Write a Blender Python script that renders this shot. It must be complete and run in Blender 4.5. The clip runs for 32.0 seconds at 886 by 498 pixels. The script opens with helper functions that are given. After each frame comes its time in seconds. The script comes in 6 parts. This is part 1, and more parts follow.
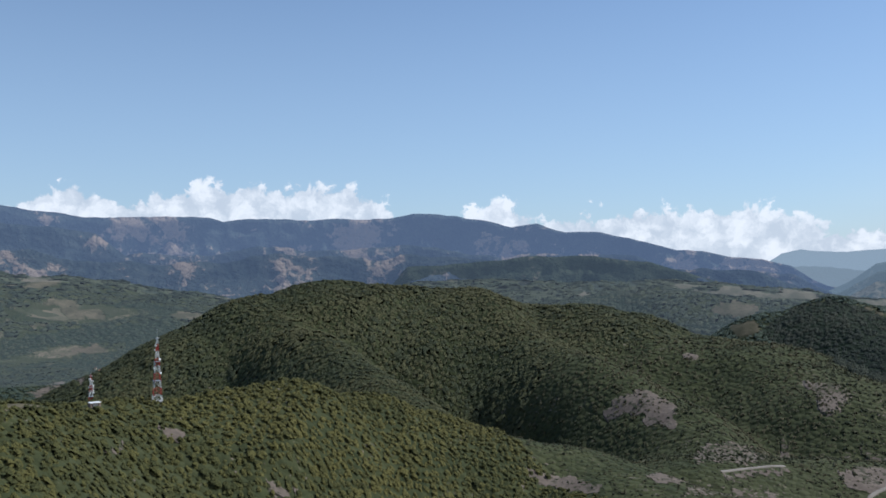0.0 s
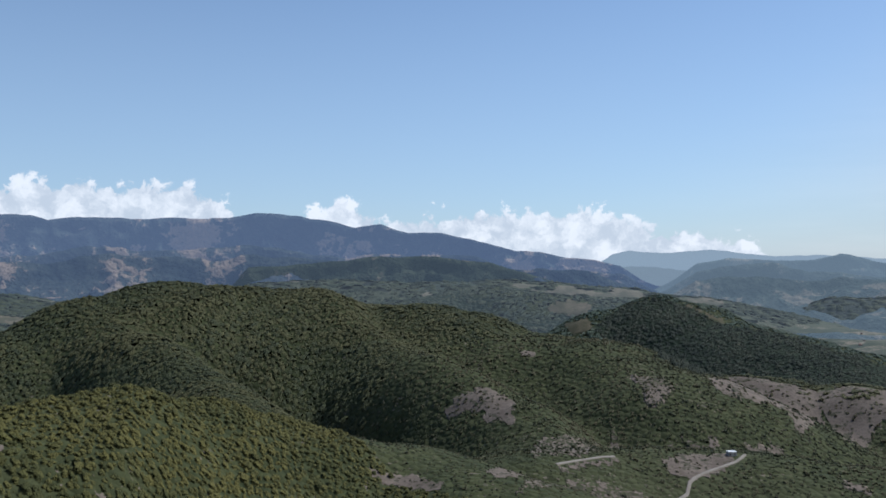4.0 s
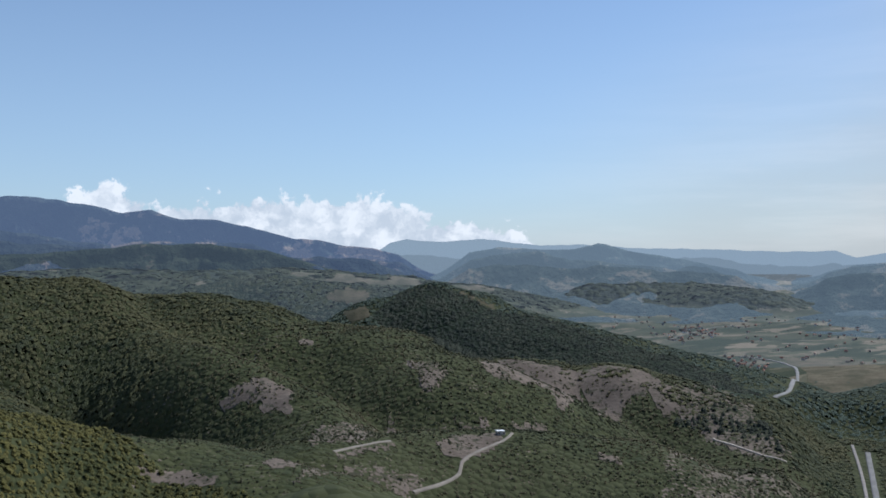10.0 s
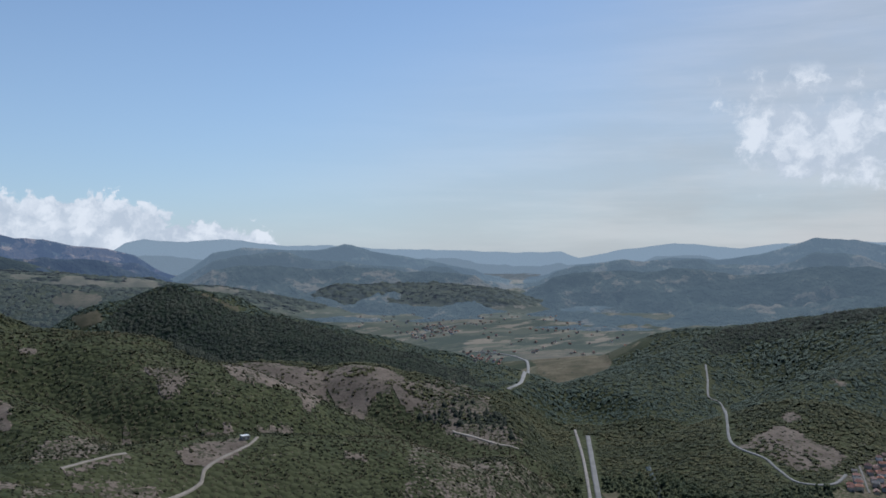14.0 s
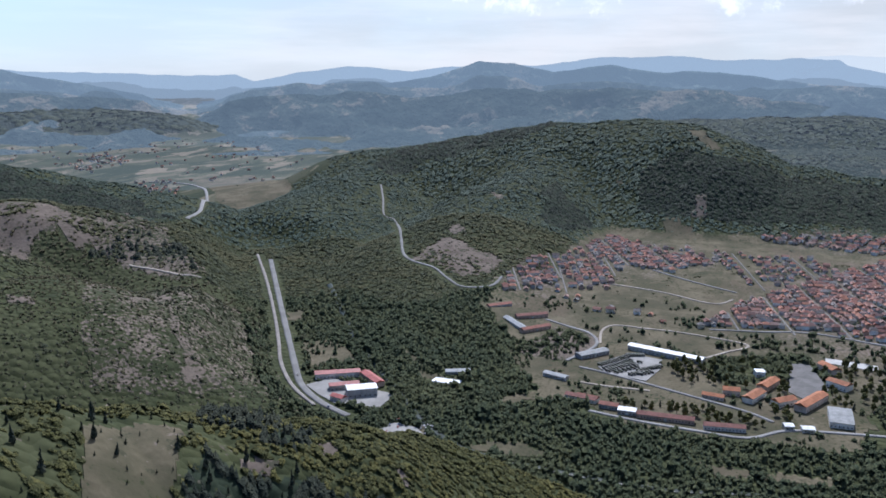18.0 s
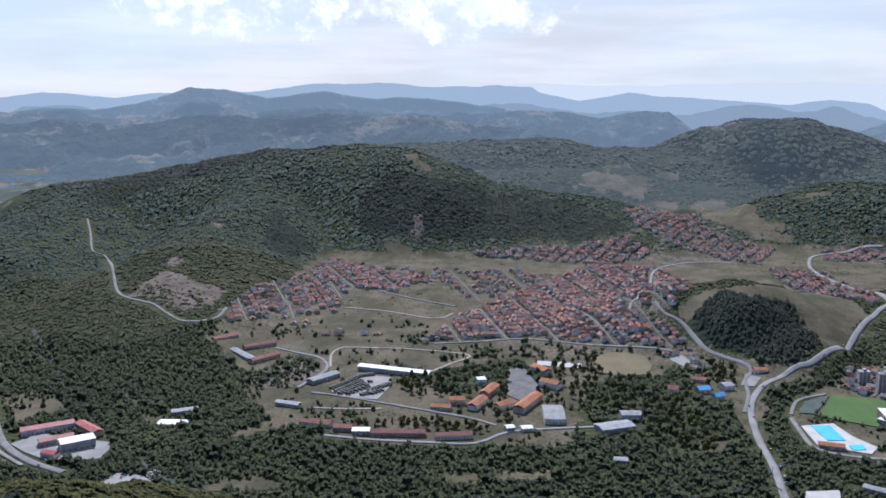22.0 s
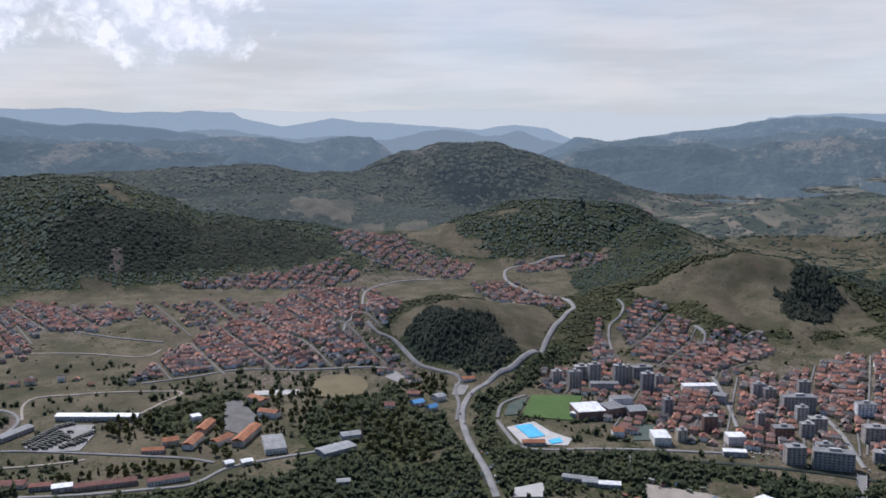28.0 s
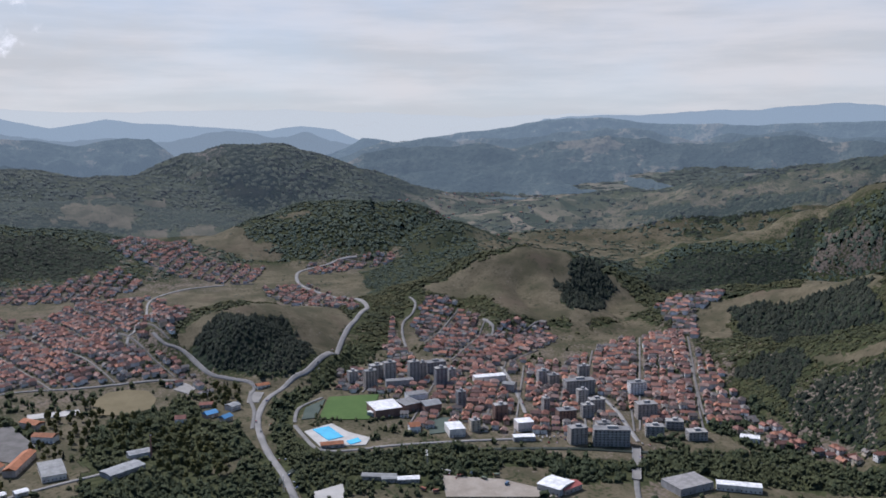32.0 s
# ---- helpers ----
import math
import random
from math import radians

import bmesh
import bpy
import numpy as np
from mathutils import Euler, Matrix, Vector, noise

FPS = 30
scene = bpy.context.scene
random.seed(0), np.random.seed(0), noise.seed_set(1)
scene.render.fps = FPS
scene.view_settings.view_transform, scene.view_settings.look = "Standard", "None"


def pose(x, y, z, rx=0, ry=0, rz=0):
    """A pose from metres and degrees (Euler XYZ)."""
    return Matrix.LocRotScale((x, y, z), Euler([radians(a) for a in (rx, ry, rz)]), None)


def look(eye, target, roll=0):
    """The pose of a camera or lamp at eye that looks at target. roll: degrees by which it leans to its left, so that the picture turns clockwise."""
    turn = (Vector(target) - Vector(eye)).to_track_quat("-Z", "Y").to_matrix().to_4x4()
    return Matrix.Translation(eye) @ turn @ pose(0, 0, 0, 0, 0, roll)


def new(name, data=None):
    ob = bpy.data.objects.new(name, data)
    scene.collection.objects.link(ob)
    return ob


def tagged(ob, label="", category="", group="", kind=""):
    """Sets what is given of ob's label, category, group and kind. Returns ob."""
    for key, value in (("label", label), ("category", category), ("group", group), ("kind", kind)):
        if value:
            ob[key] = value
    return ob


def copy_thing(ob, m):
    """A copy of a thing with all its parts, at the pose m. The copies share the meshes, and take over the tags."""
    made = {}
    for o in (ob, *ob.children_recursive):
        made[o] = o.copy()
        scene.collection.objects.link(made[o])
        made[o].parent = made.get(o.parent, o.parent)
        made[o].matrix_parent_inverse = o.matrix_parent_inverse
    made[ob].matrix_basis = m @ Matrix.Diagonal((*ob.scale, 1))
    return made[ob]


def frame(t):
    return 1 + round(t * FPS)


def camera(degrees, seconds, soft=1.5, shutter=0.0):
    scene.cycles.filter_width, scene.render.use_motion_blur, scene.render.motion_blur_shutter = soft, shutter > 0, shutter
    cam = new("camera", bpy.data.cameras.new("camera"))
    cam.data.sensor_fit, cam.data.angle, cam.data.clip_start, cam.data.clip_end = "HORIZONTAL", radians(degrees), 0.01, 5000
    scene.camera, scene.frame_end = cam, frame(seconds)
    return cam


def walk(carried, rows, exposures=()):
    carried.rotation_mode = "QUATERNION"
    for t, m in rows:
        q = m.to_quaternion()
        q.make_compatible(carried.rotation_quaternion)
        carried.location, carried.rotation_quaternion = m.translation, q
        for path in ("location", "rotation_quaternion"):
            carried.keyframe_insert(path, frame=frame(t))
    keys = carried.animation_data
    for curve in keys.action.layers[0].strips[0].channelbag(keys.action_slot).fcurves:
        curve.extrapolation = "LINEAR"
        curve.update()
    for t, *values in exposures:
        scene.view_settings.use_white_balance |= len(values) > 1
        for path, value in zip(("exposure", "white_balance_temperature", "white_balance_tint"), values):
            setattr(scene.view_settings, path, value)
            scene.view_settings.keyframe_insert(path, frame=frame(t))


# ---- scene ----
# The camera hangs in the air over a hillside and turns where it is.
EYE = (0.0, 0.0, 345.0)
cam = camera(53.6, 32.0, soft=1.7)
PATH = [  # seconds, yaw, pitch, roll
    (0, 0.00, 0.75, 0.20), (0.5, -1.07, 0.75, 0.18), (1, -2.25, 0.75, 0.17), (1.5, -3.40, 0.75, 0.17),
    (2, -4.89, 0.75, 0.16), (2.5, -6.36, 0.75, 0.16), (3, -7.86, 0.74, 0.16), (3.5, -9.00, 0.74, 0.18),
    (5.5, -14.17, 0.73, 0.11), (6, -15.32, 0.72, 0.09), (6.5, -16.38, 0.72, 0.07), (7, -17.62, 0.35, 0.05),
    (7.5, -18.88, -0.03, 0.07), (8, -20.01, -0.03, 0.03), (8.5, -21.01, -0.03, 0.02), (9, -22.10, -0.03, -0.00),
    (9.5, -23.19, -0.03, -0.04), (10, -24.57, -0.04, -0.05), (10.5, -25.69, -0.02, -0.06), (11, -26.88, -0.02, -0.10),
    (11.5, -28.25, -0.02, -0.07), (12, -30.10, -0.01, -0.06), (12.5, -31.88, -0.01, -0.10), (13, -34.37, 0.01, -0.14),
    (13.5, -37.96, 0.02, -0.14), (14, -41.02, 0.03, -0.15), (14.5, -43.75, 0.03, -0.16), (16.5, -54.29, -4.88, -0.18),
    (17, -56.82, -7.02, -0.20), (17.5, -59.20, -9.14, -0.17), (18, -61.75, -11.33, -0.16), (18.5, -64.12, -13.21, -0.12),
    (19, -66.63, -14.04, -0.14), (19.5, -68.85, -14.04, -0.11), (20, -71.27, -13.15, -0.14), (20.5, -73.51, -11.83, -0.12),
    (21, -75.68, -11.51, -0.08), (21.5, -77.68, -10.99, -0.12), (22, -79.94, -9.64, -0.05), (22.5, -81.49, -9.57, -0.01),
    (23, -82.23, -9.56, -0.01), (23.5, -83.52, -9.55, 0.01), (24, -85.23, -9.10, -0.04), (24.5, -87.12, -8.36, -0.01),
    (25, -88.89, -8.12, 0.00), (25.5, -90.52, -8.06, 0.04), (27.5, -97.13, -8.03, 0.13), (28, -98.90, -8.02, 0.13),
    (28.5, -100.48, -8.02, 0.15), (29, -102.26, -8.01, 0.14), (29.5, -103.95, -8.02, 0.14), (30, -105.75, -8.01, 0.17),
    (30.5, -107.45, -8.01, 0.23), (31, -109.18, -8.01, 0.20), (31.5, -110.77, -7.99, 0.30), (32, -112.60, -7.99, 0.25),
]
EXPOSURES = [(0.0, 0.0, 5850, 10), (9.0, 0.0, 5850, 10), (14.5, -0.2, 5850, 10), (16.5, -0.1, 5850, 14), (17.5, 0.17, 5800, 14), (18.2, 0.55, 5600, 15), (19.0, 1.25, 5500, 18), (20.0, 1.3, 5500, 18),
             (21.0, 0.72, 5550, 17), (22.0, 0.42, 5650, 17), (25.0, 0.16, 5900, 17), (28.0, 0.12, 6000, 17), (32.0, 0.08, 6000, 17)]
walk(cam, [(t, pose(*EYE, 90 + p, r, y)) for t, y, p, r in PATH], EXPOSURES)

# ---- sky, sun ----
SUN_BEARING, SUN_HEIGHT = 68.0, 48.0


class Nodes:
    """Short-hand for node trees."""

    def __init__(self, tree):
        self.tree = tree
        tree.nodes.clear()

    def add(self, kind, inputs=None, **props):
        n = self.tree.nodes.new(kind)
        for k, v in props.items():
            setattr(n, k, v)
        for k, v in (inputs or {}).items():
            if isinstance(v, bpy.types.NodeSocket):
                self.tree.links.new(v, n.inputs[k])
            else:
                n.inputs[k].default_value = v
        return n

    def math(self, op, a, b=0.0, c=0.0, clamp=False):
        n = self.add("ShaderNodeMath", {0: a, 1: b, 2: c}, operation=op, use_clamp=clamp)
        return n.outputs[0]

    def noise(self, vec, scale, detail=4.0, rough=0.55, out=0):
        return self.add("ShaderNodeTexNoise", {"Vector": vec, "Scale": scale, "Detail": detail, "Roughness": rough}).outputs[out]

    def mix(self, f, a, b, blend="MIX"):
        n = self.add("ShaderNodeMix", None, data_type="RGBA", blend_type=blend)
        for k, v in ((0, f), (6, a), (7, b)):
            if isinstance(v, bpy.types.NodeSocket):
                self.tree.links.new(v, n.inputs[k])
            else:
                n.inputs[k].default_value = (*v, 1.0) if isinstance(v, tuple) and len(v) == 3 else v
        return n.outputs[2]

    def step(self, v, lo, hi, a=0.0, b=1.0):
        return self.add("ShaderNodeMapRange", {0: v, 1: lo, 2: hi, 3: a, 4: b}, interpolation_type="SMOOTHSTEP").outputs[0]


world = bpy.data.worlds.new("sky")
scene.world = world
world.use_nodes = True
n = Nodes(world.node_tree)
sky = n.add("ShaderNodeTexSky", None, sky_type="NISHITA", sun_disc=False, sun_elevation=radians(SUN_HEIGHT),
            sun_rotation=radians(SUN_BEARING), altitude=600.0, air_density=1.0, dust_density=0.7, ozone_density=2.5)
way = n.add("ShaderNodeTexCoord").outputs["Generated"]
xyz = n.add("ShaderNodeSeparateXYZ", {0: way})
bearing = n.math("MULTIPLY", n.math("ARCTAN2", xyz.outputs[0], xyz.outputs[1]), 57.296)
rise = n.math("MULTIPLY", n.math("ARCSINE", xyz.outputs[2]), 57.296)
flat_way = n.add("ShaderNodeCombineXYZ", {0: n.math("MULTIPLY", bearing, 0.1), 1: n.math("MULTIPLY", rise, 0.2), 2: 3.7}).outputs[0]
# thin veil of high cloud, growing towards the sun's side, and haze low down
veil = n.math("MULTIPLY", n.step(n.math("SUBTRACT", bearing, n.math("MULTIPLY", rise, 1.6)), 12.0, 64.0), n.step(n.noise(flat_way, 0.9, 5.0), 0.2, 0.75, 0.62, 1.0))
low = n.step(rise, 34.0, -4.0)
haze = n.math("MULTIPLY", veil, 0.95)
streak = n.noise(n.add("ShaderNodeVectorMath", {0: flat_way, 1: (0.5, 2.2, 1.0)}, operation="MULTIPLY").outputs[0], 1.3, 6.0, 0.6)
veil_tone = n.mix(n.step(streak, 0.36, 0.66), (5.4, 5.45, 5.25), (6.7, 6.5, 6.15))
blue = n.mix(1.0, sky.outputs[0], (0.79, 0.89, 0.97), "MULTIPLY")
blue = n.mix(n.math("MULTIPLY", low, 0.50), blue, (5.6, 7.0, 8.4))
c1 = n.mix(haze, blue, veil_tone)
# heaped clouds: a bank along the mountains whose tops rise and fall, and a higher broken field towards the sun
degrees_way = n.add("ShaderNodeCombineXYZ", {0: bearing, 1: rise, 2: 5.3}).outputs[0]
swirl = n.add("ShaderNodeVectorMath", {0: n.noise(degrees_way, 0.7, 5.0, 0.6, out=1), 1: (0.5, 0.5, 0.5)}, operation="SUBTRACT").outputs[0]
curled = n.add("ShaderNodeVectorMath", {0: degrees_way, 1: n.add("ShaderNodeVectorMath", {0: swirl, "Scale": 1.9}, operation="SCALE").outputs[0]}, operation="ADD").outputs[0]


def puffs(scale):
    return n.math("SUBTRACT", 0.5, n.add("ShaderNodeTexVoronoi", {"Vector": curled, "Scale": scale, "Smoothness": 0.35}, feature="SMOOTH_F1").outputs["Distance"])


billow = n.math("ADD", n.math("MULTIPLY", puffs(0.45), 1.5), n.math("ADD", n.math("MULTIPLY", puffs(1.1), 0.8), n.math("MULTIPLY", n.math("SUBTRACT", n.noise(curled, 2.4, 6.0, 0.6), 0.5), 1.3)))
tops = n.add("ShaderNodeValToRGB", {0: n.math("DIVIDE", n.math("ADD", bearing, 36.0), 72.0)})
CLOUD_TOPS = ((-35, 3.6), (-26.8, 3.9), (-22.8, 5.4), (-19.6, 4.0), (-16.5, 5.2), (-13.2, 5.7), (-10.4, 4.9), (-6, 5.5), (-2.4, 2.9), (0.6, 2.9), (3.5, 4.2), (6.5, 3.3), (10.8, 3.7), (18.4, 3.6), (21, 3.4), (24, 2.6), (27.6, 2.0), (30, 1.2), (34, -3.0))
stops = tops.color_ramp.elements
while len(stops) < len(CLOUD_TOPS):
    stops.new(0.5)
for i, (at_bearing, top) in enumerate(CLOUD_TOPS):
    stops[i].position = (at_bearing + 36) / 72
    stops[i].color = ((top + 4) / 10,) * 3 + (1.0,)
top = n.math("SUBTRACT", n.math("MULTIPLY", tops.outputs[0], 10.0), 4.0)
above = n.math("SUBTRACT", rise, top)
bank = n.step(n.math("SUBTRACT", n.math("MULTIPLY", billow, 1.3), above), 0.45, 0.85)
bank = n.math("MULTIPLY", bank, n.step(above, 1.4, 0.7))
shelf = n.math("MULTIPLY", n.math("MULTIPLY", n.step(rise, 2.5, 5.5), n.step(rise, 12.0, 7.5)), n.math("MULTIPLY", n.step(bearing, 54.0, 62.0), n.step(bearing, 93.0, 84.0)))
gaps = n.noise(degrees_way, 0.14, 4.0, 0.55)
field = n.step(n.math("ADD", n.math("MULTIPLY", billow, 0.22), n.math("ADD", gaps, n.math("MULTIPLY", shelf, 0.42))), 0.70, 0.92)
field = n.math("MULTIPLY", field, n.step(shelf, 0.02, 0.3))
dense = n.math("MAXIMUM", bank, n.math("MULTIPLY", field, 0.9))
body = n.step(n.math("ADD", n.math("MULTIPLY", billow, 0.4), n.noise(curled, 0.8, 5.0)), 0.25, 0.8)
cloud = n.mix(body, (6.0, 6.5, 7.1), (9.2, 9.3, 9.4))
c2 = n.mix(n.math("MULTIPLY", dense, 0.93), c1, cloud)
bg = n.add("ShaderNodeBackground", {0: c2, 1: 0.10})
n.add("ShaderNodeOutputWorld", {0: bg.outputs[0]})

sun = new("sun", bpy.data.lights.new("sun", "SUN"))
sun.data.energy, sun.data.angle, sun.data.color = 4.0, radians(0.6), (1.0, 0.965, 0.91)
sun_way = Vector((math.sin(radians(SUN_BEARING)) * math.cos(radians(SUN_HEIGHT)),
                  math.cos(radians(SUN_BEARING)) * math.cos(radians(SUN_HEIGHT)), math.sin(radians(SUN_HEIGHT))))
sun.matrix_world = look(sun_way * 900, (0, 0, 0))

# ---- lie of the land: true metres, drawn in towards the viewpoint past 2.4 km, since nothing may lie past 5 km ----
EYE_Z = EYE[2]


HILLS = []


def hill(width, *crest):
    """A crest line: bearing in degrees, height and true distance of its points; the width of its flanks."""
    HILLS.append((width, crest))


hill(300, (-33.6, 263, 520), (-26.8, 255, 580), (-22.2, 250, 620), (-18.3, 245, 640), (-9.8, 240, 690), (-5.0, 224, 720), (-1.1, 206, 740), (7.8, 186, 750), (13.2, 180, 690))  # mast ridge
hill(230, (-11.8, 249, 1480), (-8.4, 232, 1330), (-5.3, 202, 1180), (-1.8, 178, 1010), (2.5, 162, 900))  # middle rib
hill(440, (-17.3, 182, 1500), (-13.9, 239, 1550), (-11.1, 282, 1580), (-7.9, 310, 1600), (-5.3, 303, 1600), (-3.1, 293, 1600), (1.7, 280, 1600), (4.3, 255, 1650), (6.5, 251, 1650), (9.0, 256, 1600), (11.5, 245, 1550), (15.0, 218, 1480), (19.3, 218, 1450), (21.6, 204, 1400), (23.8, 192, 1350))  # green hill
hill(230, (1.7, 275, 1580), (6.4, 211, 1400), (11.5, 188, 1250), (14.6, 164, 1120), (16.6, 144, 1020))  # front rib
hill(390, (18.6, 96, 2580), (21.2, 196, 2580), (23.8, 237, 2580), (25.6, 228, 2537), (27.8, 180, 2451), (30.0, 164, 2365), (32.2, 155, 2279), (35.4, 134, 2150), (38.8, 114, 2064), (41.5, 90, 1978), (43.8, 68, 1849))  # burnt hill
hill(300, (19.7, 170, 1700), (22.3, 141, 1650), (25.3, 132, 1650), (28.9, 138, 1620), (31.8, 135, 1600), (33.6, 128, 1600), (35.4, 133, 1600), (37.8, 119, 1580), (40.5, 97, 1550), (43.8, 74, 1500), (46.9, 53, 1420), (48.9, 46, 1350))  # bare ridge
hill(330, (15.3, 144, 900), (21.2, 137, 950), (28.6, 133, 1000), (35.4, 119, 1030), (38.7, 88, 1050), (43.8, 75, 1080), (43.0, 33, 1050), (45.9, 16, 930))  # scrub shoulder
hill(230, (17.2, 237, 380), (25.0, 213, 410), (31.1, 195, 430), (38.2, 174, 450), (44.7, 156, 470), (51.8, 138, 490), (57.8, 105, 525), (63.3, 71, 550), (69.4, 39, 570), (75.5, 20, 580))  # home hill
hill(330, (180, 190, 300), (240, 215, 120), (0, 190, 60), (30, 165, 250))  # home knoll
hill(430, (47.9, -25, 2500), (50.3, 1, 2500), (53.8, 37, 2550), (58.5, 126, 2600), (63.6, 160, 2600), (66.9, 196, 2550), (69.0, 212, 2500), (71.9, 210, 2450), (74.4, 219, 2400), (76.6, 212, 2350), (78.0, 192, 2330), (79.8, 144, 2330), (83.3, 119, 2330), (86.0, 94, 2330), (87.3, 98, 2330), (89.3, 75, 2300), (91.6, 34, 2300))  # wooded hill
hill(240, (69.0, 197, 2480), (68.3, 115, 2150), (65.0, 94, 1900), (63.1, 61, 1700), (61.2, 33, 1500), (58.2, 19, 1320))  # quarry spur
hill(260, (58.5, 111, 2580), (56.3, 80, 2300), (53.4, 66, 2050), (51.3, 59, 1900))  # river spur
hill(165, (93.4, 25, 1360), (95.7, 56, 1400), (99.1, 71, 1400), (100.6, 62, 1420), (103.2, 40, 1480), (105.5, 27, 1520), (107.0, 11, 1550))  # pine knob
hill(110, (98.0, 62, 1350), (99.9, 61, 1290), (102.1, 37, 1250))  # pine knob nose
hill(310, (99.5, 54, 2438), (102.4, 104, 2484), (104.3, 133, 2502), (106.8, 142, 2502), (109.0, 129, 2530), (111.2, 86, 2484), (113.3, 37, 2392))  # wood dome
hill(560, (90.7, 68, 4100), (95.4, 164, 4100), (97.3, 238, 4050), (99.5, 275, 4000), (101.3, 269, 4000), (103.1, 236, 4000), (105.3, 158, 3950), (107.9, 71, 3950), (109.7, 9, 3950))  # cone
hill(700, (75.5, 150, 3600), (77.0, 168, 3650), (78.3, 172, 3700), (81.6, 175, 3800), (86.4, 182, 3800), (90.7, 143, 3800), (93.6, 141, 3900))  # plateau
hill(420, (79.9, 97, 3000), (85.7, 108, 3000), (90.7, 106, 3100), (95.8, 62, 3000))  # plateau lobe
hill(200, (110.9, 27, 1640), (113.2, 49, 1700), (115.8, 87, 1740), (118.0, 99, 1750), (120.2, 92, 1760), (122.0, 73, 1780), (123.9, 52, 1820), (125.3, 32, 1850))  # grass hill
hill(120, (118.0, 94, 1745), (119.3, 58, 1640), (120.6, 30, 1540))  # grass hill nose
hill(90, (115.8, 86, 1735), (116.1, 55, 1620), (116.9, 31, 1500))  # grass hill rib
hill(250, (125.3, 37, 1950), (129.4, 81, 2050), (132.7, 104, 2120), (135.9, 151, 2150), (139.4, 205, 2150), (143.1, 235, 2150), (148.2, 267, 2100))  # long grass ridge
hill(240, (127.5, -14, 1750), (129.5, 32, 1650), (132.2, 58, 1600), (136.1, 87, 1550), (139.7, 113, 1480), (144.0, 151, 1400), (149.8, 197, 1300))  # right slope
hill(190, (129.0, -10, 1400), (131.4, 31, 1330), (135.3, 56, 1230), (139.9, 98, 1160), (145.0, 132, 1100), (150.7, 175, 1000))  # right foot
hill(1200, (124.1, 26, 5200), (129.3, 79, 5200), (134.2, 100, 5200), (139.3, 123, 5000), (144.4, 153, 5000))  # farm rise
hill(500, (35.4, 129, 5500), (40.5, 144, 5500), (43.8, 114, 5300))  # low ridge
hill(1300, (-35.1, 332, 4700), (-28.8, 298, 4700), (-24.5, 267, 4600), (-19.8, 206, 4500), (-16.8, 173, 4400), (-14.2, 98, 4200), (-10.9, 38, 4000))  # left foothill
hill(520, (8.0, 190, 3500), (11.2, 216, 3600), (13.7, 228, 3600), (16.2, 221, 3500), (20.3, 195, 3400), (22.3, 169, 3300))  # gap woods
hill(900, (-0.9, 205, 5000), (6.5, 229, 5000), (13.7, 220, 5000), (20.6, 189, 4900), (24.5, 149, 4800))  # gap rise
hill(520, (120.3, 92, 3100), (125.9, 123, 3100), (130.8, 165, 3000), (135.9, 212, 3000), (142.3, 248, 3000))  # back ridge


def drawn_in(p):
    """Far points come closer along their line of sight: 30 km becomes 4.9 km."""
    p = np.array(p, dtype=np.float64)
    d = np.hypot(p[..., 0], p[..., 1])
    r = np.where(d > 2400, 2400 + 2500 * (1 - np.exp(-np.maximum(d - 2400, 0) / 2500)), d)
    s = r / np.maximum(d, 1e-6)
    return np.stack([p[..., 0] * s, p[..., 1] * s, EYE_Z + (p[..., 2] - EYE_Z) * s], -1)


def lattice(x, y, seed):
    """Smooth value noise in [-1, 1]."""
    xi, yi = np.floor(x).astype(np.int64), np.floor(y).astype(np.int64)
    u, v = x - xi, y - yi
    u, v = u * u * (3 - 2 * u), v * v * (3 - 2 * v)

    def h(a, b):
        k = (a * 374761393 + b * 668265263 + seed * 974634777) & 0x7FFFFFFF
        k = ((k ^ (k >> 13)) * 1274126177) & 0x7FFFFFFF
        return ((k ^ (k >> 16)) & 0xFFFF) / 32767.5 - 1
    return (h(xi, yi) * (1 - u) + h(xi + 1, yi) * u) * (1 - v) + (h(xi, yi + 1) * (1 - u) + h(xi + 1, yi + 1) * u) * v


def rough(x, y, size, octaves=4, seed=1):
    total, amp, norm = 0.0, 1.0, 0.0
    for k in range(octaves):
        total = total + amp * lattice(x / size + 17.3 * k, y / size - 9.1 * k, seed + k)
        norm, amp, size = norm + amp, amp * 0.5, size * 0.5
    return total / norm


def spot(bearing, d):
    a = radians(bearing)
    return d * math.sin(a), d * math.cos(a)


VALLEY = [(1312, 1095), (1117, 897), (911, 697), (796, 584), (767, 530), (748, 478), (692, 418), (704, 403), (676, 305), (693, 208)]  # the river flat at the foot of the viewpoint's hill


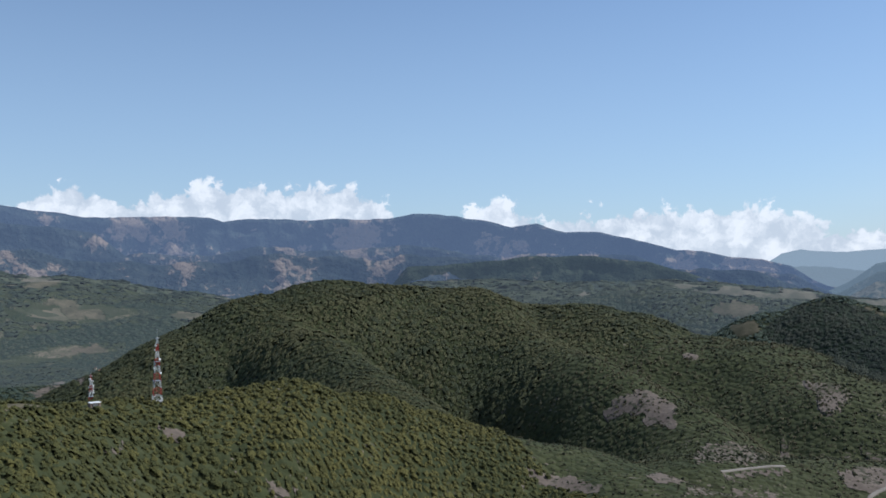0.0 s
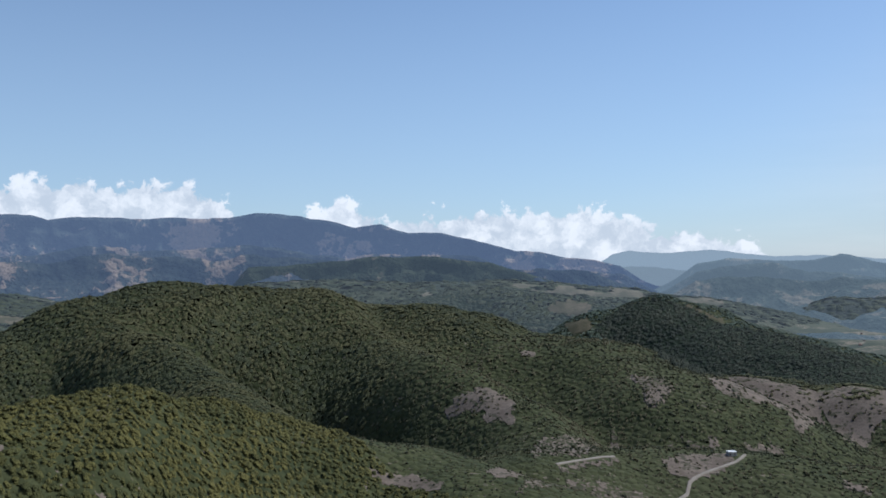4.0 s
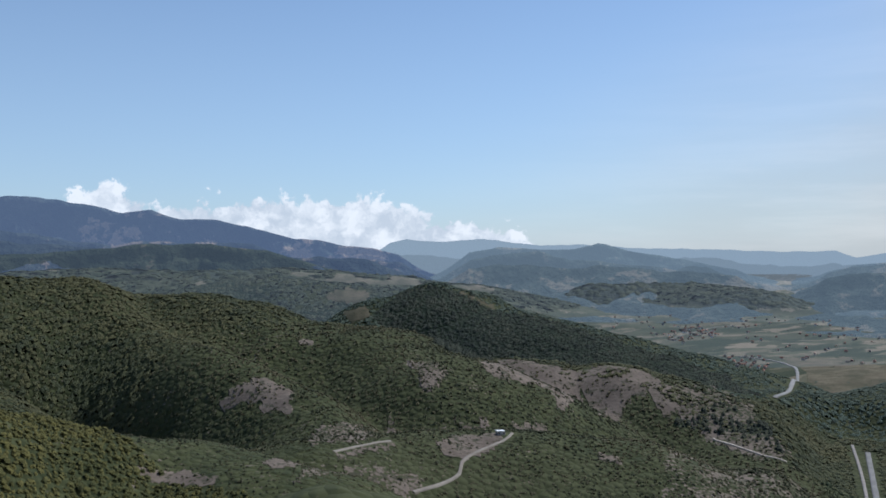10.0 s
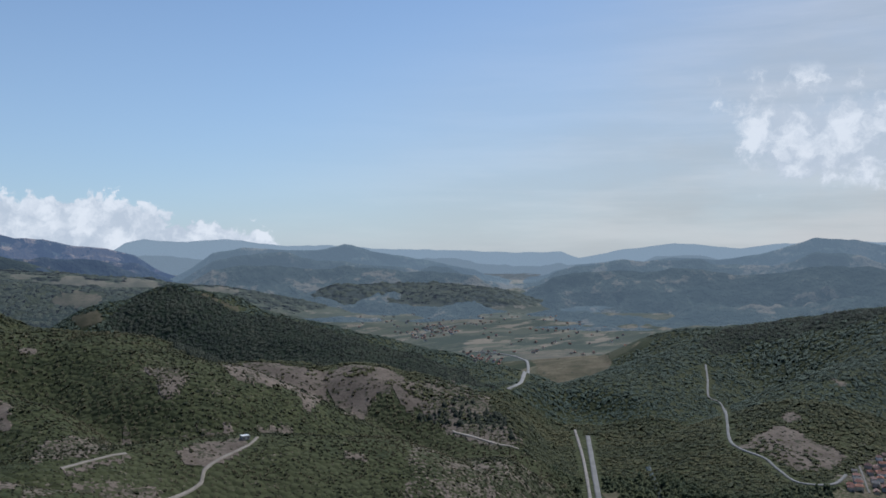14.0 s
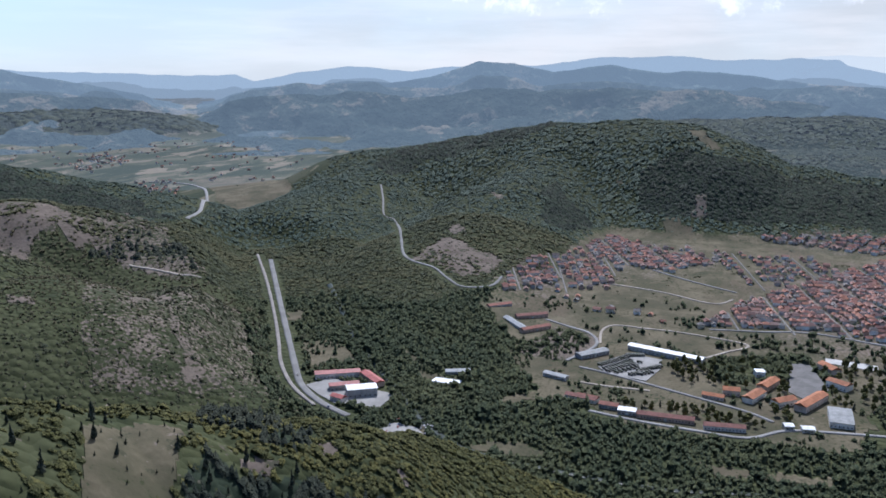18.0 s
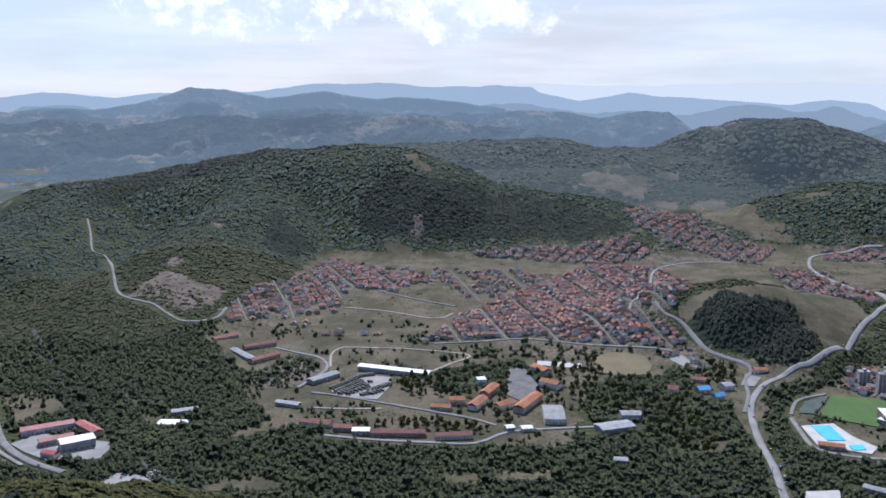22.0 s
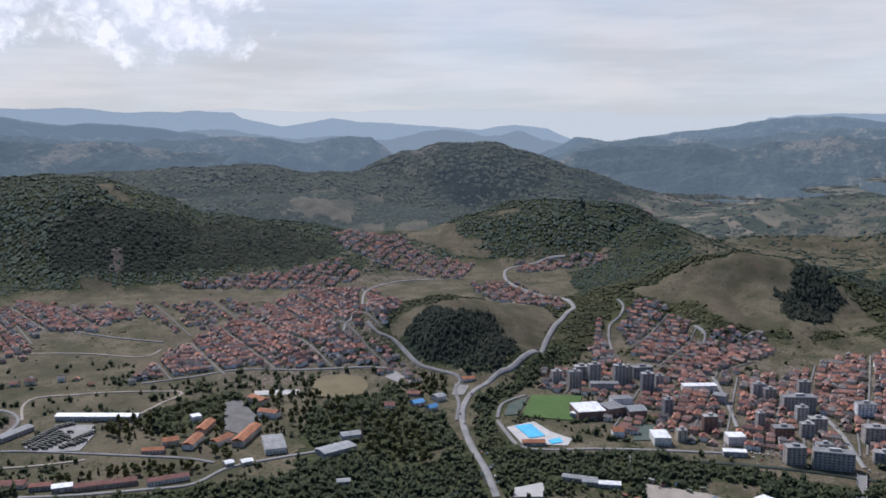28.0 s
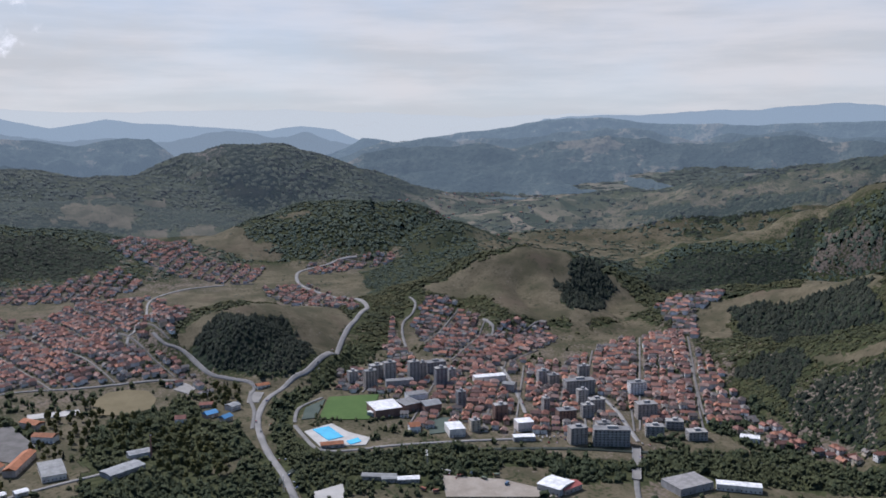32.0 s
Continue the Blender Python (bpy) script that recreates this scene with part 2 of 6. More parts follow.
def height(x, y):
    """The ground's height at x, y (arrays, true metres)."""
    x, y = np.asarray(x, float), np.asarray(y, float)
    wx = x + 20 * rough(x, y, 260, 3, 5)
    wy = y + 20 * rough(x, y, 260, 3, 11)
    total = np.zeros_like(x)
    for width, crest in HILLS:
        pts = [(*spot(b, d), z) for b, z, d in crest]
        best = np.zeros_like(x)
        for (ax, ay, az), (bx, by, bz) in zip(pts, pts[1:]):
            lo = (min(ax, bx) - width - 60, max(ax, bx) + width + 60, min(ay, by) - width - 60, max(ay, by) + width + 60)
            k = (wx > lo[0]) & (wx < lo[1]) & (wy > lo[2]) & (wy < lo[3])
            if not k.any():
                continue
            px, py = wx[k], wy[k]
            ll = (bx - ax) ** 2 + (by - ay) ** 2
            f = np.clip(((px - ax) * (bx - ax) + (py - ay) * (by - ay)) / ll, 0, 1)
            u = np.hypot(px - ax - f * (bx - ax), py - ay - f * (by - ay)) / width
            u = np.clip(u, 0, 1)
            h = np.maximum(az + f * (bz - az), 0) * (1 - u) ** 1.5 * (1 + 1.5 * u)
            best[k] = np.maximum(best[k], h)
        total = total + (best / 100.0) ** 20
    z = 100.0 * total ** 0.05
    off = np.full_like(x, 1e9)
    for (ax, ay), (bx, by) in zip(VALLEY, VALLEY[1:]):
        f = np.clip(((x - ax) * (bx - ax) + (y - ay) * (by - ay)) / ((bx - ax) ** 2 + (by - ay) ** 2), 0, 1)
        off = np.minimum(off, np.hypot(x - ax - f * (bx - ax), y - ay - f * (by - ay)))
    f = np.clip((off - 45) / 110, 0, 1)
    z = z * f * f * (3 - 2 * f)
    gully = 1 - np.abs(rough(x, y, 340, 4, 21))
    d, b = np.hypot(x, y), np.degrees(np.arctan2(x, y))
    z = z * (1 + (0.14 + 0.14 * (b > 108)) * (gully - 0.75)) + np.minimum(z, 60) * (0.07 + 0.06 * (b > 108)) * rough(x, y, 90, 3, 31)
    return z + np.where(d > 2600, np.minimum((d - 2600) / 1500, 1) * 30 * rough(x, y, 700, 4, 41), 0)

RANGES = {}
RANGES["massif"] = [(-33.9, 4.13), (-29.7, 3.83), (-26.8, 3.43), (-23.8, 3.16), (-22.2, 2.85), (-14.9, 2.84), (-14.1, 2.6), (-10.7, 2.88), (-8.2, 2.82), (-3.5, 2.86), (-2.0, 3.12), (-0.1, 3.11), (2.8, 2.69), (4.5, 2.24), (6.1, 2.41), (7.9, 1.92), (10.1, 1.79), (12.2, 1.41), (15.0, 0.71), (16.5, 0.63), (18.1, 0.27), (20.0, 0.05), (22.3, -0.54), (24.7, -1.38)]
RANGES["brown spur"] = [(-32.4, 2.33), (-26.8, 2.37), (-25.0, 2.2), (-21.6, 1.9), (-19.3, -0.06), (-17.3, -0.25), (-13.9, -0.62), (-9.7, -1.37)]
RANGES["fore spur"] = [(-5.3, -0.59), (2.4, -0.03), (6.1, 0.36), (9.7, 0.31), (13.3, -0.07), (16.7, -1.14), (20.0, -2.34), (22.6, -3.5)]
RANGES["blue range"] = [(18.1, -0.17), (20.1, 0.23), (22.2, 0.67), (24.7, 0.57), (27.2, 0.73), (29.1, 0.4), (30.9, 0.19), (33.5, 0.31), (38.6, 0.06), (42.3, -0.0), (45.9, -0.18), (49.4, -0.09), (51.8, -0.26)]
RANGES["peak range"] = [(23.3, -0.77), (26.2, -0.19), (28.3, 0.15), (31.3, 0.01), (33.1, 0.01), (34.6, 0.42), (36.8, -0.05), (40.5, -0.74), (44.1, -1.45), (46.2, -1.8)]
RANGES["east range"] = [(45.2, -2.1), (46.2, -1.98), (47.1, -1.76), (49.6, -0.98), (52.5, -0.58), (54.0, -0.72), (55.8, -0.43), (58.3, -0.53), (60.9, -0.2), (62.7, 0.41), (64.1, 0.78), (66.3, 0.78), (68.8, 0.18), (72.3, 0.54), (75.7, 0.09), (79.0, 0.2), (82.8, -0.3), (86.5, -0.91), (90.1, -1.26)]
RANGES["east blue"] = [(46.1, -1.47), (48.9, -0.69), (52.5, 0.03), (55.8, 0.47), (59.8, 0.19), (62.3, 0.49), (67.7, 0.6), (70.5, 0.96), (75.7, 1.12), (79.3, 0.94), (83.6, 1.06), (83.9, 1.02), (85.6, 0.89), (86.1, 0.52), (88.6, 0.06), (91.8, 0.52), (94.4, 0.24), (97.7, 0.09), (100.6, -0.21), (101.4, -0.22), (103.1, -0.04), (103.6, 0.02), (106.7, -0.27), (108.7, -0.43)]
RANGES["mid hills"] = [(79.7, -1.32), (81.7, -0.96), (85.1, -0.56), (87.9, -0.64), (90.0, -1.01), (92.9, -0.55), (95.1, -0.67), (97.3, -1.29)]
RANGES["south range"] = [(104.4, -1.22), (107.3, -0.69), (109.5, -0.96), (113.2, -0.47), (116.8, 0.02), (119.4, 0.48), (123.3, 0.49), (125.7, 0.2), (130.8, 0.03), (135.6, 0.17), (139.1, 0.25), (145.5, 0.41)]
RANGES["south blue"] = [(116.1, -0.08), (118.6, 0.52), (122.2, 0.61), (127.4, 0.85), (132.4, 0.97), (134.0, 1.19), (137.1, 1.38), (139.1, 1.12), (145.5, 1.17)]
RANGES["pale range"] = [(78.5, 0.73), (85.9, 1.13), (92.2, 0.96), (101.3, 1.16), (106.7, 0.92), (109.6, 0.91), (110.3, 0.88), (113.7, 0.71), (115.0, 0.61), (119.0, 0.77), (124.0, 0.74), (130.8, 0.72)]

# ---- materials ----


def material(name):
    m = bpy.data.materials.new(name)
    m.use_nodes = True
    return m, Nodes(m.node_tree)


def finish(n, color, roughness=0.9, bump=None, depth=0.05, metal=0.0, spec=0.3, glow=None):
    ins = {"Base Color": color, "Roughness": roughness, "Metallic": metal, "Specular IOR Level": spec}
    if isinstance(color, tuple) and len(color) == 3:
        ins["Base Color"] = (*color, 1.0)
    # haze of the distance, emitted by the surface
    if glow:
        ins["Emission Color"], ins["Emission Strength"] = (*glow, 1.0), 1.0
    if bump is not None:
        ins["Normal"] = n.add("ShaderNodeBump", {"Height": bump, "Strength": 1.0, "Distance": depth}).outputs[0]
    b = n.add("ShaderNodeBsdfPrincipled", ins)
    n.add("ShaderNodeOutputMaterial", {0: b.outputs[0]})


def plain(name, a, b, size=2.0, roughness=0.85, depth=0.02, metal=0.0):
    """A weathered surface: two tones mixed at two scales, with fine relief."""
    m, n = material(name)
    at = n.add("ShaderNodeTexCoord").outputs["Object"]
    big, fine = n.noise(at, 0.3 / size, 4), n.noise(at, 3.0 / size, 5, 0.65)
    f = n.step(n.math("ADD", n.math("MULTIPLY", big, 0.6), n.math("MULTIPLY", fine, 0.4)), 0.35, 0.65)
    rnd = n.add("ShaderNodeObjectInfo").outputs["Random"]
    c = n.mix(f, a, b)
    c = n.mix(1.0, c, n.add("ShaderNodeCombineColor", {0: n.step(rnd, 0, 1, 0.82, 1.12), 1: n.step(rnd, 0, 1, 0.82, 1.12), 2: n.step(rnd, 0, 1, 0.82, 1.12)}).outputs[0], "MULTIPLY")
    finish(n, c, roughness, fine, depth, metal)
    return m


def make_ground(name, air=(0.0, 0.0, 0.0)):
    """Woods, dry grass, soil and fields by the cover layer; air: haze before a distant backdrop, emitted by the ground
    itself.
    """
    m, n = material(name)
    at = n.add("ShaderNodeTexCoord").outputs["Object"]
    cov = n.add("ShaderNodeAttribute", None, attribute_name="cover")
    sep = n.add("ShaderNodeSeparateColor", {0: cov.outputs["Color"]})
    bare, grass, farm, dark = sep.outputs[0], sep.outputs[1], sep.outputs[2], cov.outputs["Alpha"]
    big, mid, fine = n.noise(at, 0.004, 5), n.noise(at, 0.03, 5), n.noise(at, 0.22, 4)
    leaf = n.add("ShaderNodeTexVoronoi", {"Vector": at, "Scale": 0.11, "Randomness": 1.0})
    tone = n.step(n.math("ADD", n.math("MULTIPLY", mid, 0.6), n.math("MULTIPLY", fine, 0.4)), 0.35, 0.65)
    wood = n.mix(tone, (0.034, 0.042, 0.019), (0.060, 0.066, 0.028))
    wood = n.mix(n.step(big, 0.45, 0.7), wood, (0.058, 0.064, 0.030))
    pine = n.mix(tone, (0.018, 0.028, 0.018), (0.034, 0.045, 0.027))
    soil = n.mix(tone, (0.105, 0.084, 0.067), (0.185, 0.150, 0.122))
    soil = n.mix(n.math("MULTIPLY", n.step(n.noise(at, 0.06, 5, 0.72), 0.54, 0.60), 0.85), soil, (0.046, 0.048, 0.029))
    hay = n.mix(tone, (0.092, 0.079, 0.050), (0.148, 0.126, 0.082))
    hay = n.mix(n.step(n.noise(at, 0.012, 5, 0.6), 0.42, 0.62), hay, (0.072, 0.067, 0.040))
    hay = n.mix(n.math("MULTIPLY", n.step(n.noise(at, 0.007, 4, 0.6), 0.55, 0.68), 0.7), hay, (0.115, 0.090, 0.062))
    hay = n.mix(n.math("MULTIPLY", n.step(n.noise(at, 0.075, 5, 0.7), 0.57, 0.64), 0.75), hay, (0.046, 0.048, 0.028))
    cells = n.add("ShaderNodeTexVoronoi", {"Vector": n.add("ShaderNodeMapping", {0: at, 2: (0, 0, 0.5), 3: (1.0, 2.2, 1.0)}).outputs[0], "Scale": 0.0105, "Randomness": 0.9}, distance="CHEBYCHEV")
    csep = n.add("ShaderNodeSeparateColor", {0: cells.outputs["Color"]})
    crop = n.mix(csep.outputs[0], (0.052, 0.062, 0.034), (0.190, 0.155, 0.108))
    crop = n.mix(n.step(csep.outputs[1], 0.52, 0.56), crop, (0.054, 0.058, 0.032))
    belts = n.noise(n.add("ShaderNodeMapping", {0: at, 2: (0, 0, 0.35), 3: (0.7, 2.4, 1.0)}).outputs[0], 0.0042, 6, 0.6)
    crop = n.mix(n.step(belts, 0.505, 0.545), crop, (0.030, 0.040, 0.021))
    scatter = n.math("MULTIPLY", n.math("SUBTRACT", fine, 0.5), 2.2)
    scatter = n.math("ADD", scatter, n.math("MULTIPLY", n.math("SUBTRACT", mid, 0.5), 1.5))
    c = n.mix(n.step(n.math("ADD", dark, scatter), 0.4, 0.6), wood, pine)
    c = n.mix(n.step(n.math("ADD", farm, scatter), 0.35, 0.65), c, crop)
    c = n.mix(n.step(n.math("ADD", grass, scatter), 0.38, 0.62), c, hay)
    c = n.mix(n.step(n.math("ADD", bare, scatter), 0.40, 0.60), c, soil)
    open_land = n.math("MAXIMUM", n.math("MAXIMUM", bare, grass), farm)
    lumps = n.math("MULTIPLY", n.math("SUBTRACT", 1.0, leaf.outputs["Distance"]), n.step(open_land, 0.65, 0.3))
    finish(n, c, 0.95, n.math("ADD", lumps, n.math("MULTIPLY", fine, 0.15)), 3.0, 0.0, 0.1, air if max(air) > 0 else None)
    return m


def make_leaves(name, a, b, c, air=0.0):
    m, n = material(name)
    at = n.add("ShaderNodeTexCoord").outputs["Object"]
    rnd = n.add("ShaderNodeNewGeometry").outputs["Random Per Island"]
    speck = n.noise(at, 0.6, 4, 0.75)
    big = n.noise(at, 0.006, 4)
    f = n.step(n.math("ADD", n.math("MULTIPLY", rnd, 0.55), n.math("MULTIPLY", speck, 0.45)), 0.2, 0.8)
    col = n.mix(f, a, b)
    col = n.mix(n.math("MULTIPLY", n.step(n.math("ADD", big, n.math("MULTIPLY", rnd, 0.25)), 0.5, 0.8), 0.8), col, c)
    twigs = n.math("ADD", n.math("MULTIPLY", speck, 0.45), n.math("MULTIPLY", n.noise(at, 0.3, 3, 0.6), 1.5))
    # air: bluish haze, emitted evenly by the leaves
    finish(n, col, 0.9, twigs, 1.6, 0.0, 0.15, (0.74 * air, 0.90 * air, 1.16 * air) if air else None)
    return m


GROUND = make_ground("hill_ground")
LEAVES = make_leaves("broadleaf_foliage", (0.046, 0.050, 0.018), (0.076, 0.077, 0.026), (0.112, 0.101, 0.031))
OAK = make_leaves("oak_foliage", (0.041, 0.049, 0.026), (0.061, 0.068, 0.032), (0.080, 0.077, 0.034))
# Lighter, bluer leaves for the 1750-2700 m ring: haze put into their colour.
HAZE_TINT_LEAVES = make_leaves("haze_tint_foliage", (0.044, 0.064, 0.048), (0.058, 0.080, 0.058), (0.070, 0.088, 0.060))
RIVERSIDE = make_leaves("riverside_foliage", (0.042, 0.056, 0.031), (0.062, 0.077, 0.042), (0.084, 0.092, 0.045))
NEEDLES = make_leaves("conifer_foliage", (0.019, 0.026, 0.020), (0.034, 0.042, 0.031), (0.047, 0.052, 0.036))
# Leaves past 2700 m; the last number is haze they emit.
HAZE_GLOW_LEAVES = make_leaves("haze_glow_foliage", (0.030, 0.042, 0.025), (0.042, 0.055, 0.031), (0.054, 0.062, 0.034), 0.042)
SCRUB = make_leaves("scrub_foliage", (0.024, 0.031, 0.016), (0.052, 0.056, 0.029), (0.085, 0.076, 0.042))


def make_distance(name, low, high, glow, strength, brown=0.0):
    """Far hills: woods and open slopes; kilometres of lit air put in as the surface's own glow."""
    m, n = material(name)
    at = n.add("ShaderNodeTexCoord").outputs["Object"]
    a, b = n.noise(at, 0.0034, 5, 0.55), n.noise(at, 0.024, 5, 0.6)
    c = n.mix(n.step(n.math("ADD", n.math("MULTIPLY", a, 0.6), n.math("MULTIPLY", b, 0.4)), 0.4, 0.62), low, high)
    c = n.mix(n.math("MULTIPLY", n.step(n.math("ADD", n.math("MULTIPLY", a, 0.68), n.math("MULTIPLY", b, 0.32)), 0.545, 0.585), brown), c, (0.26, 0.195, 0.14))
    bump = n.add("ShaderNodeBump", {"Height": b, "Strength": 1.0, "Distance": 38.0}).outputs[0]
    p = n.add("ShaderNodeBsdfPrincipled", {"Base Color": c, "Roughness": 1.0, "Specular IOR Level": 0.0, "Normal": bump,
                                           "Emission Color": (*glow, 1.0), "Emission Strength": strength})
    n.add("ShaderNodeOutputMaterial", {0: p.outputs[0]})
    return m

BARE, GRASS, FARM, PINE, WOOD, CLEAR = range(6)
COVER = []


def cover(kind, x, y, across, along, amount=1.0):
    """A patch of open land or dark wood: its middle and half widths across and along the line of sight."""
    COVER.append((kind, x, y, across, along, amount))


OUTLINES = []


def patch(kind, amount, *outline):
    """A patch of one cover with an outline on the ground."""
    OUTLINES.append((kind, amount, outline))


cover(FARM, 1985, 1809, 260, 500)
cover(FARM, 2471, 2396, 443, 500)
cover(FARM, 2844, 3126, 681, 500, 0.8)
cover(FARM, -1495, 3551, 223, 112, 0.8)
cover(FARM, -1093, 3366, 137, 68, 0.8)
cover(FARM, -1448, 3107, 221, 213, 0.5)
cover(FARM, 3259, -1517, 278, 500, 0.9)
cover(FARM, 4447, -2457, 655, 500, 0.7)
cover(FARM, 2435, -1534, 278, 153, 0.7)
cover(BARE, 1438, 13, 171, 314, 0.5)
cover(BARE, 1942, 53, 169, 91, 0.5)
cover(BARE, 2188, -229, 139, 358, 0.5)
cover(BARE, 1636, 457, 94, 152, 0.5)
cover(BARE, 1345, 546, 56, 123, 0.5)
cover(BARE, 2080, -605, 92, 95, 0.5)
cover(BARE, 1671, -412, 81, 159, 0.5)
cover(BARE, 1421, -107, 33, 206, 0.5)
cover(BARE, 1308, -563, 66, 134, 0.5)
cover(BARE, 1292, -457, 16, 107, 0.5)
cover(BARE, 1210, -639, 42, 80, 0.5)
cover(BARE, 942, -533, 83, 129, 0.5)
cover(BARE, 947, -714, 105, 212, 0.5)
cover(BARE, 1192, -946, 51, 134, 0.5)
cover(BARE, 693, -706, 59, 53, 0.5)
cover(BARE, 666, -494, 18, 22, 0.5)
cover(BARE, 1015, -542, 197, 224, 0.5)
cover(BARE, 1178, -132, 40, 49, 0.5)
cover(BARE, 1439, 492, 59, 174, 0.5)
cover(BARE, 1679, 367, 92, 100, 0.5)
# ---- outlines of cover ----
patch(BARE, 0.42, (789, 964), (891, 871), (938, 820), (903, 756), (695, 566), (646, 575), (602, 605), (522, 659))
patch(BARE, 1, (589, 1156), (759, 1439), (787, 1414), (815, 1381), (867, 1310), (944, 1295), (966, 1256), (970, 1188), (1051, 1154), (1057, 1090), (1021, 1066), (1012, 1133), (979, 1161), (902, 1119), (913, 1187), (857, 1176), (766, 1094), (838, 1266), (668, 1045), (695, 1127), (636, 1109), (585, 1118))
patch(BARE, 0.7, (951, 1150), (953, 1101), (978, 996), (1001, 946), (939, 980), (923, 1066), (923, 1130))
patch(BARE, 0.62, (490, 1199), (514, 1172), (532, 1137), (482, 1082), (466, 1100))
patch(BARE, 1, (202, 1129), (221, 1148), (248, 1152), (276, 1153), (290, 1090), (272, 1033), (259, 1019), (255, 1054), (246, 1097), (230, 1096))
patch(BARE, 1, (379, 851), (416, 873), (466, 876), (477, 857), (453, 832), (426, 826), (403, 819), (375, 827))
patch(BARE, 0.9, (489, 1027), (523, 1014), (474, 904), (492, 1016))
patch(BARE, 0.9, (561, 1009), (614, 1010), (533, 871), (564, 998))
patch(BARE, 0.9, (555, 815), (585, 803), (579, 784), (554, 802))
patch(BARE, 1, (263, 822), (316, 846), (335, 855), (327, 842), (284, 820))
patch(BARE, 0.8, (682, 763), (771, 815), (755, 783), (681, 752))
patch(BARE, 0.6, (281, 956), (316, 967), (424, 1075), (421, 1048), (313, 869), (263, 857))
patch(BARE, 0.55, (174, 661), (263, 805), (342, 793), (325, 768), (165, 640))
patch(GRASS, 1, (1090, 2273), (1118, 2206), (1161, 2151), (1105, 2138), (1069, 2218))
patch(BARE, 1, (1032, 2083), (1085, 2099), (1023, 2036), (972, 1996), (969, 2019))
patch(BARE, 1, (1178, 1944), (1190, 1908), (1151, 1861), (1155, 1900))
patch(BARE, 0.7, (1149, 1850), (1196, 1846), (1171, 1745), (1128, 1752))
patch(PINE, 1, (828, 2300), (937, 2376), (1039, 2334), (1081, 2273), (1125, 2151), (1189, 1957), (1213, 1734), (1258, 1573), (1300, 1428), (1230, 1252), (1220, 1357), (1000, 1249), (1155, 1585), (875, 1340), (1023, 1839), (587, 1195), (582, 1306), (840, 2248))
patch(PINE, 0.6, (898, 1115), (1022, 1122), (1030, 1049), (989, 958), (953, 1047), (914, 1099))
patch(GRASS, 1, (2121, 2081), (2331, 1999), (1968, 1532), (1697, 1386), (1535, 1332), (1731, 1597), (1982, 1874))
patch(WOOD, 1, (1429, 1240), (1960, 1525), (2084, 1404), (2244, 1247), (2105, 1161), (1868, 1259), (1514, 1150), (1415, 1142))
patch(PINE, 1, (1952, 544), (2054, 568), (2099, 526), (2139, 481), (2148, 386), (2187, 270), (2244, 157), (2254, 67), (2163, -59), (2091, -82), (2069, -3), (2011, 29), (2017, 133), (1957, 281), (1938, 390), (1933, 492))
patch(PINE, 1, (1654, 656), (1831, 731), (1937, 740), (1888, 693), (1852, 639), (1800, 594), (1699, 610))
patch(PINE, 0.75, (2242, 1316), (2319, 1152), (2342, 1001), (2287, 860), (2198, 923), (2160, 1074), (2112, 1187), (1979, 1232), (2046, 1327))
patch(GRASS, 1, (2228, 510), (2263, 467), (2167, 404), (2181, 449))
patch(BARE, 0.8, (1984, 427), (1994, 401), (1948, 386), (1934, 414))
patch(GRASS, 1, (2044, 642), (2035, 604), (2012, 603))
patch(BARE, 1, (1280, 747), (1420, 755), (1413, 722), (1377, 615), (1292, 602), (1249, 633), (1274, 700))
patch(BARE, 0.9, (1462, 776), (1507, 763), (1472, 739), (1439, 753))
patch(BARE, 0.8, (1717, 806), (1715, 765), (1684, 771))
patch(GRASS, 1, (1347, 472), (1389, 377), (1370, 324), (1255, 322), (1236, 405), (1275, 446))
patch(GRASS, 1, (1915, 486), (1915, 429), (1879, 388), (1847, 430))
patch(GRASS, 1, (1755, 373), (1833, 272), (1703, 241), (1645, 305))
patch(GRASS, 1, (1298, 333), (1403, 248), (1310, 197), (1245, 226), (1200, 291))
patch(GRASS, 1, (1136, 363), (1175, 174), (1095, 168), (1081, 291), (1100, 343))
patch(BARE, 0.8, (995, 424), (1117, 407), (1087, 339), (984, 336), (961, 387))
patch(GRASS, 1, (994, 259), (1038, 213), (961, 183), (940, 231))
patch(GRASS, 1, (880, 684), (924, 645), (851, 583), (805, 611))
patch(GRASS, 1, (991, 792), (1006, 774), (968, 745), (960, 763))
patch(BARE, 0.8, (837, 463), (845, 436), (823, 433))
patch(BARE, 0.62, (1005, 1214), (1231, 1380), (1206, 1255), (1022, 1045), (957, 1060), (940, 1109), (945, 1147))
patch(BARE, 0.6, (929, 1064), (1002, 1014), (1018, 955), (941, 947), (917, 1030))
patch(BARE, 0.7, (753, 779), (645, 633), (639, 617), (612, 621))
patch(BARE, 0.5, (560, 699), (613, 670), (618, 640), (567, 626), (532, 669))
patch(GRASS, 1, (260, 331), (299, 332), (313, 317), (280, 293), (261, 282), (250, 275), (216, 282))
patch(BARE, 1, (381, 285), (386, 275), (374, 269), (369, 276))
patch(BARE, 0.9, (323, 294), (342, 281), (326, 276), (317, 286))
patch(BARE, 1, (393, 244), (404, 236), (390, 231))
patch(GRASS, 1, (664, 193), (673, 156), (654, 156), (647, 183))
patch(PINE, 0.9, (286, 292), (315, 298), (310, 283), (344, 265), (350, 256), (371, 234), (391, 211), (391, 197), (269, 271), (273, 284))
patch(PINE, 0.6, (475, 461), (378, 326), (389, 294), (360, 280), (344, 297), (339, 335))
patch(PINE, 1, (510, 180), (677, 177), (710, 41), (717, -73), (686, -72), (499, 148))
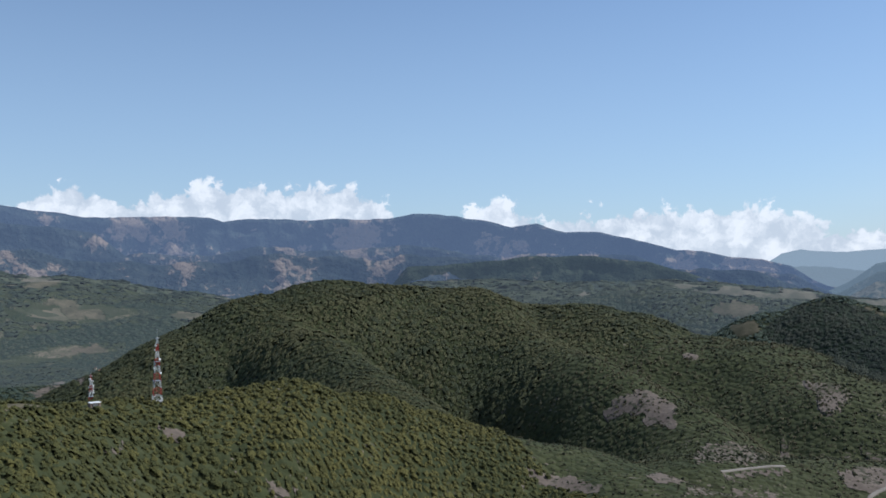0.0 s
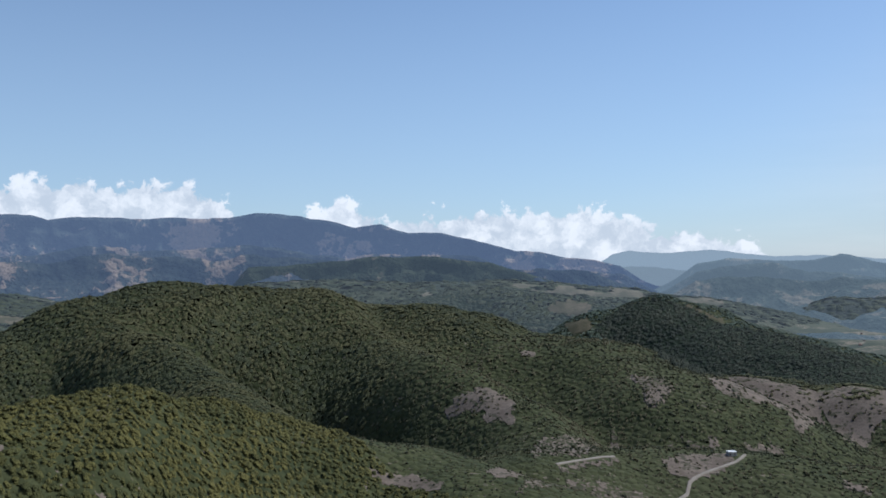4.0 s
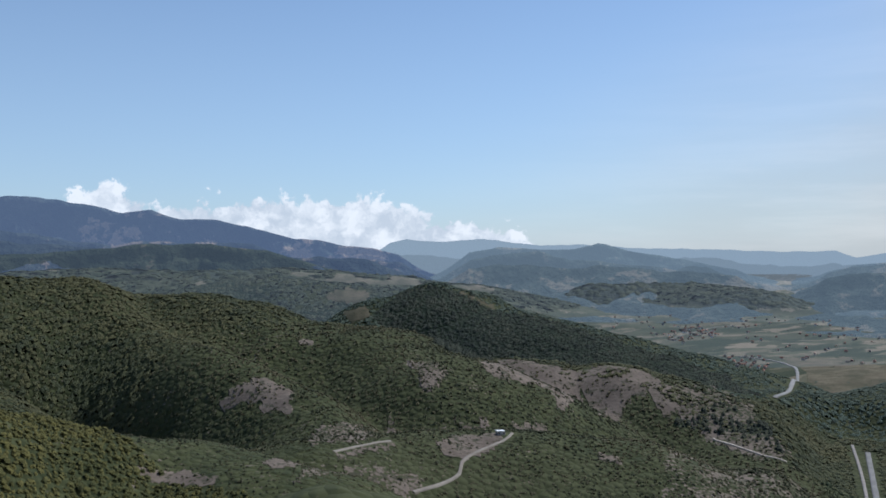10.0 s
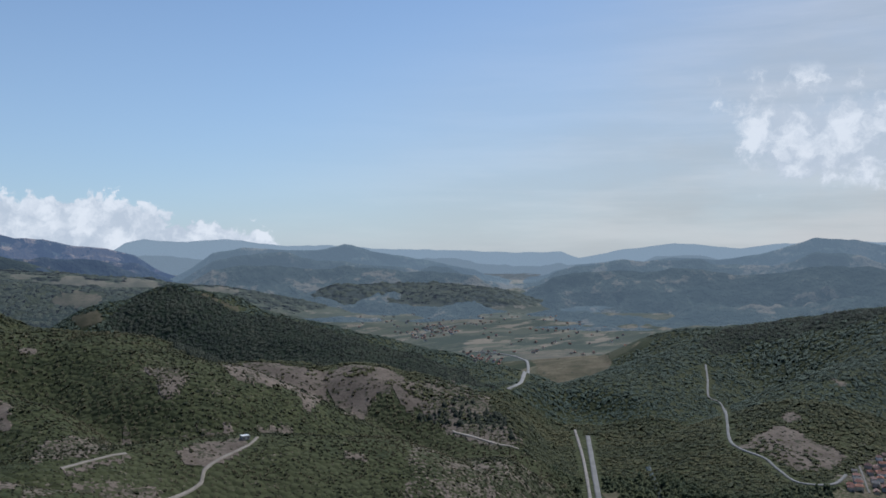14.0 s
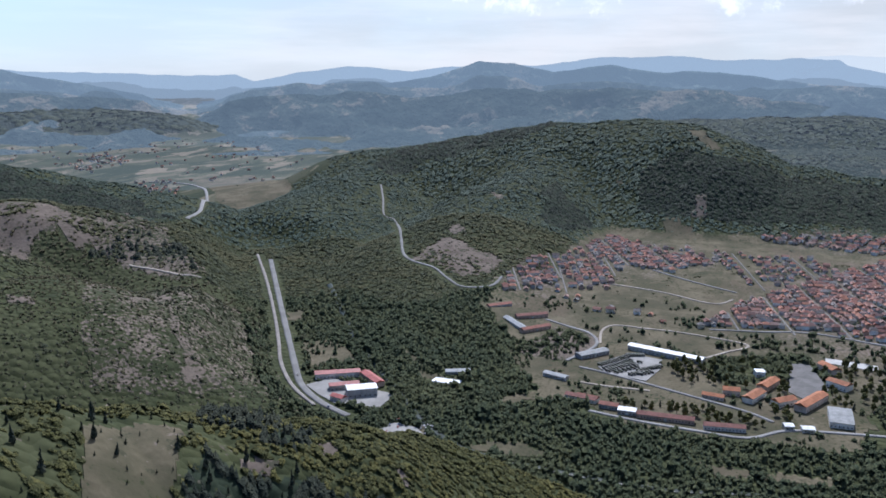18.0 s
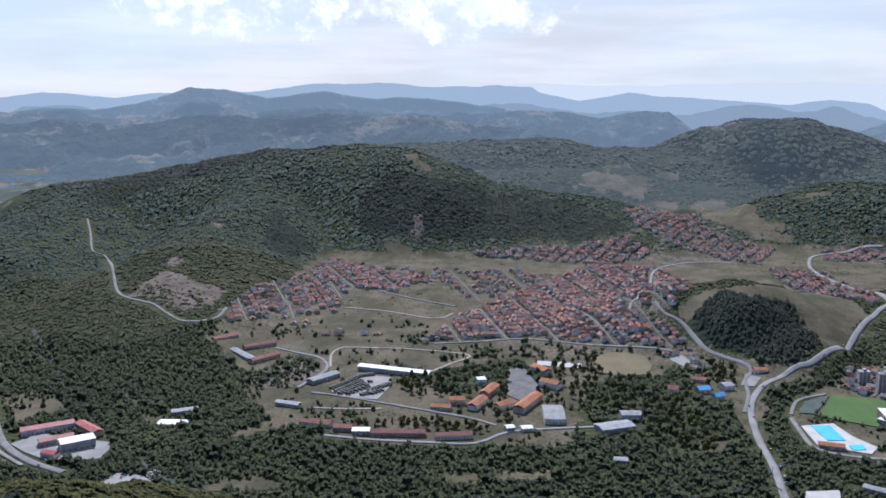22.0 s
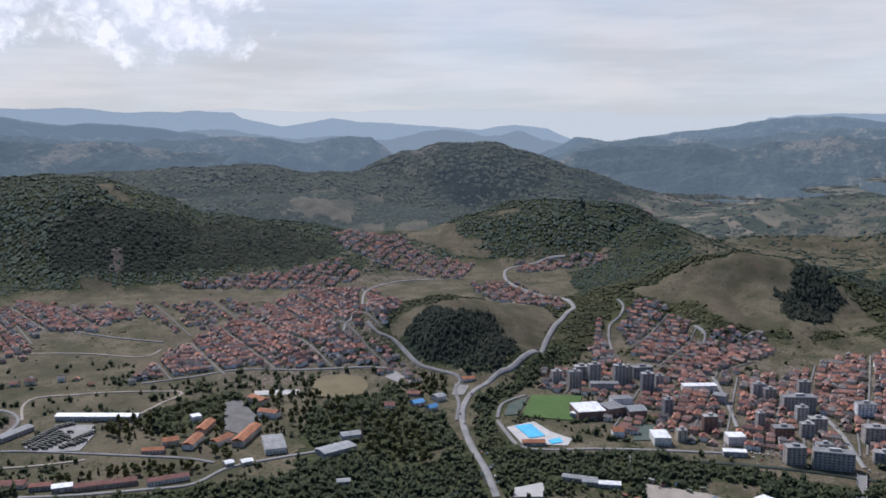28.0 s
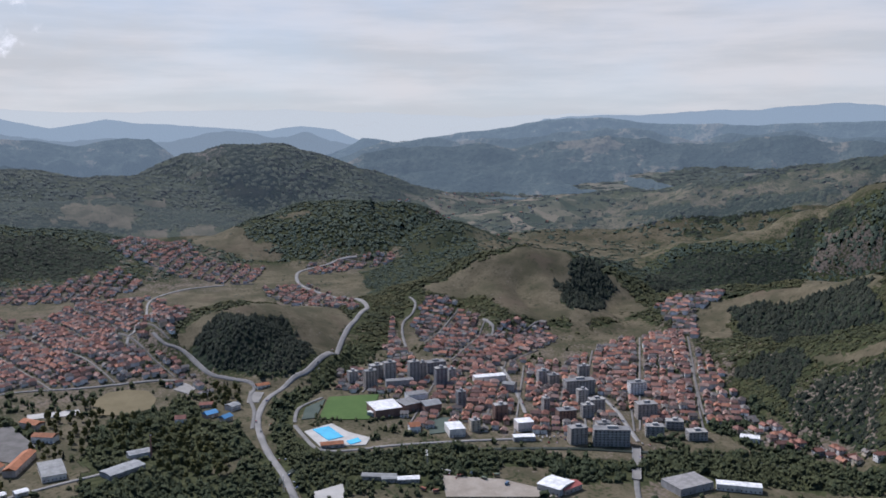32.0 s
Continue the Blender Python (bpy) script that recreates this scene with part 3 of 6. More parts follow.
patch(GRASS, 1, (2749, -280), (2796, -388), (2306, -406), (2238, -473), (2163, -463), (2175, -380), (2244, -337), (2373, -269))
patch(GRASS, 1, (2123, -200), (2181, -286), (2139, -374), (2021, -352), (2000, -260), (2063, -206))
patch(GRASS, 1, (1320, -115), (1349, -140), (1348, -199), (1410, -281), (1635, -413), (1413, -416), (1315, -368), (1189, -307), (1158, -259), (1276, -138))
patch(PINE, 1, (1298, -141), (1309, -159), (1333, -192), (1326, -238), (1334, -291), (1300, -301), (1189, -299), (1148, -257), (1162, -198), (1235, -140), (1272, -133))
patch(GRASS, 1, (1820, -136), (1891, -198), (1838, -319), (1376, -221), (1779, -186))
patch(GRASS, 1, (2357, -500), (2377, -544), (2368, -597), (2334, -580), (2330, -532))
patch(GRASS, 0.9, (2993, -100), (3020, -161), (2926, -146), (2929, -80))
patch(GRASS, 0.9, (3603, -506), (3575, -636), (3509, -713), (3519, -580))
patch(GRASS, 0.8, (3801, -375), (3698, -522), (3647, -536), (3749, -392))
patch(GRASS, 0.8, (3419, -20), (3508, -120), (3442, -135), (3014, -33))
patch(BARE, 0.5, (3963, -466), (3927, -607), (3797, -586), (3782, -489))
patch(FARM, 1, (3578, -1266), (3475, -1487), (2841, -1439), (2729, -1608), (2537, -1673), (2421, -1512), (2374, -1360), (2324, -1216), (2120, -990), (2222, -951), (3302, -1313))
patch(GRASS, 0.9, (3951, -2017), (3883, -2321), (2641, -1624), (2782, -1500))
patch(GRASS, 1, (2272, -1341), (2287, -1469), (2151, -1619), (2049, -1703), (2081, -1607), (2132, -1506), (2223, -1390))
patch(GRASS, 0.6, (2303, -1359), (2394, -1537), (2463, -1668), (2329, -1793), (2146, -1864), (2102, -2043), (2055, -2086), (1855, -2159), (1369, -1597), (1425, -1550), (1466, -1496), (1486, -1406), (1512, -1367), (1586, -1335), (1610, -1169), (1469, -1013), (2107, -1489), (2047, -1680))
patch(PINE, 1, (2305, -1584), (2290, -1657), (2155, -1724), (2058, -1853), (1977, -1968), (1886, -2048), (1894, -1972), (1941, -1853), (2022, -1761), (2070, -1699), (2164, -1628))
patch(PINE, 1, (2357, -1411), (2380, -1570), (2333, -1499), (2305, -1400))
patch(PINE, 1, (2081, -1607), (2015, -1675), (2010, -1632))
patch(PINE, 1, (1441, -1034), (1561, -1178), (1538, -1250), (1489, -1301), (1440, -1411), (1473, -1456), (1463, -1493), (1416, -1449), (1383, -1388), (1117, -1098), (1402, -1257), (1395, -1138), (1382, -1019))
patch(PINE, 1, (1471, -1485), (1429, -1555), (1365, -1549), (1389, -1513), (1436, -1483))
patch(BARE, 0.6, (1405, -1439), (1412, -1491), (1342, -1527), (1315, -1540), (1269, -1495), (1331, -1428), (1371, -1392))
patch(GRASS, 1, (1527, -589), (1552, -664), (1537, -730), (1538, -805), (1519, -884), (1492, -894), (1460, -940), (1408, -958), (1289, -939), (1245, -803), (1230, -739), (1278, -757), (1305, -663), (1360, -668), (1430, -668), (1487, -613))
patch(PINE, 1, (1405, -813), (1428, -857), (1487, -891), (1496, -963), (1654, -1155), (1510, -1041), (1452, -935), (1393, -936), (1357, -900), (1273, -810), (1290, -775), (1340, -781))
patch(GRASS, 1, (1201, -956), (1180, -1035), (1080, -1086), (1312, -1440), (923, -1088), (907, -1070), (1025, -1055), (1103, -1003), (1102, -957), (1000, -880), (1029, -853))
patch(PINE, 1, (1142, -990), (1054, -1038), (971, -1100), (899, -1043), (844, -1001), (902, -974), (881, -852), (1055, -939))
patch(GRASS, 1, (799, -810), (759, -840), (719, -854), (705, -839), (766, -804))
patch(PINE, 1, (876, -764), (881, -823), (834, -845), (789, -800), (765, -761), (806, -757), (865, -755))
patch(BARE, 0.4, (779, -791), (704, -838), (609, -734), (672, -735), (751, -748))
patch(PINE, 0.7, (750, -747), (719, -782), (666, -774), (614, -734), (650, -728), (708, -723))
patch(BARE, 0.8, (980, -764), (900, -785), (830, -734), (772, -718), (812, -719), (908, -737))
patch(BARE, 1, (-1095, 2302), (-1105, 2546), (-565, 1385), (-557, 1344), (-1064, 2282))
patch(GRASS, 1, (-258, 512), (-248, 522), (-235, 527), (-232, 535), (-245, 505), (-244, 483))
patch(GRASS, 1, (-1561, 3570), (-1420, 3649), (-1368, 3546), (-1493, 3491))
patch(GRASS, 1, (-1188, 3328), (-429, 1466), (-406, 1421), (-1147, 3272))
patch(GRASS, 1, (-1373, 3117), (-1287, 3103), (-1292, 3021))
patch(GRASS, 0.9, (-1603, 3346), (-1511, 3429), (-1551, 3327))
patch(PINE, 0.8, (-1614, 3198), (-1473, 3296), (-1291, 3433), (-1060, 3546), (-408, 1458), (-1180, 3250), (-1409, 3153), (-1505, 2982))
patch(BARE, 1, (-197, 503), (-189, 529), (-188, 517), (-194, 500))
patch(BARE, 1, (-179, 563), (-165, 569), (-164, 561), (-174, 557))
patch(BARE, 1, (-112, 554), (-92, 563), (-95, 558), (-107, 547))
patch(BARE, 1, (60, 714), (98, 708), (120, 682), (118, 668), (78, 693), (65, 696))
patch(BARE, 0.9, (164, 701), (229, 821), (183, 685), (163, 679))
patch(BARE, 0.9, (266, 822), (334, 860), (323, 846), (270, 818))
patch(BARE, 0.9, (380, 853), (436, 876), (419, 833), (396, 840))
patch(BARE, 0.9, (-74, 676), (-63, 698), (-64, 686))
patch(BARE, 1, (355, 1327), (393, 1314), (375, 1308))
patch(BARE, 0.6, (267, 943), (287, 942), (259, 849), (243, 841))
patch(GRASS, 1, (290, 1554), (325, 1502), (330, 1476))
patch(GRASS, 1, (785, 2426), (839, 2358), (823, 2289), (770, 2330))
patch(WOOD, 1, (1000, 712), (1010, 671), (912, 552), (929, 519), (851, 471), (859, 423), (800, 371), (851, 325), (862, 310), (823, 242), (820, 160), (835, 105), (828, 47), (882, -14), (929, -58), (882, -113), (918, -163), (861, -171), (755, -166), (492, 268), (727, 411), (785, 491), (886, 593), (996, 709))
patch(WOOD, 1, (1030, 5), (1099, -38), (1097, -108), (980, -73), (931, -45), (900, -9), (949, 16))
patch(WOOD, 0.8, (1047, 203), (1100, 168), (1135, 97), (1025, 39), (1001, 58), (1036, 116), (987, 164))
patch(WOOD, 1, (1037, -202), (1103, -241), (1084, -264), (961, -207), (883, -224), (845, -263), (838, -311), (772, -289), (757, -176), (876, -179))
patch(WOOD, 1, (1149, -285), (1272, -360), (1389, -440), (1455, -503), (1419, -507), (1283, -410), (1136, -311), (1086, -251))
patch(WOOD, 1, (1597, -563), (1557, -595), (1478, -587), (1422, -521), (1322, -455), (1184, -364), (1138, -317), (1102, -276), (1044, -232), (1055, -206), (1136, -284), (1319, -406), (1414, -467), (1557, -537))
patch(WOOD, 1, (954, -185), (888, -208), (855, -286), (861, -327), (831, -375), (809, -391), (788, -441), (764, -455), (730, -516), (689, -481), (738, -440), (778, -383), (721, -337), (778, -237), (809, -200), (778, -170), (853, -170))
patch(WOOD, 1, (743, -546), (712, -596), (684, -684), (590, -713), (559, -678), (647, -543), (704, -518))
patch(WOOD, 0.9, (911, 13), (971, -31), (1094, -65), (1136, -113), (1037, -131), (936, -156), (881, -171), (763, -165), (811, 133), (844, 73), (834, 13))
patch(CLEAR, 1, (754, 137), (783, 34), (766, 35), (736, 123))
patch(CLEAR, 1, (699, 348), (721, 309), (714, 269), (693, 288), (687, 337))
patch(CLEAR, 1, (914, 546), (887, 510), (851, 484), (832, 436), (820, 436), (830, 479))
patch(CLEAR, 1, (879, -106), (903, -150), (880, -152), (853, -115))
patch(WOOD, 1, (1983, -613), (2105, -742), (2115, -905), (2104, -982), (2015, -909), (1597, -634), (1509, -576), (1806, -636), (1626, -525))
patch(FARM, 0.9, (2093, -618), (2150, -759), (2168, -911), (2572, -1180), (2115, -905), (2105, -742), (2015, -623))
patch(WOOD, 0.9, (2322, -821), (3202, -1321), (2252, -1016), (2158, -923), (2235, -855))
patch(WOOD, 1, (758, -430), (668, -637), (636, -607), (711, -404))
patch(WOOD, 1, (1165, 824), (1198, 716), (1162, 582), (1113, 510), (1075, 493), (1038, 439), (972, 426), (917, 389), (877, 347), (800, 371), (859, 423), (851, 471), (929, 519), (912, 552), (1010, 671), (1038, 738))
patch(PINE, 0.75, (765, -761), (741, -804), (693, -826), (614, -739), (656, -734), (714, -729))
patch(WOOD, 1, (860, -737), (821, -773), (682, -649), (744, -656), (782, -644))
# ---- end of outlines ----


# ---- the ground sheet ----


def mesh_object(name, verts, faces, mat, smooth=True, parent=None):
    """One mesh from numpy arrays; faces all of one size."""
    me = bpy.data.meshes.new(name)
    verts, faces = np.asarray(verts, np.float32), np.asarray(faces, np.int32)
    k = faces.shape[1]
    me.vertices.add(len(verts))
    me.vertices.foreach_set("co", verts.ravel())
    me.loops.add(faces.size)
    me.loops.foreach_set("vertex_index", faces.ravel())
    me.polygons.add(len(faces))
    me.polygons.foreach_set("loop_start", np.arange(0, faces.size, k, dtype=np.int32))
    if smooth:
        me.polygons.foreach_set("use_smooth", np.ones(len(faces), bool))
    me.update()
    me.validate()
    me.materials.append(mat)
    ob = new(name, me)
    if parent is not None:
        ob.parent = parent
    return ob


def grid_faces(rows, cols, wrap):
    i, j = np.meshgrid(np.arange(rows - 1), np.arange(cols if wrap else cols - 1), indexing="ij")
    a, b = i * cols + j, i * cols + (j + 1) % cols
    return np.stack([a, b, b + cols, a + cols], -1).reshape(-1, 4)


def blob(x, y, cx, cy, across, along):
    """1 inside an oval round a place, fading to 0, its long axes across and along the line of sight."""
    d = math.hypot(cx, cy)
    ux, uy = cx / d, cy / d
    u = ((x - cx) * uy - (y - cy) * ux) / across
    v = ((x - cx) * ux + (y - cy) * uy) / along
    return np.clip(1.6 - np.hypot(u, v), 0, 1)


def in_outline(x, y, outline):
    """1 where x, y lie inside an outline."""
    hit = np.zeros(x.shape, bool)
    for (ax, ay), (bx, by) in zip(outline, outline[1:] + outline[:1]):
        if ay != by:
            hit ^= ((ay > y) != (by > y)) & (x < (bx - ax) * (y - ay) / (by - ay) + ax)
    return hit


def ground_cover(x, y, z):
    """Bare soil, dry grass, farmland, conifers and closed wood at x, y: five arrays."""
    x, y = np.asarray(x, float), np.asarray(y, float)
    d, b = np.hypot(x, y), np.degrees(np.arctan2(x, y))
    out = [np.zeros_like(x) for _ in range(6)]
    level = np.clip((14 - z) / 8, 0, 1)
    out[GRASS] = 0.75 * level * (d < 2400) * (b > 60)
    out[FARM] = np.clip((b - 6) / 14, 0.12, 1) * 0.62 * np.clip((45 - z) / 25, 0, 1) * np.clip((d - 2200) / 300, 0, 1)
    for kind, cx, cy, across, along, amount in COVER:
        out[kind] = np.maximum(out[kind], amount * blob(x, y, cx, cy, across, along))
    clearing = rough(x, y, 430, 4, 61)
    south = (d > 2250) & (b > 95)
    out[FARM] = np.where(south & (clearing < 0.02), 0, out[FARM])
    out[GRASS] = np.where(south & (clearing > 0.30), np.maximum(out[GRASS], 0.8), out[GRASS])
    glade = rough(x, y, 260, 4, 67)
    out[GRASS] = np.where((d > 2700) & (glade > 0.36) & (z > 20) & ((b < 95) | (b > 108)), np.maximum(out[GRASS], 0.9), out[GRASS])
    stand = rough(x, y, 330, 4, 69)
    out[PINE] = np.where((d > 2700) & (stand > 0.12) & (out[FARM] < 0.4), 0.8, out[PINE])
    ragged = np.minimum(0.012 * d, 14)
    wx, wy = x + ragged * rough(x, y, 38, 3, 71), y + ragged * rough(x, y, 38, 3, 73)
    for kind, amount, outline in OUTLINES:
        px, py = [p[0] for p in outline], [p[1] for p in outline]
        k = (wx > min(px)) & (wx < max(px)) & (wy > min(py)) & (wy < max(py))
        if k.any():
            k[k] = in_outline(wx[k], wy[k], list(outline))
            for other in range(6):
                out[other][k] = amount if other == kind else 0.0 if amount > 0.75 or other == WOOD else out[other][k]
    out[GRASS] = np.maximum(out[GRASS], 0.85 * out[CLEAR])
    return out[:5]


bearings = np.concatenate([np.arange(-32, 146, 0.19), np.arange(146, 328, 3.5)])
steps = np.concatenate([[0.02, 60.0, 150.0], 220.0 * (6500 / 220.0) ** (np.linspace(0, 1, 310)), np.geomspace(7000, 30000, 14)])
A, D = np.meshgrid(np.radians(bearings), steps)
GX, GY = D * np.sin(A), D * np.cos(A)
GZ = height(GX, GY)
GP, GC = drawn_in(np.stack([GX, GY, GZ], -1)), np.stack(ground_cover(GX, GY, GZ)[:4], -1).astype(np.float32)


def ground_sheet(name, d0, d1, mat, label):
    """A ring of the ground from one true distance to another; the next begins at its last row."""
    i, j = np.searchsorted(steps, d0), min(np.searchsorted(steps, d1) + 1, len(steps))
    ob = mesh_object(name, GP[i:j].reshape(-1, 3), grid_faces(j - i, len(bearings), True)[:, ::-1], mat)
    layer = ob.data.color_attributes.new("cover", "FLOAT_COLOR", "POINT")
    layer.data.foreach_set("color", GC[i:j].ravel())
    return tagged(ob, label, "ground", kind="structure")


ground_sheet("ground", 0, 2700, GROUND, "rolling wooded hills round a broad dry valley floor")
# Emitted haze tint rises from ring to ring, in place of air.
ground_sheet("backdrop_hills", 2700, 4300, make_ground("distant_ground_haze_glow", (0.028, 0.036, 0.046)), "wooded hills and fields farther off")
ground_sheet("backdrop_plain", 4300, 7600, make_ground("farther_ground_haze_glow", (0.058, 0.069, 0.080)), "far plain with fields and woods")
ground_sheet("backdrop_horizon", 7600, 1e6, make_ground("farthest_ground_haze_glow", (0.135, 0.155, 0.175)), "hazy land out to the horizon")


# ---- far ranges ----
def ridge(name, b, el, d, depth, mat, label, seed):
    """One long ridge with spurs; b, el: bearing and elevation of its crest in degrees; d: its true distance."""
    top = EYE_Z + d * np.tan(np.radians(el))
    u = np.linspace(-1, 0.5, 30)
    B, U = np.meshgrid(np.radians(b), u)
    dist = d + depth * U
    edge = np.clip(np.minimum(b - b[0], b[-1] - b) / 3.0, 0, 1)
    fall = np.clip(1 - np.abs(U), 0, 1) ** 0.9
    x, y = dist * np.sin(B), dist * np.cos(B)
    spur = np.abs(rough(x, y, d * 0.10, 5, 13 + seed)) + 0.45 * np.abs(rough(x, y, d * 0.035, 4, 29 + seed))
    z = top * edge * fall - spur * np.abs(U) * (1 - np.abs(U)) * top * 3.4 - 40 * (np.abs(U) > 0.97)
    ob = mesh_object(name, drawn_in(np.stack([x, y, z], -1)).reshape(-1, 3), grid_faces(len(u), len(b), False)[:, ::-1], mat)
    return tagged(ob, label, "mountains", kind="structure")


def far_range(name, crest, d, depth, mats, label, floor=-1.8):
    """A mountain range: its skyline, and lower ridges one before the other at its foot."""
    b = np.arange(crest[0][0], crest[-1][0] + 0.01, 0.12)
    el = np.interp(b, [c[0] for c in crest], [c[1] for c in crest]) + 0.12 * rough(b * 60, b * 0, 110, 5, 7)
    for k, mat in enumerate(mats):
        seed = 3 * k + int(d / 100)
        wave = rough(b * 10, b * 0 + 7 * k, 38, 4, seed)
        low = el if k == 0 else np.maximum(np.minimum(el - 0.25, el * 0.5 - 0.42 * k - 0.25) + 0.8 * wave, floor - 0.3 * wave)
        ridge(name, b, np.minimum(low, el), d * (1 - 0.16 * k), depth * (1 - 0.12 * k), mat, label, seed)


def hazy(name, low, high, glow, brown, *strengths):
    return [make_distance(name, low, high, glow, s, brown) for s in strengths]


# Haze over each range is emitted by its slopes, bluer and paler farther off.
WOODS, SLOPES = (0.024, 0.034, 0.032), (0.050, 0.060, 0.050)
MASSIF = hazy("wooded_haze_glow_mountain", WOODS, SLOPES, (0.112, 0.158, 0.255), 0.75, 0.78, 0.62, 0.48)
SPUR = hazy("wooded_haze_glow_foothill", (0.028, 0.038, 0.028), (0.050, 0.060, 0.040), (0.085, 0.115, 0.155), 0.30, 0.48)
HAZY = hazy("haze_glow_mountain", WOODS, (0.055, 0.066, 0.055), (0.146, 0.196, 0.245), 0.38, 0.95, 0.76, 0.56)
BLUE = hazy("blue_haze_glow_mountain", (0.03, 0.05, 0.06), (0.04, 0.06, 0.07), (0.285, 0.36, 0.43), 0.0, 0.95, 0.72)
PALE = hazy("pale_haze_glow_mountain", (0.04, 0.06, 0.07), (0.05, 0.07, 0.08), (0.585, 0.63, 0.64), 0.0, 0.9)
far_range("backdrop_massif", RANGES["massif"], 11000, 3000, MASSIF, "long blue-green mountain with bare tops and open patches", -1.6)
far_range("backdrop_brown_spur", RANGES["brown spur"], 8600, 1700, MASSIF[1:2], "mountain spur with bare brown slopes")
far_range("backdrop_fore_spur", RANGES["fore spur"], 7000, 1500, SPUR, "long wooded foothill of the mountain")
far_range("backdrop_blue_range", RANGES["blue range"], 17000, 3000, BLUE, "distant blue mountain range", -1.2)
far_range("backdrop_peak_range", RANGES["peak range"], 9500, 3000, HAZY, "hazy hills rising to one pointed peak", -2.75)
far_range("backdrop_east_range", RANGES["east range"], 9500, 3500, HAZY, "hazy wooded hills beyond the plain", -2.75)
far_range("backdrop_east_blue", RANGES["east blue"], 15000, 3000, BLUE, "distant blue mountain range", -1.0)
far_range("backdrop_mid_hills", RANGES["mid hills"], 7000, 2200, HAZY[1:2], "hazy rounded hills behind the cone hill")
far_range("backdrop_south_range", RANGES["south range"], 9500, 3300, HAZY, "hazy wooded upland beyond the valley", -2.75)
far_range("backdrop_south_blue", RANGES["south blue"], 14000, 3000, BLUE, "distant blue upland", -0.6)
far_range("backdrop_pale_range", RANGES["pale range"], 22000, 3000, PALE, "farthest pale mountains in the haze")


# ---- things: helpers ----
CELL, X0, Y0, NX, NY = 4.0, -900.0, -1700.0, 950, 950
taken = np.zeros((NX, NY), bool)


def cell(x, y):
    i = np.clip(((np.asarray(x) - X0) / CELL).astype(int), 0, NX - 1)
    j = np.clip(((np.asarray(y) - Y0) / CELL).astype(int), 0, NY - 1)
    return i, j


def take(x, y, r):
    """Marks the ground round a place as built on."""
    if not (X0 < x < X0 + NX * CELL and Y0 < y < Y0 + NY * CELL):
        return
    i, j = cell(x, y)
    k = int(math.ceil(r / CELL))
    taken[max(i - k, 0):i + k + 1, max(j - k, 0):j + k + 1] = True


def is_free(x, y, r=0.0):
    if not (X0 < x < X0 + NX * CELL and Y0 < y < Y0 + NY * CELL):
        return True
    i, j = cell(x, y)
    k = int(round(r / CELL))
    return not taken[max(i - k, 0):i + k + 1, max(j - k, 0):j + k + 1].any()


def level_at(x, y):
    return float(height(np.array([x]), np.array([y]))[0])


def part(name, bm, mat, parent, label=""):
    """Links a bmesh as one mesh object under a thing or a part."""
    me = bpy.data.meshes.new(name)
    bm.to_mesh(me)
    bm.free()
    me.materials.append(mat)
    ob = new(name, me)
    ob.parent = parent
    return tagged(ob, label) if label else ob


def shared(name, me, parent, loc, turn=0.0):
    """Another object on a mesh that is there already."""
    ob = new(name, me)
    ob.parent = parent
    ob.location, ob.rotation_euler = loc, (0, 0, turn)
    return ob


def box(bm, x0, x1, y0, y1, z0, z1, bevel=0.0):
    v = [bm.verts.new((x, y, z)) for z in (z0, z1) for x, y in ((x0, y0), (x1, y0), (x1, y1), (x0, y1))]
    f = [bm.faces.new([v[i] for i in q]) for q in ((3, 2, 1, 0), (4, 5, 6, 7), (0, 1, 5, 4), (1, 2, 6, 5), (2, 3, 7, 6), (3, 0, 4, 7))]
    if bevel:
        bmesh.ops.bevel(bm, geom=list({e for q in f for e in q.edges}), offset=bevel, segments=1, affect="EDGES")
    return v


def gable_walls(bm, w, l, h, rise):
    """Walls with gable ends; the ridge runs along y."""
    a, b = w / 2, l / 2
    v = [bm.verts.new(p) for p in ((-a, -b, -2.5), (a, -b, -2.5), (a, b, -2.5), (-a, b, -2.5), (-a, -b, h), (a, -b, h), (a, b, h), (-a, b, h), (0, -b, h + rise), (0, b, h + rise))]
    for q in ((0, 1, 5, 8, 4), (2, 3, 7, 9, 6), (1, 2, 6, 5), (3, 0, 4, 7), (3, 2, 1, 0), (4, 8, 9, 7), (8, 5, 6, 9)):
        bm.faces.new([v[i] for i in q])


def gable_roof(bm, w, l, h, rise, over=0.6, thick=0.28, hip=0.0):
    """Two sloping slabs with eaves, the ridge along y; hip: how far the ridge draws in at its ends."""
    a, b = w / 2 + over, l / 2 + over
    z = h - over * rise / (w / 2)
    top = [(-a, -b, z), (a, -b, z), (a, b, z), (-a, b, z), (0, -b + hip, h + rise), (0, b - hip, h + rise)]
    lo = [bm.verts.new((x, y, q + 0.02)) for x, y, q in top]
    hi = [bm.verts.new((x, y, q + thick)) for x, y, q in top]
    for q in ((0, 4, 5, 3), (1, 2, 5, 4), (0, 1, 4), (2, 3, 5)):
        bm.faces.new([hi[i] for i in reversed(q)])
        bm.faces.new([lo[i] for i in q])
    for i, j in ((0, 1), (1, 2), (2, 3), (3, 0)):
        bm.faces.new((lo[i], lo[j], hi[j], hi[i]))


def empty(name, label, category, group="", at=None):
    ob = new(name)
    ob.empty_display_size = 0.5
    if at is not None:
        ob.matrix_basis = at
    return tagged(ob, label, category, group)


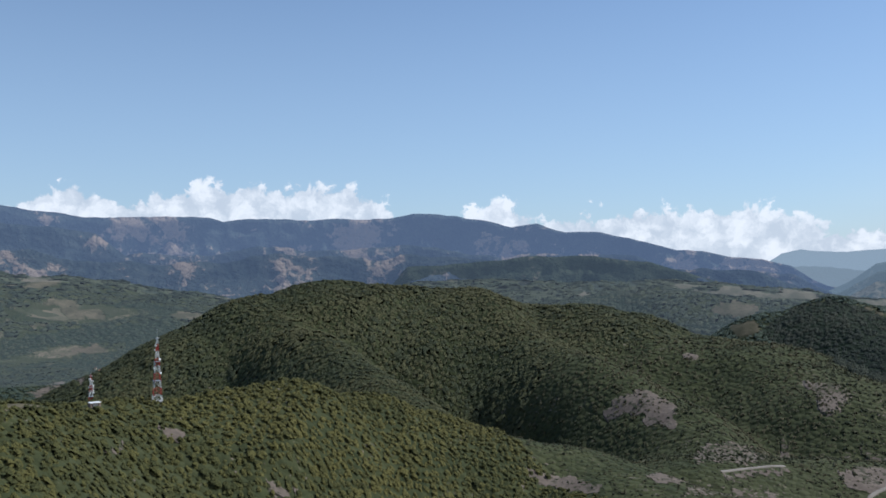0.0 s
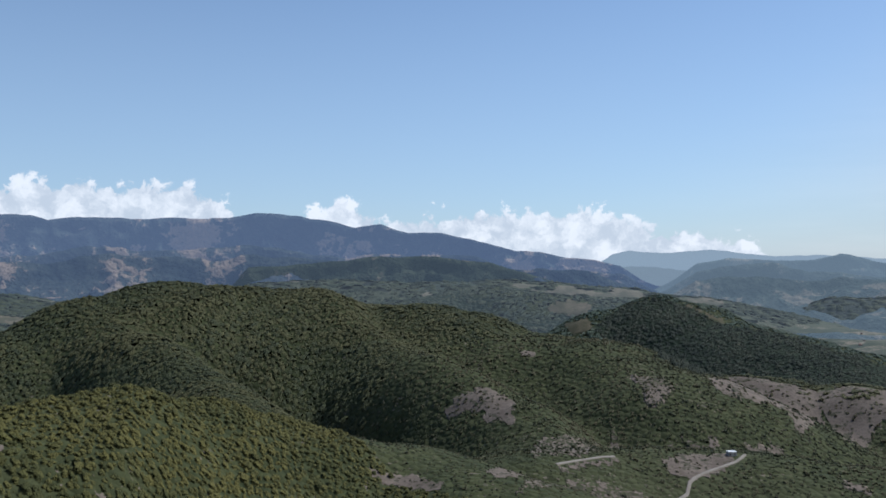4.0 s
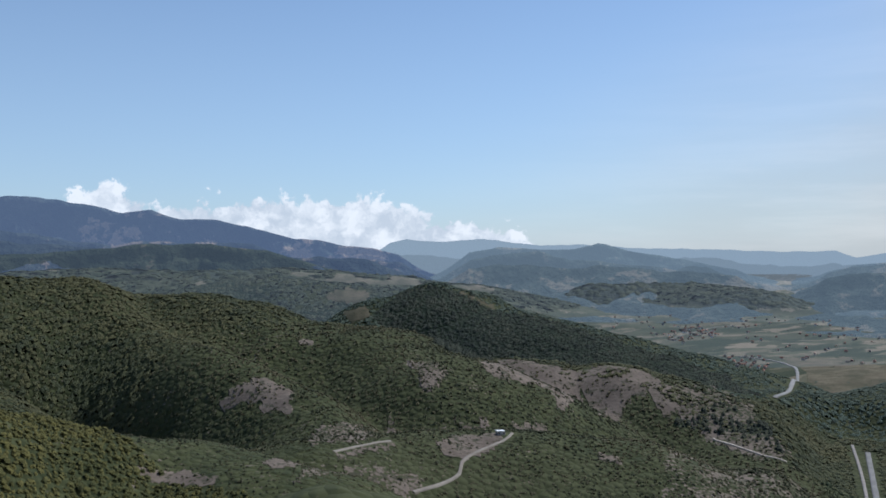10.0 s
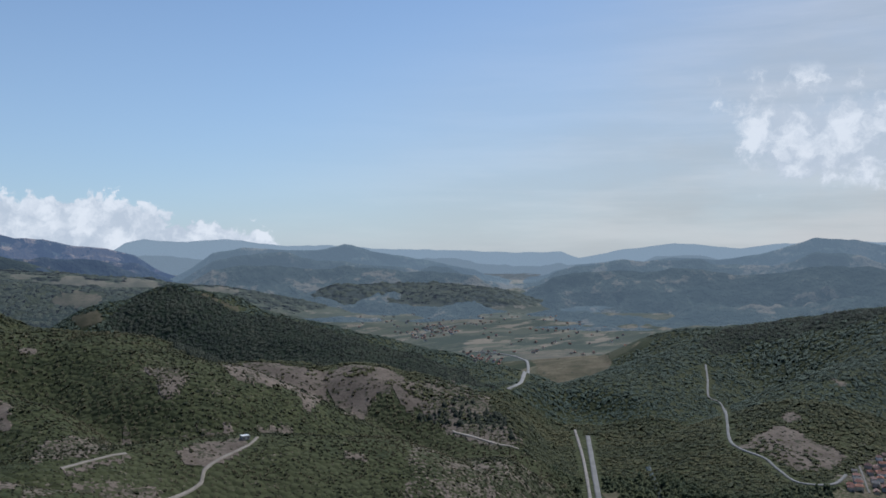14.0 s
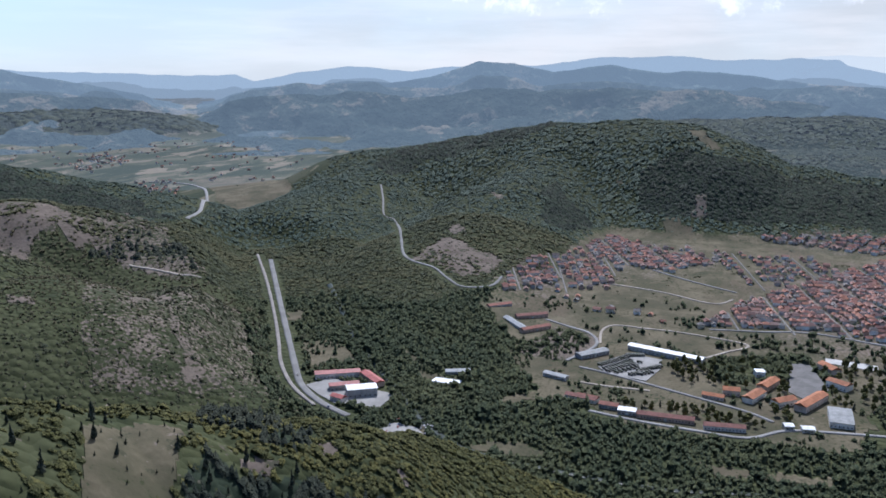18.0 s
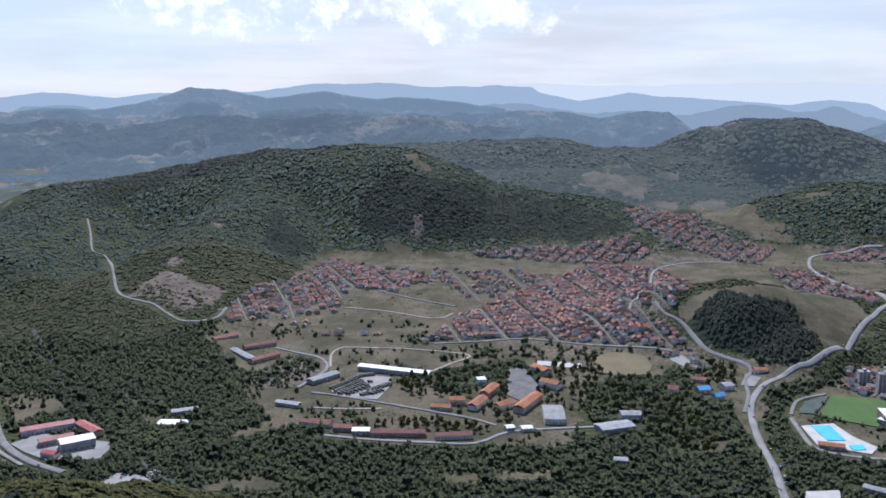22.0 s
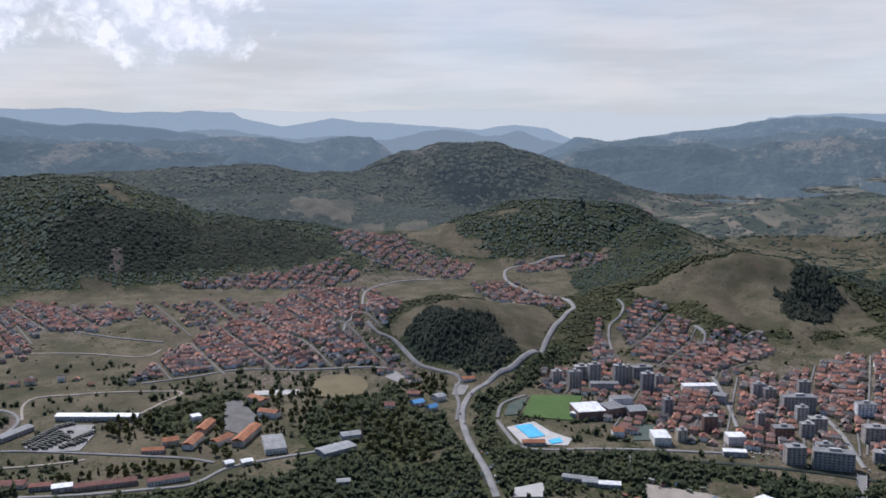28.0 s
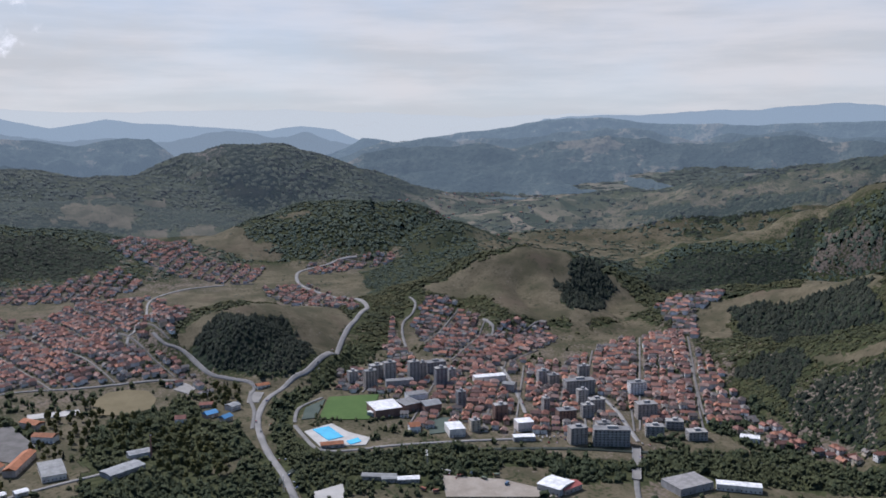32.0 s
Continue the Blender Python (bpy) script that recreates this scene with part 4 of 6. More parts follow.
def tinted(name, tones, roughness=0.85, size=1.5, depth=0.03, metal=0.0):
    """A surface whose tone differs from piece to piece, with stains and grain."""
    m, n = material(name)
    at = n.add("ShaderNodeTexCoord").outputs["Object"]
    r = n.math("FRACT", n.math("ADD", n.add("ShaderNodeObjectInfo").outputs["Random"], n.add("ShaderNodeNewGeometry").outputs["Random Per Island"]))
    ramp = n.add("ShaderNodeValToRGB", {0: r})
    ramp.color_ramp.interpolation = "CONSTANT"
    el = ramp.color_ramp.elements
    while len(el) < len(tones):
        el.new(0.5)
    for i, tone in enumerate(tones):
        el[i].position, el[i].color = i / len(tones), (*tone, 1.0)
    stain, grain = n.noise(at, 0.25 / size, 4), n.noise(at, 4.0 / size, 5, 0.7)
    k = n.math("ADD", n.step(stain, 0.3, 0.7, 0.72, 1.08), n.step(grain, 0.3, 0.7, -0.12, 0.12))
    c = n.mix(1.0, ramp.outputs[0], n.add("ShaderNodeCombineColor", {0: k, 1: k, 2: k}).outputs[0], "MULTIPLY")
    finish(n, c, roughness, grain, depth, metal)
    return m


ROOF_TILE = tinted("clay_roof_tiles", [(0.32, 0.155, 0.115), (0.25, 0.132, 0.106), (0.38, 0.205, 0.155), (0.20, 0.122, 0.104), (0.34, 0.225, 0.185), (0.15, 0.125, 0.115), (0.30, 0.142, 0.104), (0.41, 0.195, 0.128), (0.24, 0.22, 0.20)], 0.9)
ORANGE_TILE = tinted("new_orange_tiles", [(0.42, 0.17, 0.085), (0.37, 0.155, 0.08)], 0.85)
OLD_TILE = tinted("weathered_red_tiles", [(0.30, 0.135, 0.10), (0.26, 0.125, 0.10)], 0.9)
PLASTER = tinted("house_plaster", [(0.70, 0.66, 0.60), (0.80, 0.79, 0.76), (0.76, 0.72, 0.66), (0.50, 0.42, 0.36), (0.58, 0.50, 0.38), (0.42, 0.31, 0.25), (0.66, 0.60, 0.56), (0.36, 0.34, 0.32)], 0.92)
CONCRETE = tinted("grey_concrete", [(0.36, 0.35, 0.34), (0.44, 0.43, 0.41), (0.30, 0.30, 0.30)], 0.92)
BLOCK_WALL = tinted("apartment_plaster", [(0.34, 0.33, 0.31), (0.46, 0.44, 0.41), (0.25, 0.25, 0.255), (0.38, 0.34, 0.30)], 0.92)
BROWN_BRICK = tinted("brown_brick_wall", [(0.22, 0.14, 0.11), (0.26, 0.17, 0.14)], 0.92)
GREY_ROOF = tinted("grey_sheet_roof", [(0.30, 0.31, 0.31), (0.25, 0.255, 0.25)], 0.7)
WHITE_ROOF = tinted("white_sheet_roof", [(0.80, 0.80, 0.79), (0.84, 0.84, 0.82)], 0.55)
RED_SHEET = tinted("red_sheet_roof", [(0.42, 0.12, 0.10), (0.38, 0.11, 0.095)], 0.6)
FLAT_ROOF = tinted("bitumen_roof", [(0.30, 0.29, 0.28), (0.23, 0.23, 0.23), (0.36, 0.35, 0.33)], 0.95)
BLUE_SHEET = plain("blue_sheet_roof", (0.10, 0.30, 0.55), (0.13, 0.36, 0.62), 1.0, 0.5)
ASPHALT = plain("pale_worn_asphalt", (0.185, 0.18, 0.172), (0.27, 0.262, 0.25), 6.0, 0.95)
STREET = plain("worn_street", (0.13, 0.125, 0.115), (0.20, 0.19, 0.18), 4.0, 0.95)
GRAVEL = plain("pale_dirt_track", (0.25, 0.215, 0.175), (0.35, 0.31, 0.26), 5.0, 0.97)
BALLAST = plain("railway_ballast", (0.19, 0.17, 0.155), (0.28, 0.255, 0.23), 4.0, 0.97)
PAVING = plain("concrete_paving", (0.22, 0.21, 0.195), (0.30, 0.29, 0.27), 5.0, 0.95)
STEEL = plain("galvanised_steel", (0.42, 0.43, 0.44), (0.55, 0.56, 0.57), 0.6, 0.45, 0.01, 0.8)
RED_PAINT = plain("red_mast_paint", (0.42, 0.045, 0.04), (0.50, 0.07, 0.055), 0.8, 0.55)
WHITE_PAINT = plain("white_paint", (0.74, 0.74, 0.72), (0.82, 0.82, 0.80), 0.8, 0.55)
BARK = plain("tree_bark", (0.075, 0.058, 0.045), (0.13, 0.105, 0.085), 0.5, 0.95, 0.05)
CHIMNEY = plain("chimney_brick", (0.25, 0.13, 0.10), (0.33, 0.19, 0.15), 0.5, 0.95)


def make_glass():
    m, n = material("window_glass")
    r = n.add("ShaderNodeObjectInfo").outputs["Random"]
    k = n.step(r, 0.0, 1.0, 0.02, 0.07)
    finish(n, n.add("ShaderNodeCombineColor", {0: k, 1: k, 2: n.math("MULTIPLY", k, 1.15)}).outputs[0], 0.12, None, 0, 0, 0.6)
    return m


def make_water(name, deep, ripple, gloss=0.12, spec=0.5):
    m, n = material(name)
    at = n.add("ShaderNodeTexCoord").outputs["Object"]
    f = n.step(n.noise(at, 0.05, 3), 0.35, 0.65)
    c = n.mix(f, deep, tuple(1.25 * v for v in deep))
    finish(n, c, gloss, n.noise(at, 0.6, 4), ripple, 0.0, spec)
    return m


GLASS = make_glass()
RIVER_WATER = make_water("green_river_water", (0.034, 0.042, 0.034), 0.12, 0.35, 0.08)
POOL_WATER = make_water("blue_pool_water", (0.05, 0.42, 0.66), 0.03)


# ---- roads, railway, river ----
def ribbon(name, width, pts, mat, lift, label, category, edge=None):
    """A strip that follows the ground along a line, with a thickness."""
    path = [Vector(p) for p in pts]
    out = []
    for i in range(len(path) - 1):
        p0, p1, p2, p3 = path[max(i - 1, 0)], path[i], path[i + 1], path[min(i + 2, len(path) - 1)]
        k = max(2, int((p2 - p1).length / 9))
        for j in range(k):
            u = j / k
            out.append(0.5 * ((2 * p1) + (p2 - p0) * u + (2 * p0 - 5 * p1 + 4 * p2 - p3) * u * u + (3 * p1 - p0 - 3 * p2 + p3) * u ** 3))
    out.append(path[-1])
    xy = np.array([(p.x, p.y) for p in out])
    tang = np.gradient(xy, axis=0)
    tang /= np.linalg.norm(tang, axis=1)[:, None] + 1e-9
    side = np.stack([tang[:, 1], -tang[:, 0]], 1)
    wob = 1 + 0.12 * rough(xy[:, 0], xy[:, 1], 25, 2, 77)
    rows = []
    for s in (-0.5, -0.17, 0.17, 0.5):
        q = xy + side * (s * width * wob)[:, None]
        rows.append(q)
    P = np.stack(rows, 1)
    z = height(P[..., 0], P[..., 1])
    z = z + lift + 0.0005 * np.hypot(P[..., 0], P[..., 1])
    top = np.concatenate([P, z[..., None]], -1)
    low_l, low_r = top[:, :1].copy(), top[:, -1:].copy()
    low_l[..., 2] -= 2.5
    low_r[..., 2] -= 2.5
    V = np.concatenate([low_l, top, low_r], 1)
    ob = mesh_object(name, drawn_in(V).reshape(-1, 3), grid_faces(len(xy), 6, False), mat, False)
    for x, y in xy:
        take(x, y, 0 if name == "water" else width / 2 + 2)
    return tagged(ob, label, category, kind="structure")


def highway(width, *pts):
    ob = ribbon("road", width, pts, ASPHALT, 0.4, "pale asphalt two-lane road", "road")
    return ob


def lane(width, *pts):
    return ribbon("road", width, pts, ASPHALT, 0.4, "narrow pale asphalt lane", "road")


def track(width, *pts):
    return ribbon("dirt_track", width, pts, GRAVEL, 0.35, "pale dirt track worn into the ground", "track")


def railway(width, *pts):
    return ribbon("railway_bed", width, pts, BALLAST, 0.9, "single railway line on a ballast bed", "railway")


def river_reach(width, *pts):
    return ribbon("water", width, pts, RIVER_WATER, 0.35, "green-grey river between wooded banks", "river")




# ---- houses of the town ----
HOUSES = []


def inside(poly, x, y):
    hit = False
    for (ax, ay), (bx, by) in zip(poly, poly[1:] + poly[:1]):
        if (ay > y) != (by > y) and x < (bx - ax) * (y - ay) / (by - ay) + ax:
            hit = not hit
    return hit


def quarter(spacing, heading, fill, *poly):
    """Rows of houses along streets inside an outline; notes them down, to be built later."""
    rnd = random.Random(int(spacing * 31 + heading + abs(poly[0][0])))
    spacing = spacing * 0.86 if spacing < 20 else spacing
    poly = list(poly)
    cx, cy = sum(p[0] for p in poly) / len(poly), sum(p[1] for p in poly) / len(poly)
    reach = max(math.hypot(p[0] - cx, p[1] - cy) for p in poly)
    a = radians(heading)
    n = int(reach / spacing) + 2
    for j in range(-n, n + 1):
        if j % 7 == 3 and spacing < 19:
            v = j * spacing * 0.92
            run = []
            for i in range(-2 * n, 2 * n + 1):
                u = i * spacing * 0.6
                x, y = cx + u * math.cos(a) - v * math.sin(a), cy + u * math.sin(a) + v * math.cos(a)
                if inside(poly, x, y):
                    run.append((x, y))
            if len(run) > 4:
                ribbon("road", 2.5, run, STREET, 0.4, "narrow pale town street between houses", "road")
    for i in range(-n, n + 1):
        for j in range(-n, n + 1):
            if j % 7 == 3:
                continue
            u = i * spacing * 1.12 + (spacing * 0.42 if i % 2 else 0) + rnd.uniform(-1.5, 1.5)
            v = j * spacing * 0.92 + rnd.uniform(-1.5, 1.5)
            x, y = cx + u * math.cos(a) - v * math.sin(a), cy + u * math.sin(a) + v * math.cos(a)
            if rnd.random() > fill or not inside(poly, x, y) or not is_free(x, y):
                continue
            take(x, y, 2)
            turn = a + rnd.choice((0, math.pi / 2)) + rnd.uniform(-0.16, 0.16)
            HOUSES.append((x, y, turn, rnd.randrange(8), rnd.uniform(0.85, 1.12)))


highway(8, (1269, 1049), (1141, 935), (1003, 812), (894, 714), (806, 635), (754, 586), (720, 535), (702, 487))
railway(4.5, (1291, 1099), (1135, 949), (974, 802), (869, 710), (799, 650), (742, 588), (707, 533))
highway(8, (1255, 1242), (1383, 1325), (1839, 1740), (1990, 1913), (2035, 2038), (2013, 2146))
lane(4.2, (2165, 2661), (2502, 2872), (2831, 3054))
lane(4.6, (1884, 1191), (1792, 1127), (1689, 1059), (1676, 1018), (1424, 856), (1315, 786), (1269, 740), (1252, 688), (1220, 649), (1195, 607), (1232, 575), (1291, 582))
highway(7.6, (764, -170), (833, -173), (897, -171), (961, -174), (1011, -181), (1065, -198), (1103, -218), (1139, -253), (1153, -280), (1215, -325), (1341, -386), (1421, -433), (1509, -476), (1639, -482), (1767, -452), (1871, -439), (1982, -456), (2059, -490), (2132, -588), (2134, -648))
lane(4.6, (982, -169), (1044, -183), (1103, -188), (1147, -201), (1182, -173), (1214, -149), (1287, -128), (1314, -103), (1346, -90))
lane(4.6, (1342, -53), (1367, -58), (1396, -71), (1650, -100), (1822, -123), (1909, -192), (1932, -284))
lane(4.2, (1530, 394), (1477, 319), (1428, 231))
track(3.5, (1390, 434), (1375, 340), (1340, 251), (1380, 228))
lane(4.2, (1197, 226), (1219, 162), (1245, 95), (1225, -9), (1219, -89), (1209, -112))
track(3.5, (1064, 338), (1121, 354), (1154, 347), (1159, 304), (1163, 255), (1149, 168), (1104, 186), (1064, 206))
lane(4.2, (962, 330), (956, 294), (943, 245), (924, 178), (910, 130), (893, 100))
track(3.5, (912, 314), (913, 282), (922, 234))
lane(4.6, (834, 274), (831, 223), (834, 162), (840, 116), (875, 87), (892, 48), (908, -5))
lane(4.6, (1102, -549), (1023, -525), (958, -503), (907, -484))
lane(4.6, (921, -603), (865, -588), (816, -569), (772, -552))
lane(4.6, (974, -217), (935, -218), (889, -223), (873, -250), (868, -299), (855, -357), (834, -430))
lane(4.2, (984, -219), (1035, -237), (1064, -274))
lane(4.2, (1266, -462), (1348, -486), (1401, -508), (1428, -534), (1473, -557), (1506, -558))
lane(4.2, (1273, -615), (1292, -627), (1325, -624))
track(3.5, (321, 768), (357, 781), (382, 795), (393, 812), (421, 830), (464, 852), (483, 868))
track(3.5, (263, 834), (307, 854), (334, 861))
lane(4.2, (188, 1065), (157, 865), (158, 838))
track(3.5, (933, 1048), (952, 968), (969, 936))
lane(4.2, (1137, 443), (1118, 402), (1099, 363), (1052, 340), (977, 352))
lane(5.5, (692, -494), (668, -478), (642, -462), (606, -436))
river_reach(7, (1152, 832), (1006, 700), (925, 629), (848, 547), (782, 472), (722, 407), (686, 342), (683, 259), (692, 168), (718, 48), (733, -23), (766, -119), (856, -203), (851, -293), (823, -375), (781, -477), (736, -550), (692, -616), (572, -693))


HOUSE_SIZES = [(6.8, 8.6, 3.0, 2.2, 0.0), (7.2, 9.4, 5.6, 2.3, 0.0), (8.0, 8.4, 5.6, 2.5, 3.4), (7.6, 10.4, 3.2, 2.5, 0.0),
               (8.4, 10.0, 5.8, 2.6, 3.8), (6.2, 7.6, 2.9, 2.1, 0.0), (7.6, 8.6, 5.7, 2.4, 3.0), (6.8, 11.6, 5.5, 2.3, 0.0)]


def window_mesh(w, h):
    bm = bmesh.new()
    box(bm, -w / 2, w / 2, -0.06, 0.06, 0, h)
    me = bpy.data.meshes.new("window")
    bm.to_mesh(me)
    bm.free()
    me.materials.append(GLASS)
    return me


def make_house(kind):
    w, l, h, rise, hip = HOUSE_SIZES[kind]
    ob = empty("house", "plastered family house with a red tiled roof", "house", "houses of the town")
    bm = bmesh.new()
    if hip:
        box(bm, -w / 2, w / 2, -l / 2, l / 2, -2.5, h)
    else:
        gable_walls(bm, w, l, h, rise)
    part("wall", bm, PLASTER, ob)
    bm = bmesh.new()
    gable_roof(bm, w, l, h, rise, hip=hip)
    roof = part("roof", bm, ROOF_TILE, ob)
    bm = bmesh.new()
    box(bm, w * 0.15, w * 0.15 + 0.7, l * 0.15, l * 0.15 + 0.7, h + rise * 0.3, h + rise + 0.9, 0.05)
    box(bm, w * 0.15 - 0.1, w * 0.15 + 0.8, l * 0.15 - 0.1, l * 0.15 + 0.8, h + rise + 0.9, h + rise + 1.05)
    part("chimney", bm, CHIMNEY, roof, "brick chimney stack")
    for floor in range(2 if h > 5 else 1):
        for s in (-1, 1):
            for q in (-0.25, 0.25):
                shared("window", WIN, ob, (s * w / 2, q * l, 0.9 + 2.8 * floor), math.pi / 2)
            shared("window", WIN, ob, (0.2 * w, s * l / 2, 0.9 + 2.8 * floor))
    bm = bmesh.new()
    box(bm, -0.25 * w - 0.5, -0.25 * w + 0.5, -l / 2 - 0.07, -l / 2 + 0.05, 0, 2.1, 0.02)
    part("door", bm, BARK, ob, "dark wooden front door")
    return ob


WIN = window_mesh(1.3, 1.3)
# ---- long buildings ----
def long_building(x0, y0, x1, y1, depth, h, rise, wall, roof, name, label, windows=0, group=""):
    """A building whose front runs from x0, y0 to x1, y1 and which reaches back from the viewpoint."""
    l = math.hypot(x1 - x0, y1 - y0)
    mx, my = (x0 + x1) / 2, (y0 + y1) / 2
    turn = math.atan2(y1 - y0, x1 - x0)
    nx, ny = -math.sin(turn), math.cos(turn)
    if nx * mx + ny * my < 0:
        turn += math.pi
        nx, ny = -nx, -ny
    mx, my = mx + nx * depth / 2, my + ny * depth / 2
    z = min(level_at(mx, my), level_at(x0, y0), level_at(x1, y1))
    ob = empty(name, label, "building", group, Matrix.Translation((mx, my, z)) @ Matrix.Rotation(turn, 4, "Z"))
    for k in range(int(l / 6) + 1):
        f = k / max(1, int(l / 6)) - 0.5
        take(mx + f * l * math.cos(turn), my + f * l * math.sin(turn), depth / 2)
    quarter_turn = Matrix.Rotation(math.pi / 2, 3, "Z")
    bm = bmesh.new()
    if rise:
        gable_walls(bm, depth, l, h, rise)
    else:
        box(bm, -depth / 2, depth / 2, -l / 2, l / 2, -2.5, h)
        box(bm, -depth / 2 + 0.3, depth / 2 - 0.3, -l / 2 + 0.3, l / 2 - 0.3, h, h + 0.05)
    bmesh.ops.rotate(bm, verts=bm.verts, cent=(0, 0, 0), matrix=quarter_turn)
    part("wall", bm, wall, ob)
    bm = bmesh.new()
    if rise:
        gable_roof(bm, depth, l, h, rise, 0.5, 0.25)
    else:
        box(bm, -depth / 2 - 0.2, depth / 2 + 0.2, -l / 2 - 0.2, l / 2 + 0.2, h, h + 0.5, 0.05)
    bmesh.ops.rotate(bm, verts=bm.verts, cent=(0, 0, 0), matrix=quarter_turn)
    part("roof", bm, roof, ob)
    if windows:
        for k in range(windows):
            shared("window", WIN, ob, (-l / 2 + (k + 0.5) * l / windows, -depth / 2, min(1.1, h - 2)))
    bm = bmesh.new()
    box(bm, -1.5, 1.5, -depth / 2 - 0.08, -depth / 2 + 0.05, 0, min(3.0, h - 0.5), 0.02)
    part("door", bm, STEEL, ob, "sheet metal door")
    return ob


BLOCK_WIN = window_mesh(1.7, 1.4)


def apartment_block(x, y, w, d, floors, turn, wall, balconies=False):
    z = level_at(x, y)
    h = floors * 2.9 + 0.8
    label = ("%s apartment block with %s" % ("tall" if floors > 6 else "low", "rows of balconies" if balconies else "plain window rows"))
    ob = empty("apartment_block", label, "building", "apartment blocks", Matrix.Translation((x, y, z)) @ Matrix.Rotation(turn, 4, "Z"))
    take(x, y, max(w, d) / 2)
    bm = bmesh.new()
    box(bm, -w / 2, w / 2, -d / 2, d / 2, -2.5, h)
    part("wall", bm, wall, ob)
    bm = bmesh.new()
    box(bm, -w / 2 - 0.3, w / 2 + 0.3, -d / 2 - 0.3, d / 2 + 0.3, h, h + 0.6, 0.06)
    roof = part("roof", bm, FLAT_ROOF, ob)
    bm = bmesh.new()
    box(bm, -w * 0.12, w * 0.18, -2.2, 2.2, h + 0.55, h + 3.2, 0.08)
    part("stair_head", bm, CONCRETE, roof, "lift housing on the roof")
    cols = max(2, int(w / 4.2))
    side = max(1, int(d / 6))
    for f in range(floors):
        zz = 1.2 + 2.9 * f
        for k in range(cols):
            xx = -w / 2 + (k + 0.5) * w / cols
            shared("window", BLOCK_WIN, ob, (xx, -d / 2, zz))
        for k in range(side):
            yy = -d / 2 + (k + 0.5) * d / side
            for s in (-1, 1):
                shared("window", BLOCK_WIN, ob, (s * w / 2, yy, zz), math.pi / 2)
        if balconies and f:
            bm = bmesh.new()
            box(bm, -w * 0.45, w * 0.45, -d / 2 - 1.3, -d / 2, zz - 1.25, zz - 1.1)
            box(bm, -w * 0.45, w * 0.45, -d / 2 - 1.3, -d / 2 - 1.2, zz - 1.1, zz - 0.2)
            part("balcony", bm, CONCRETE, ob, "concrete balcony slab and parapet")
    return ob




# ---- yards, bridge, vehicles, masts ----
TURF = plain("mown_turf", (0.052, 0.098, 0.024), (0.070, 0.122, 0.032), 8.0, 0.95)
DRY_TURF = plain("dry_turf", (0.15, 0.125, 0.066), (0.20, 0.165, 0.092), 8.0, 0.95)
COURT = plain("court_surface", (0.060, 0.085, 0.070), (0.085, 0.110, 0.090), 4.0, 0.9)
WHITE_PAVING = plain("pale_paving", (0.36, 0.35, 0.325), (0.47, 0.455, 0.425), 4.0, 0.9)
TRUCK_GREEN = tinted("olive_truck_paint", [(0.055, 0.065, 0.045), (0.075, 0.08, 0.06), (0.10, 0.10, 0.085), (0.045, 0.05, 0.04)], 0.6)
CAR_PAINT = tinted("car_paint", [(0.7, 0.7, 0.7), (0.05, 0.05, 0.06), (0.35, 0.04, 0.03), (0.45, 0.46, 0.48), (0.08, 0.14, 0.30), (0.62, 0.60, 0.55)], 0.35)
RUBBER = plain("tyre_rubber", (0.02, 0.02, 0.02), (0.035, 0.035, 0.035), 0.3, 0.9)


def slab(name, pts, mat, lift, label, category):
    """A level paved or grassed area with an outline, a little proud of the ground."""
    hs = sorted(level_at(x, y) for x, y in pts)
    z = 0.5 * (hs[len(hs) // 2] + hs[-1]) + lift
    bm = bmesh.new()
    top = [bm.verts.new((x, y, z)) for x, y in pts]
    low = [bm.verts.new((x, y, z - 4)) for x, y in pts]
    f = bm.faces.new(top)
    bm.faces.new(list(reversed(low)))
    for i in range(len(pts)):
        j = (i + 1) % len(pts)
        bm.faces.new((top[j], top[i], low[i], low[j]))
    bmesh.ops.recalc_face_normals(bm, faces=bm.faces)
    ob = part(name, bm, mat, None)
    a = np.array(pts, float)
    lo, hi = a.min(0), a.max(0)
    for x in np.arange(lo[0], hi[0] + 1, CELL):
        for y in np.arange(lo[1], hi[1] + 1, CELL):
            if inside(list(pts), x, y):
                i, j = cell(x, y)
                taken[i, j] = True
    return tagged(ob, label, category, kind="structure")


def bridge(x0, y0, x1, y1):
    l = math.hypot(x1 - x0, y1 - y0)
    turn = math.atan2(y1 - y0, x1 - x0)
    ob = empty("bridge", "concrete road bridge over the river", "bridge", "", Matrix.Translation(((x0 + x1) / 2, (y0 + y1) / 2, 0)) @ Matrix.Rotation(turn, 4, "Z"))
    bm = bmesh.new()
    box(bm, -l / 2, l / 2, -4.2, 4.2, 1.2, 2.0, 0.08)
    part("deck", bm, PAVING, ob)
    for s in (-1, 1):
        bm = bmesh.new()
        box(bm, -l / 2, l / 2, s * 4.2 - 0.25, s * 4.2 + 0.25, 2.0, 3.0, 0.05)
        part("parapet", bm, CONCRETE, ob)
    for k in (-0.32, 0.0, 0.32):
        bm = bmesh.new()
        box(bm, k * l - 0.8, k * l + 0.8, -3.5, 3.5, -3, 1.2, 0.15)
        part("pier", bm, CONCRETE, ob)


def wheel_mesh(r, w):
    bm = bmesh.new()
    bmesh.ops.create_cone(bm, cap_ends=True, segments=10, radius1=r, radius2=r, depth=w, matrix=Matrix.Rotation(math.pi / 2, 4, "X"))
    me = bpy.data.meshes.new("wheel")
    bm.to_mesh(me)
    bm.free()
    me.materials.append(RUBBER)
    return me


TRUCK_WHEEL, CAR_WHEEL = wheel_mesh(0.55, 0.35), wheel_mesh(0.33, 0.22)


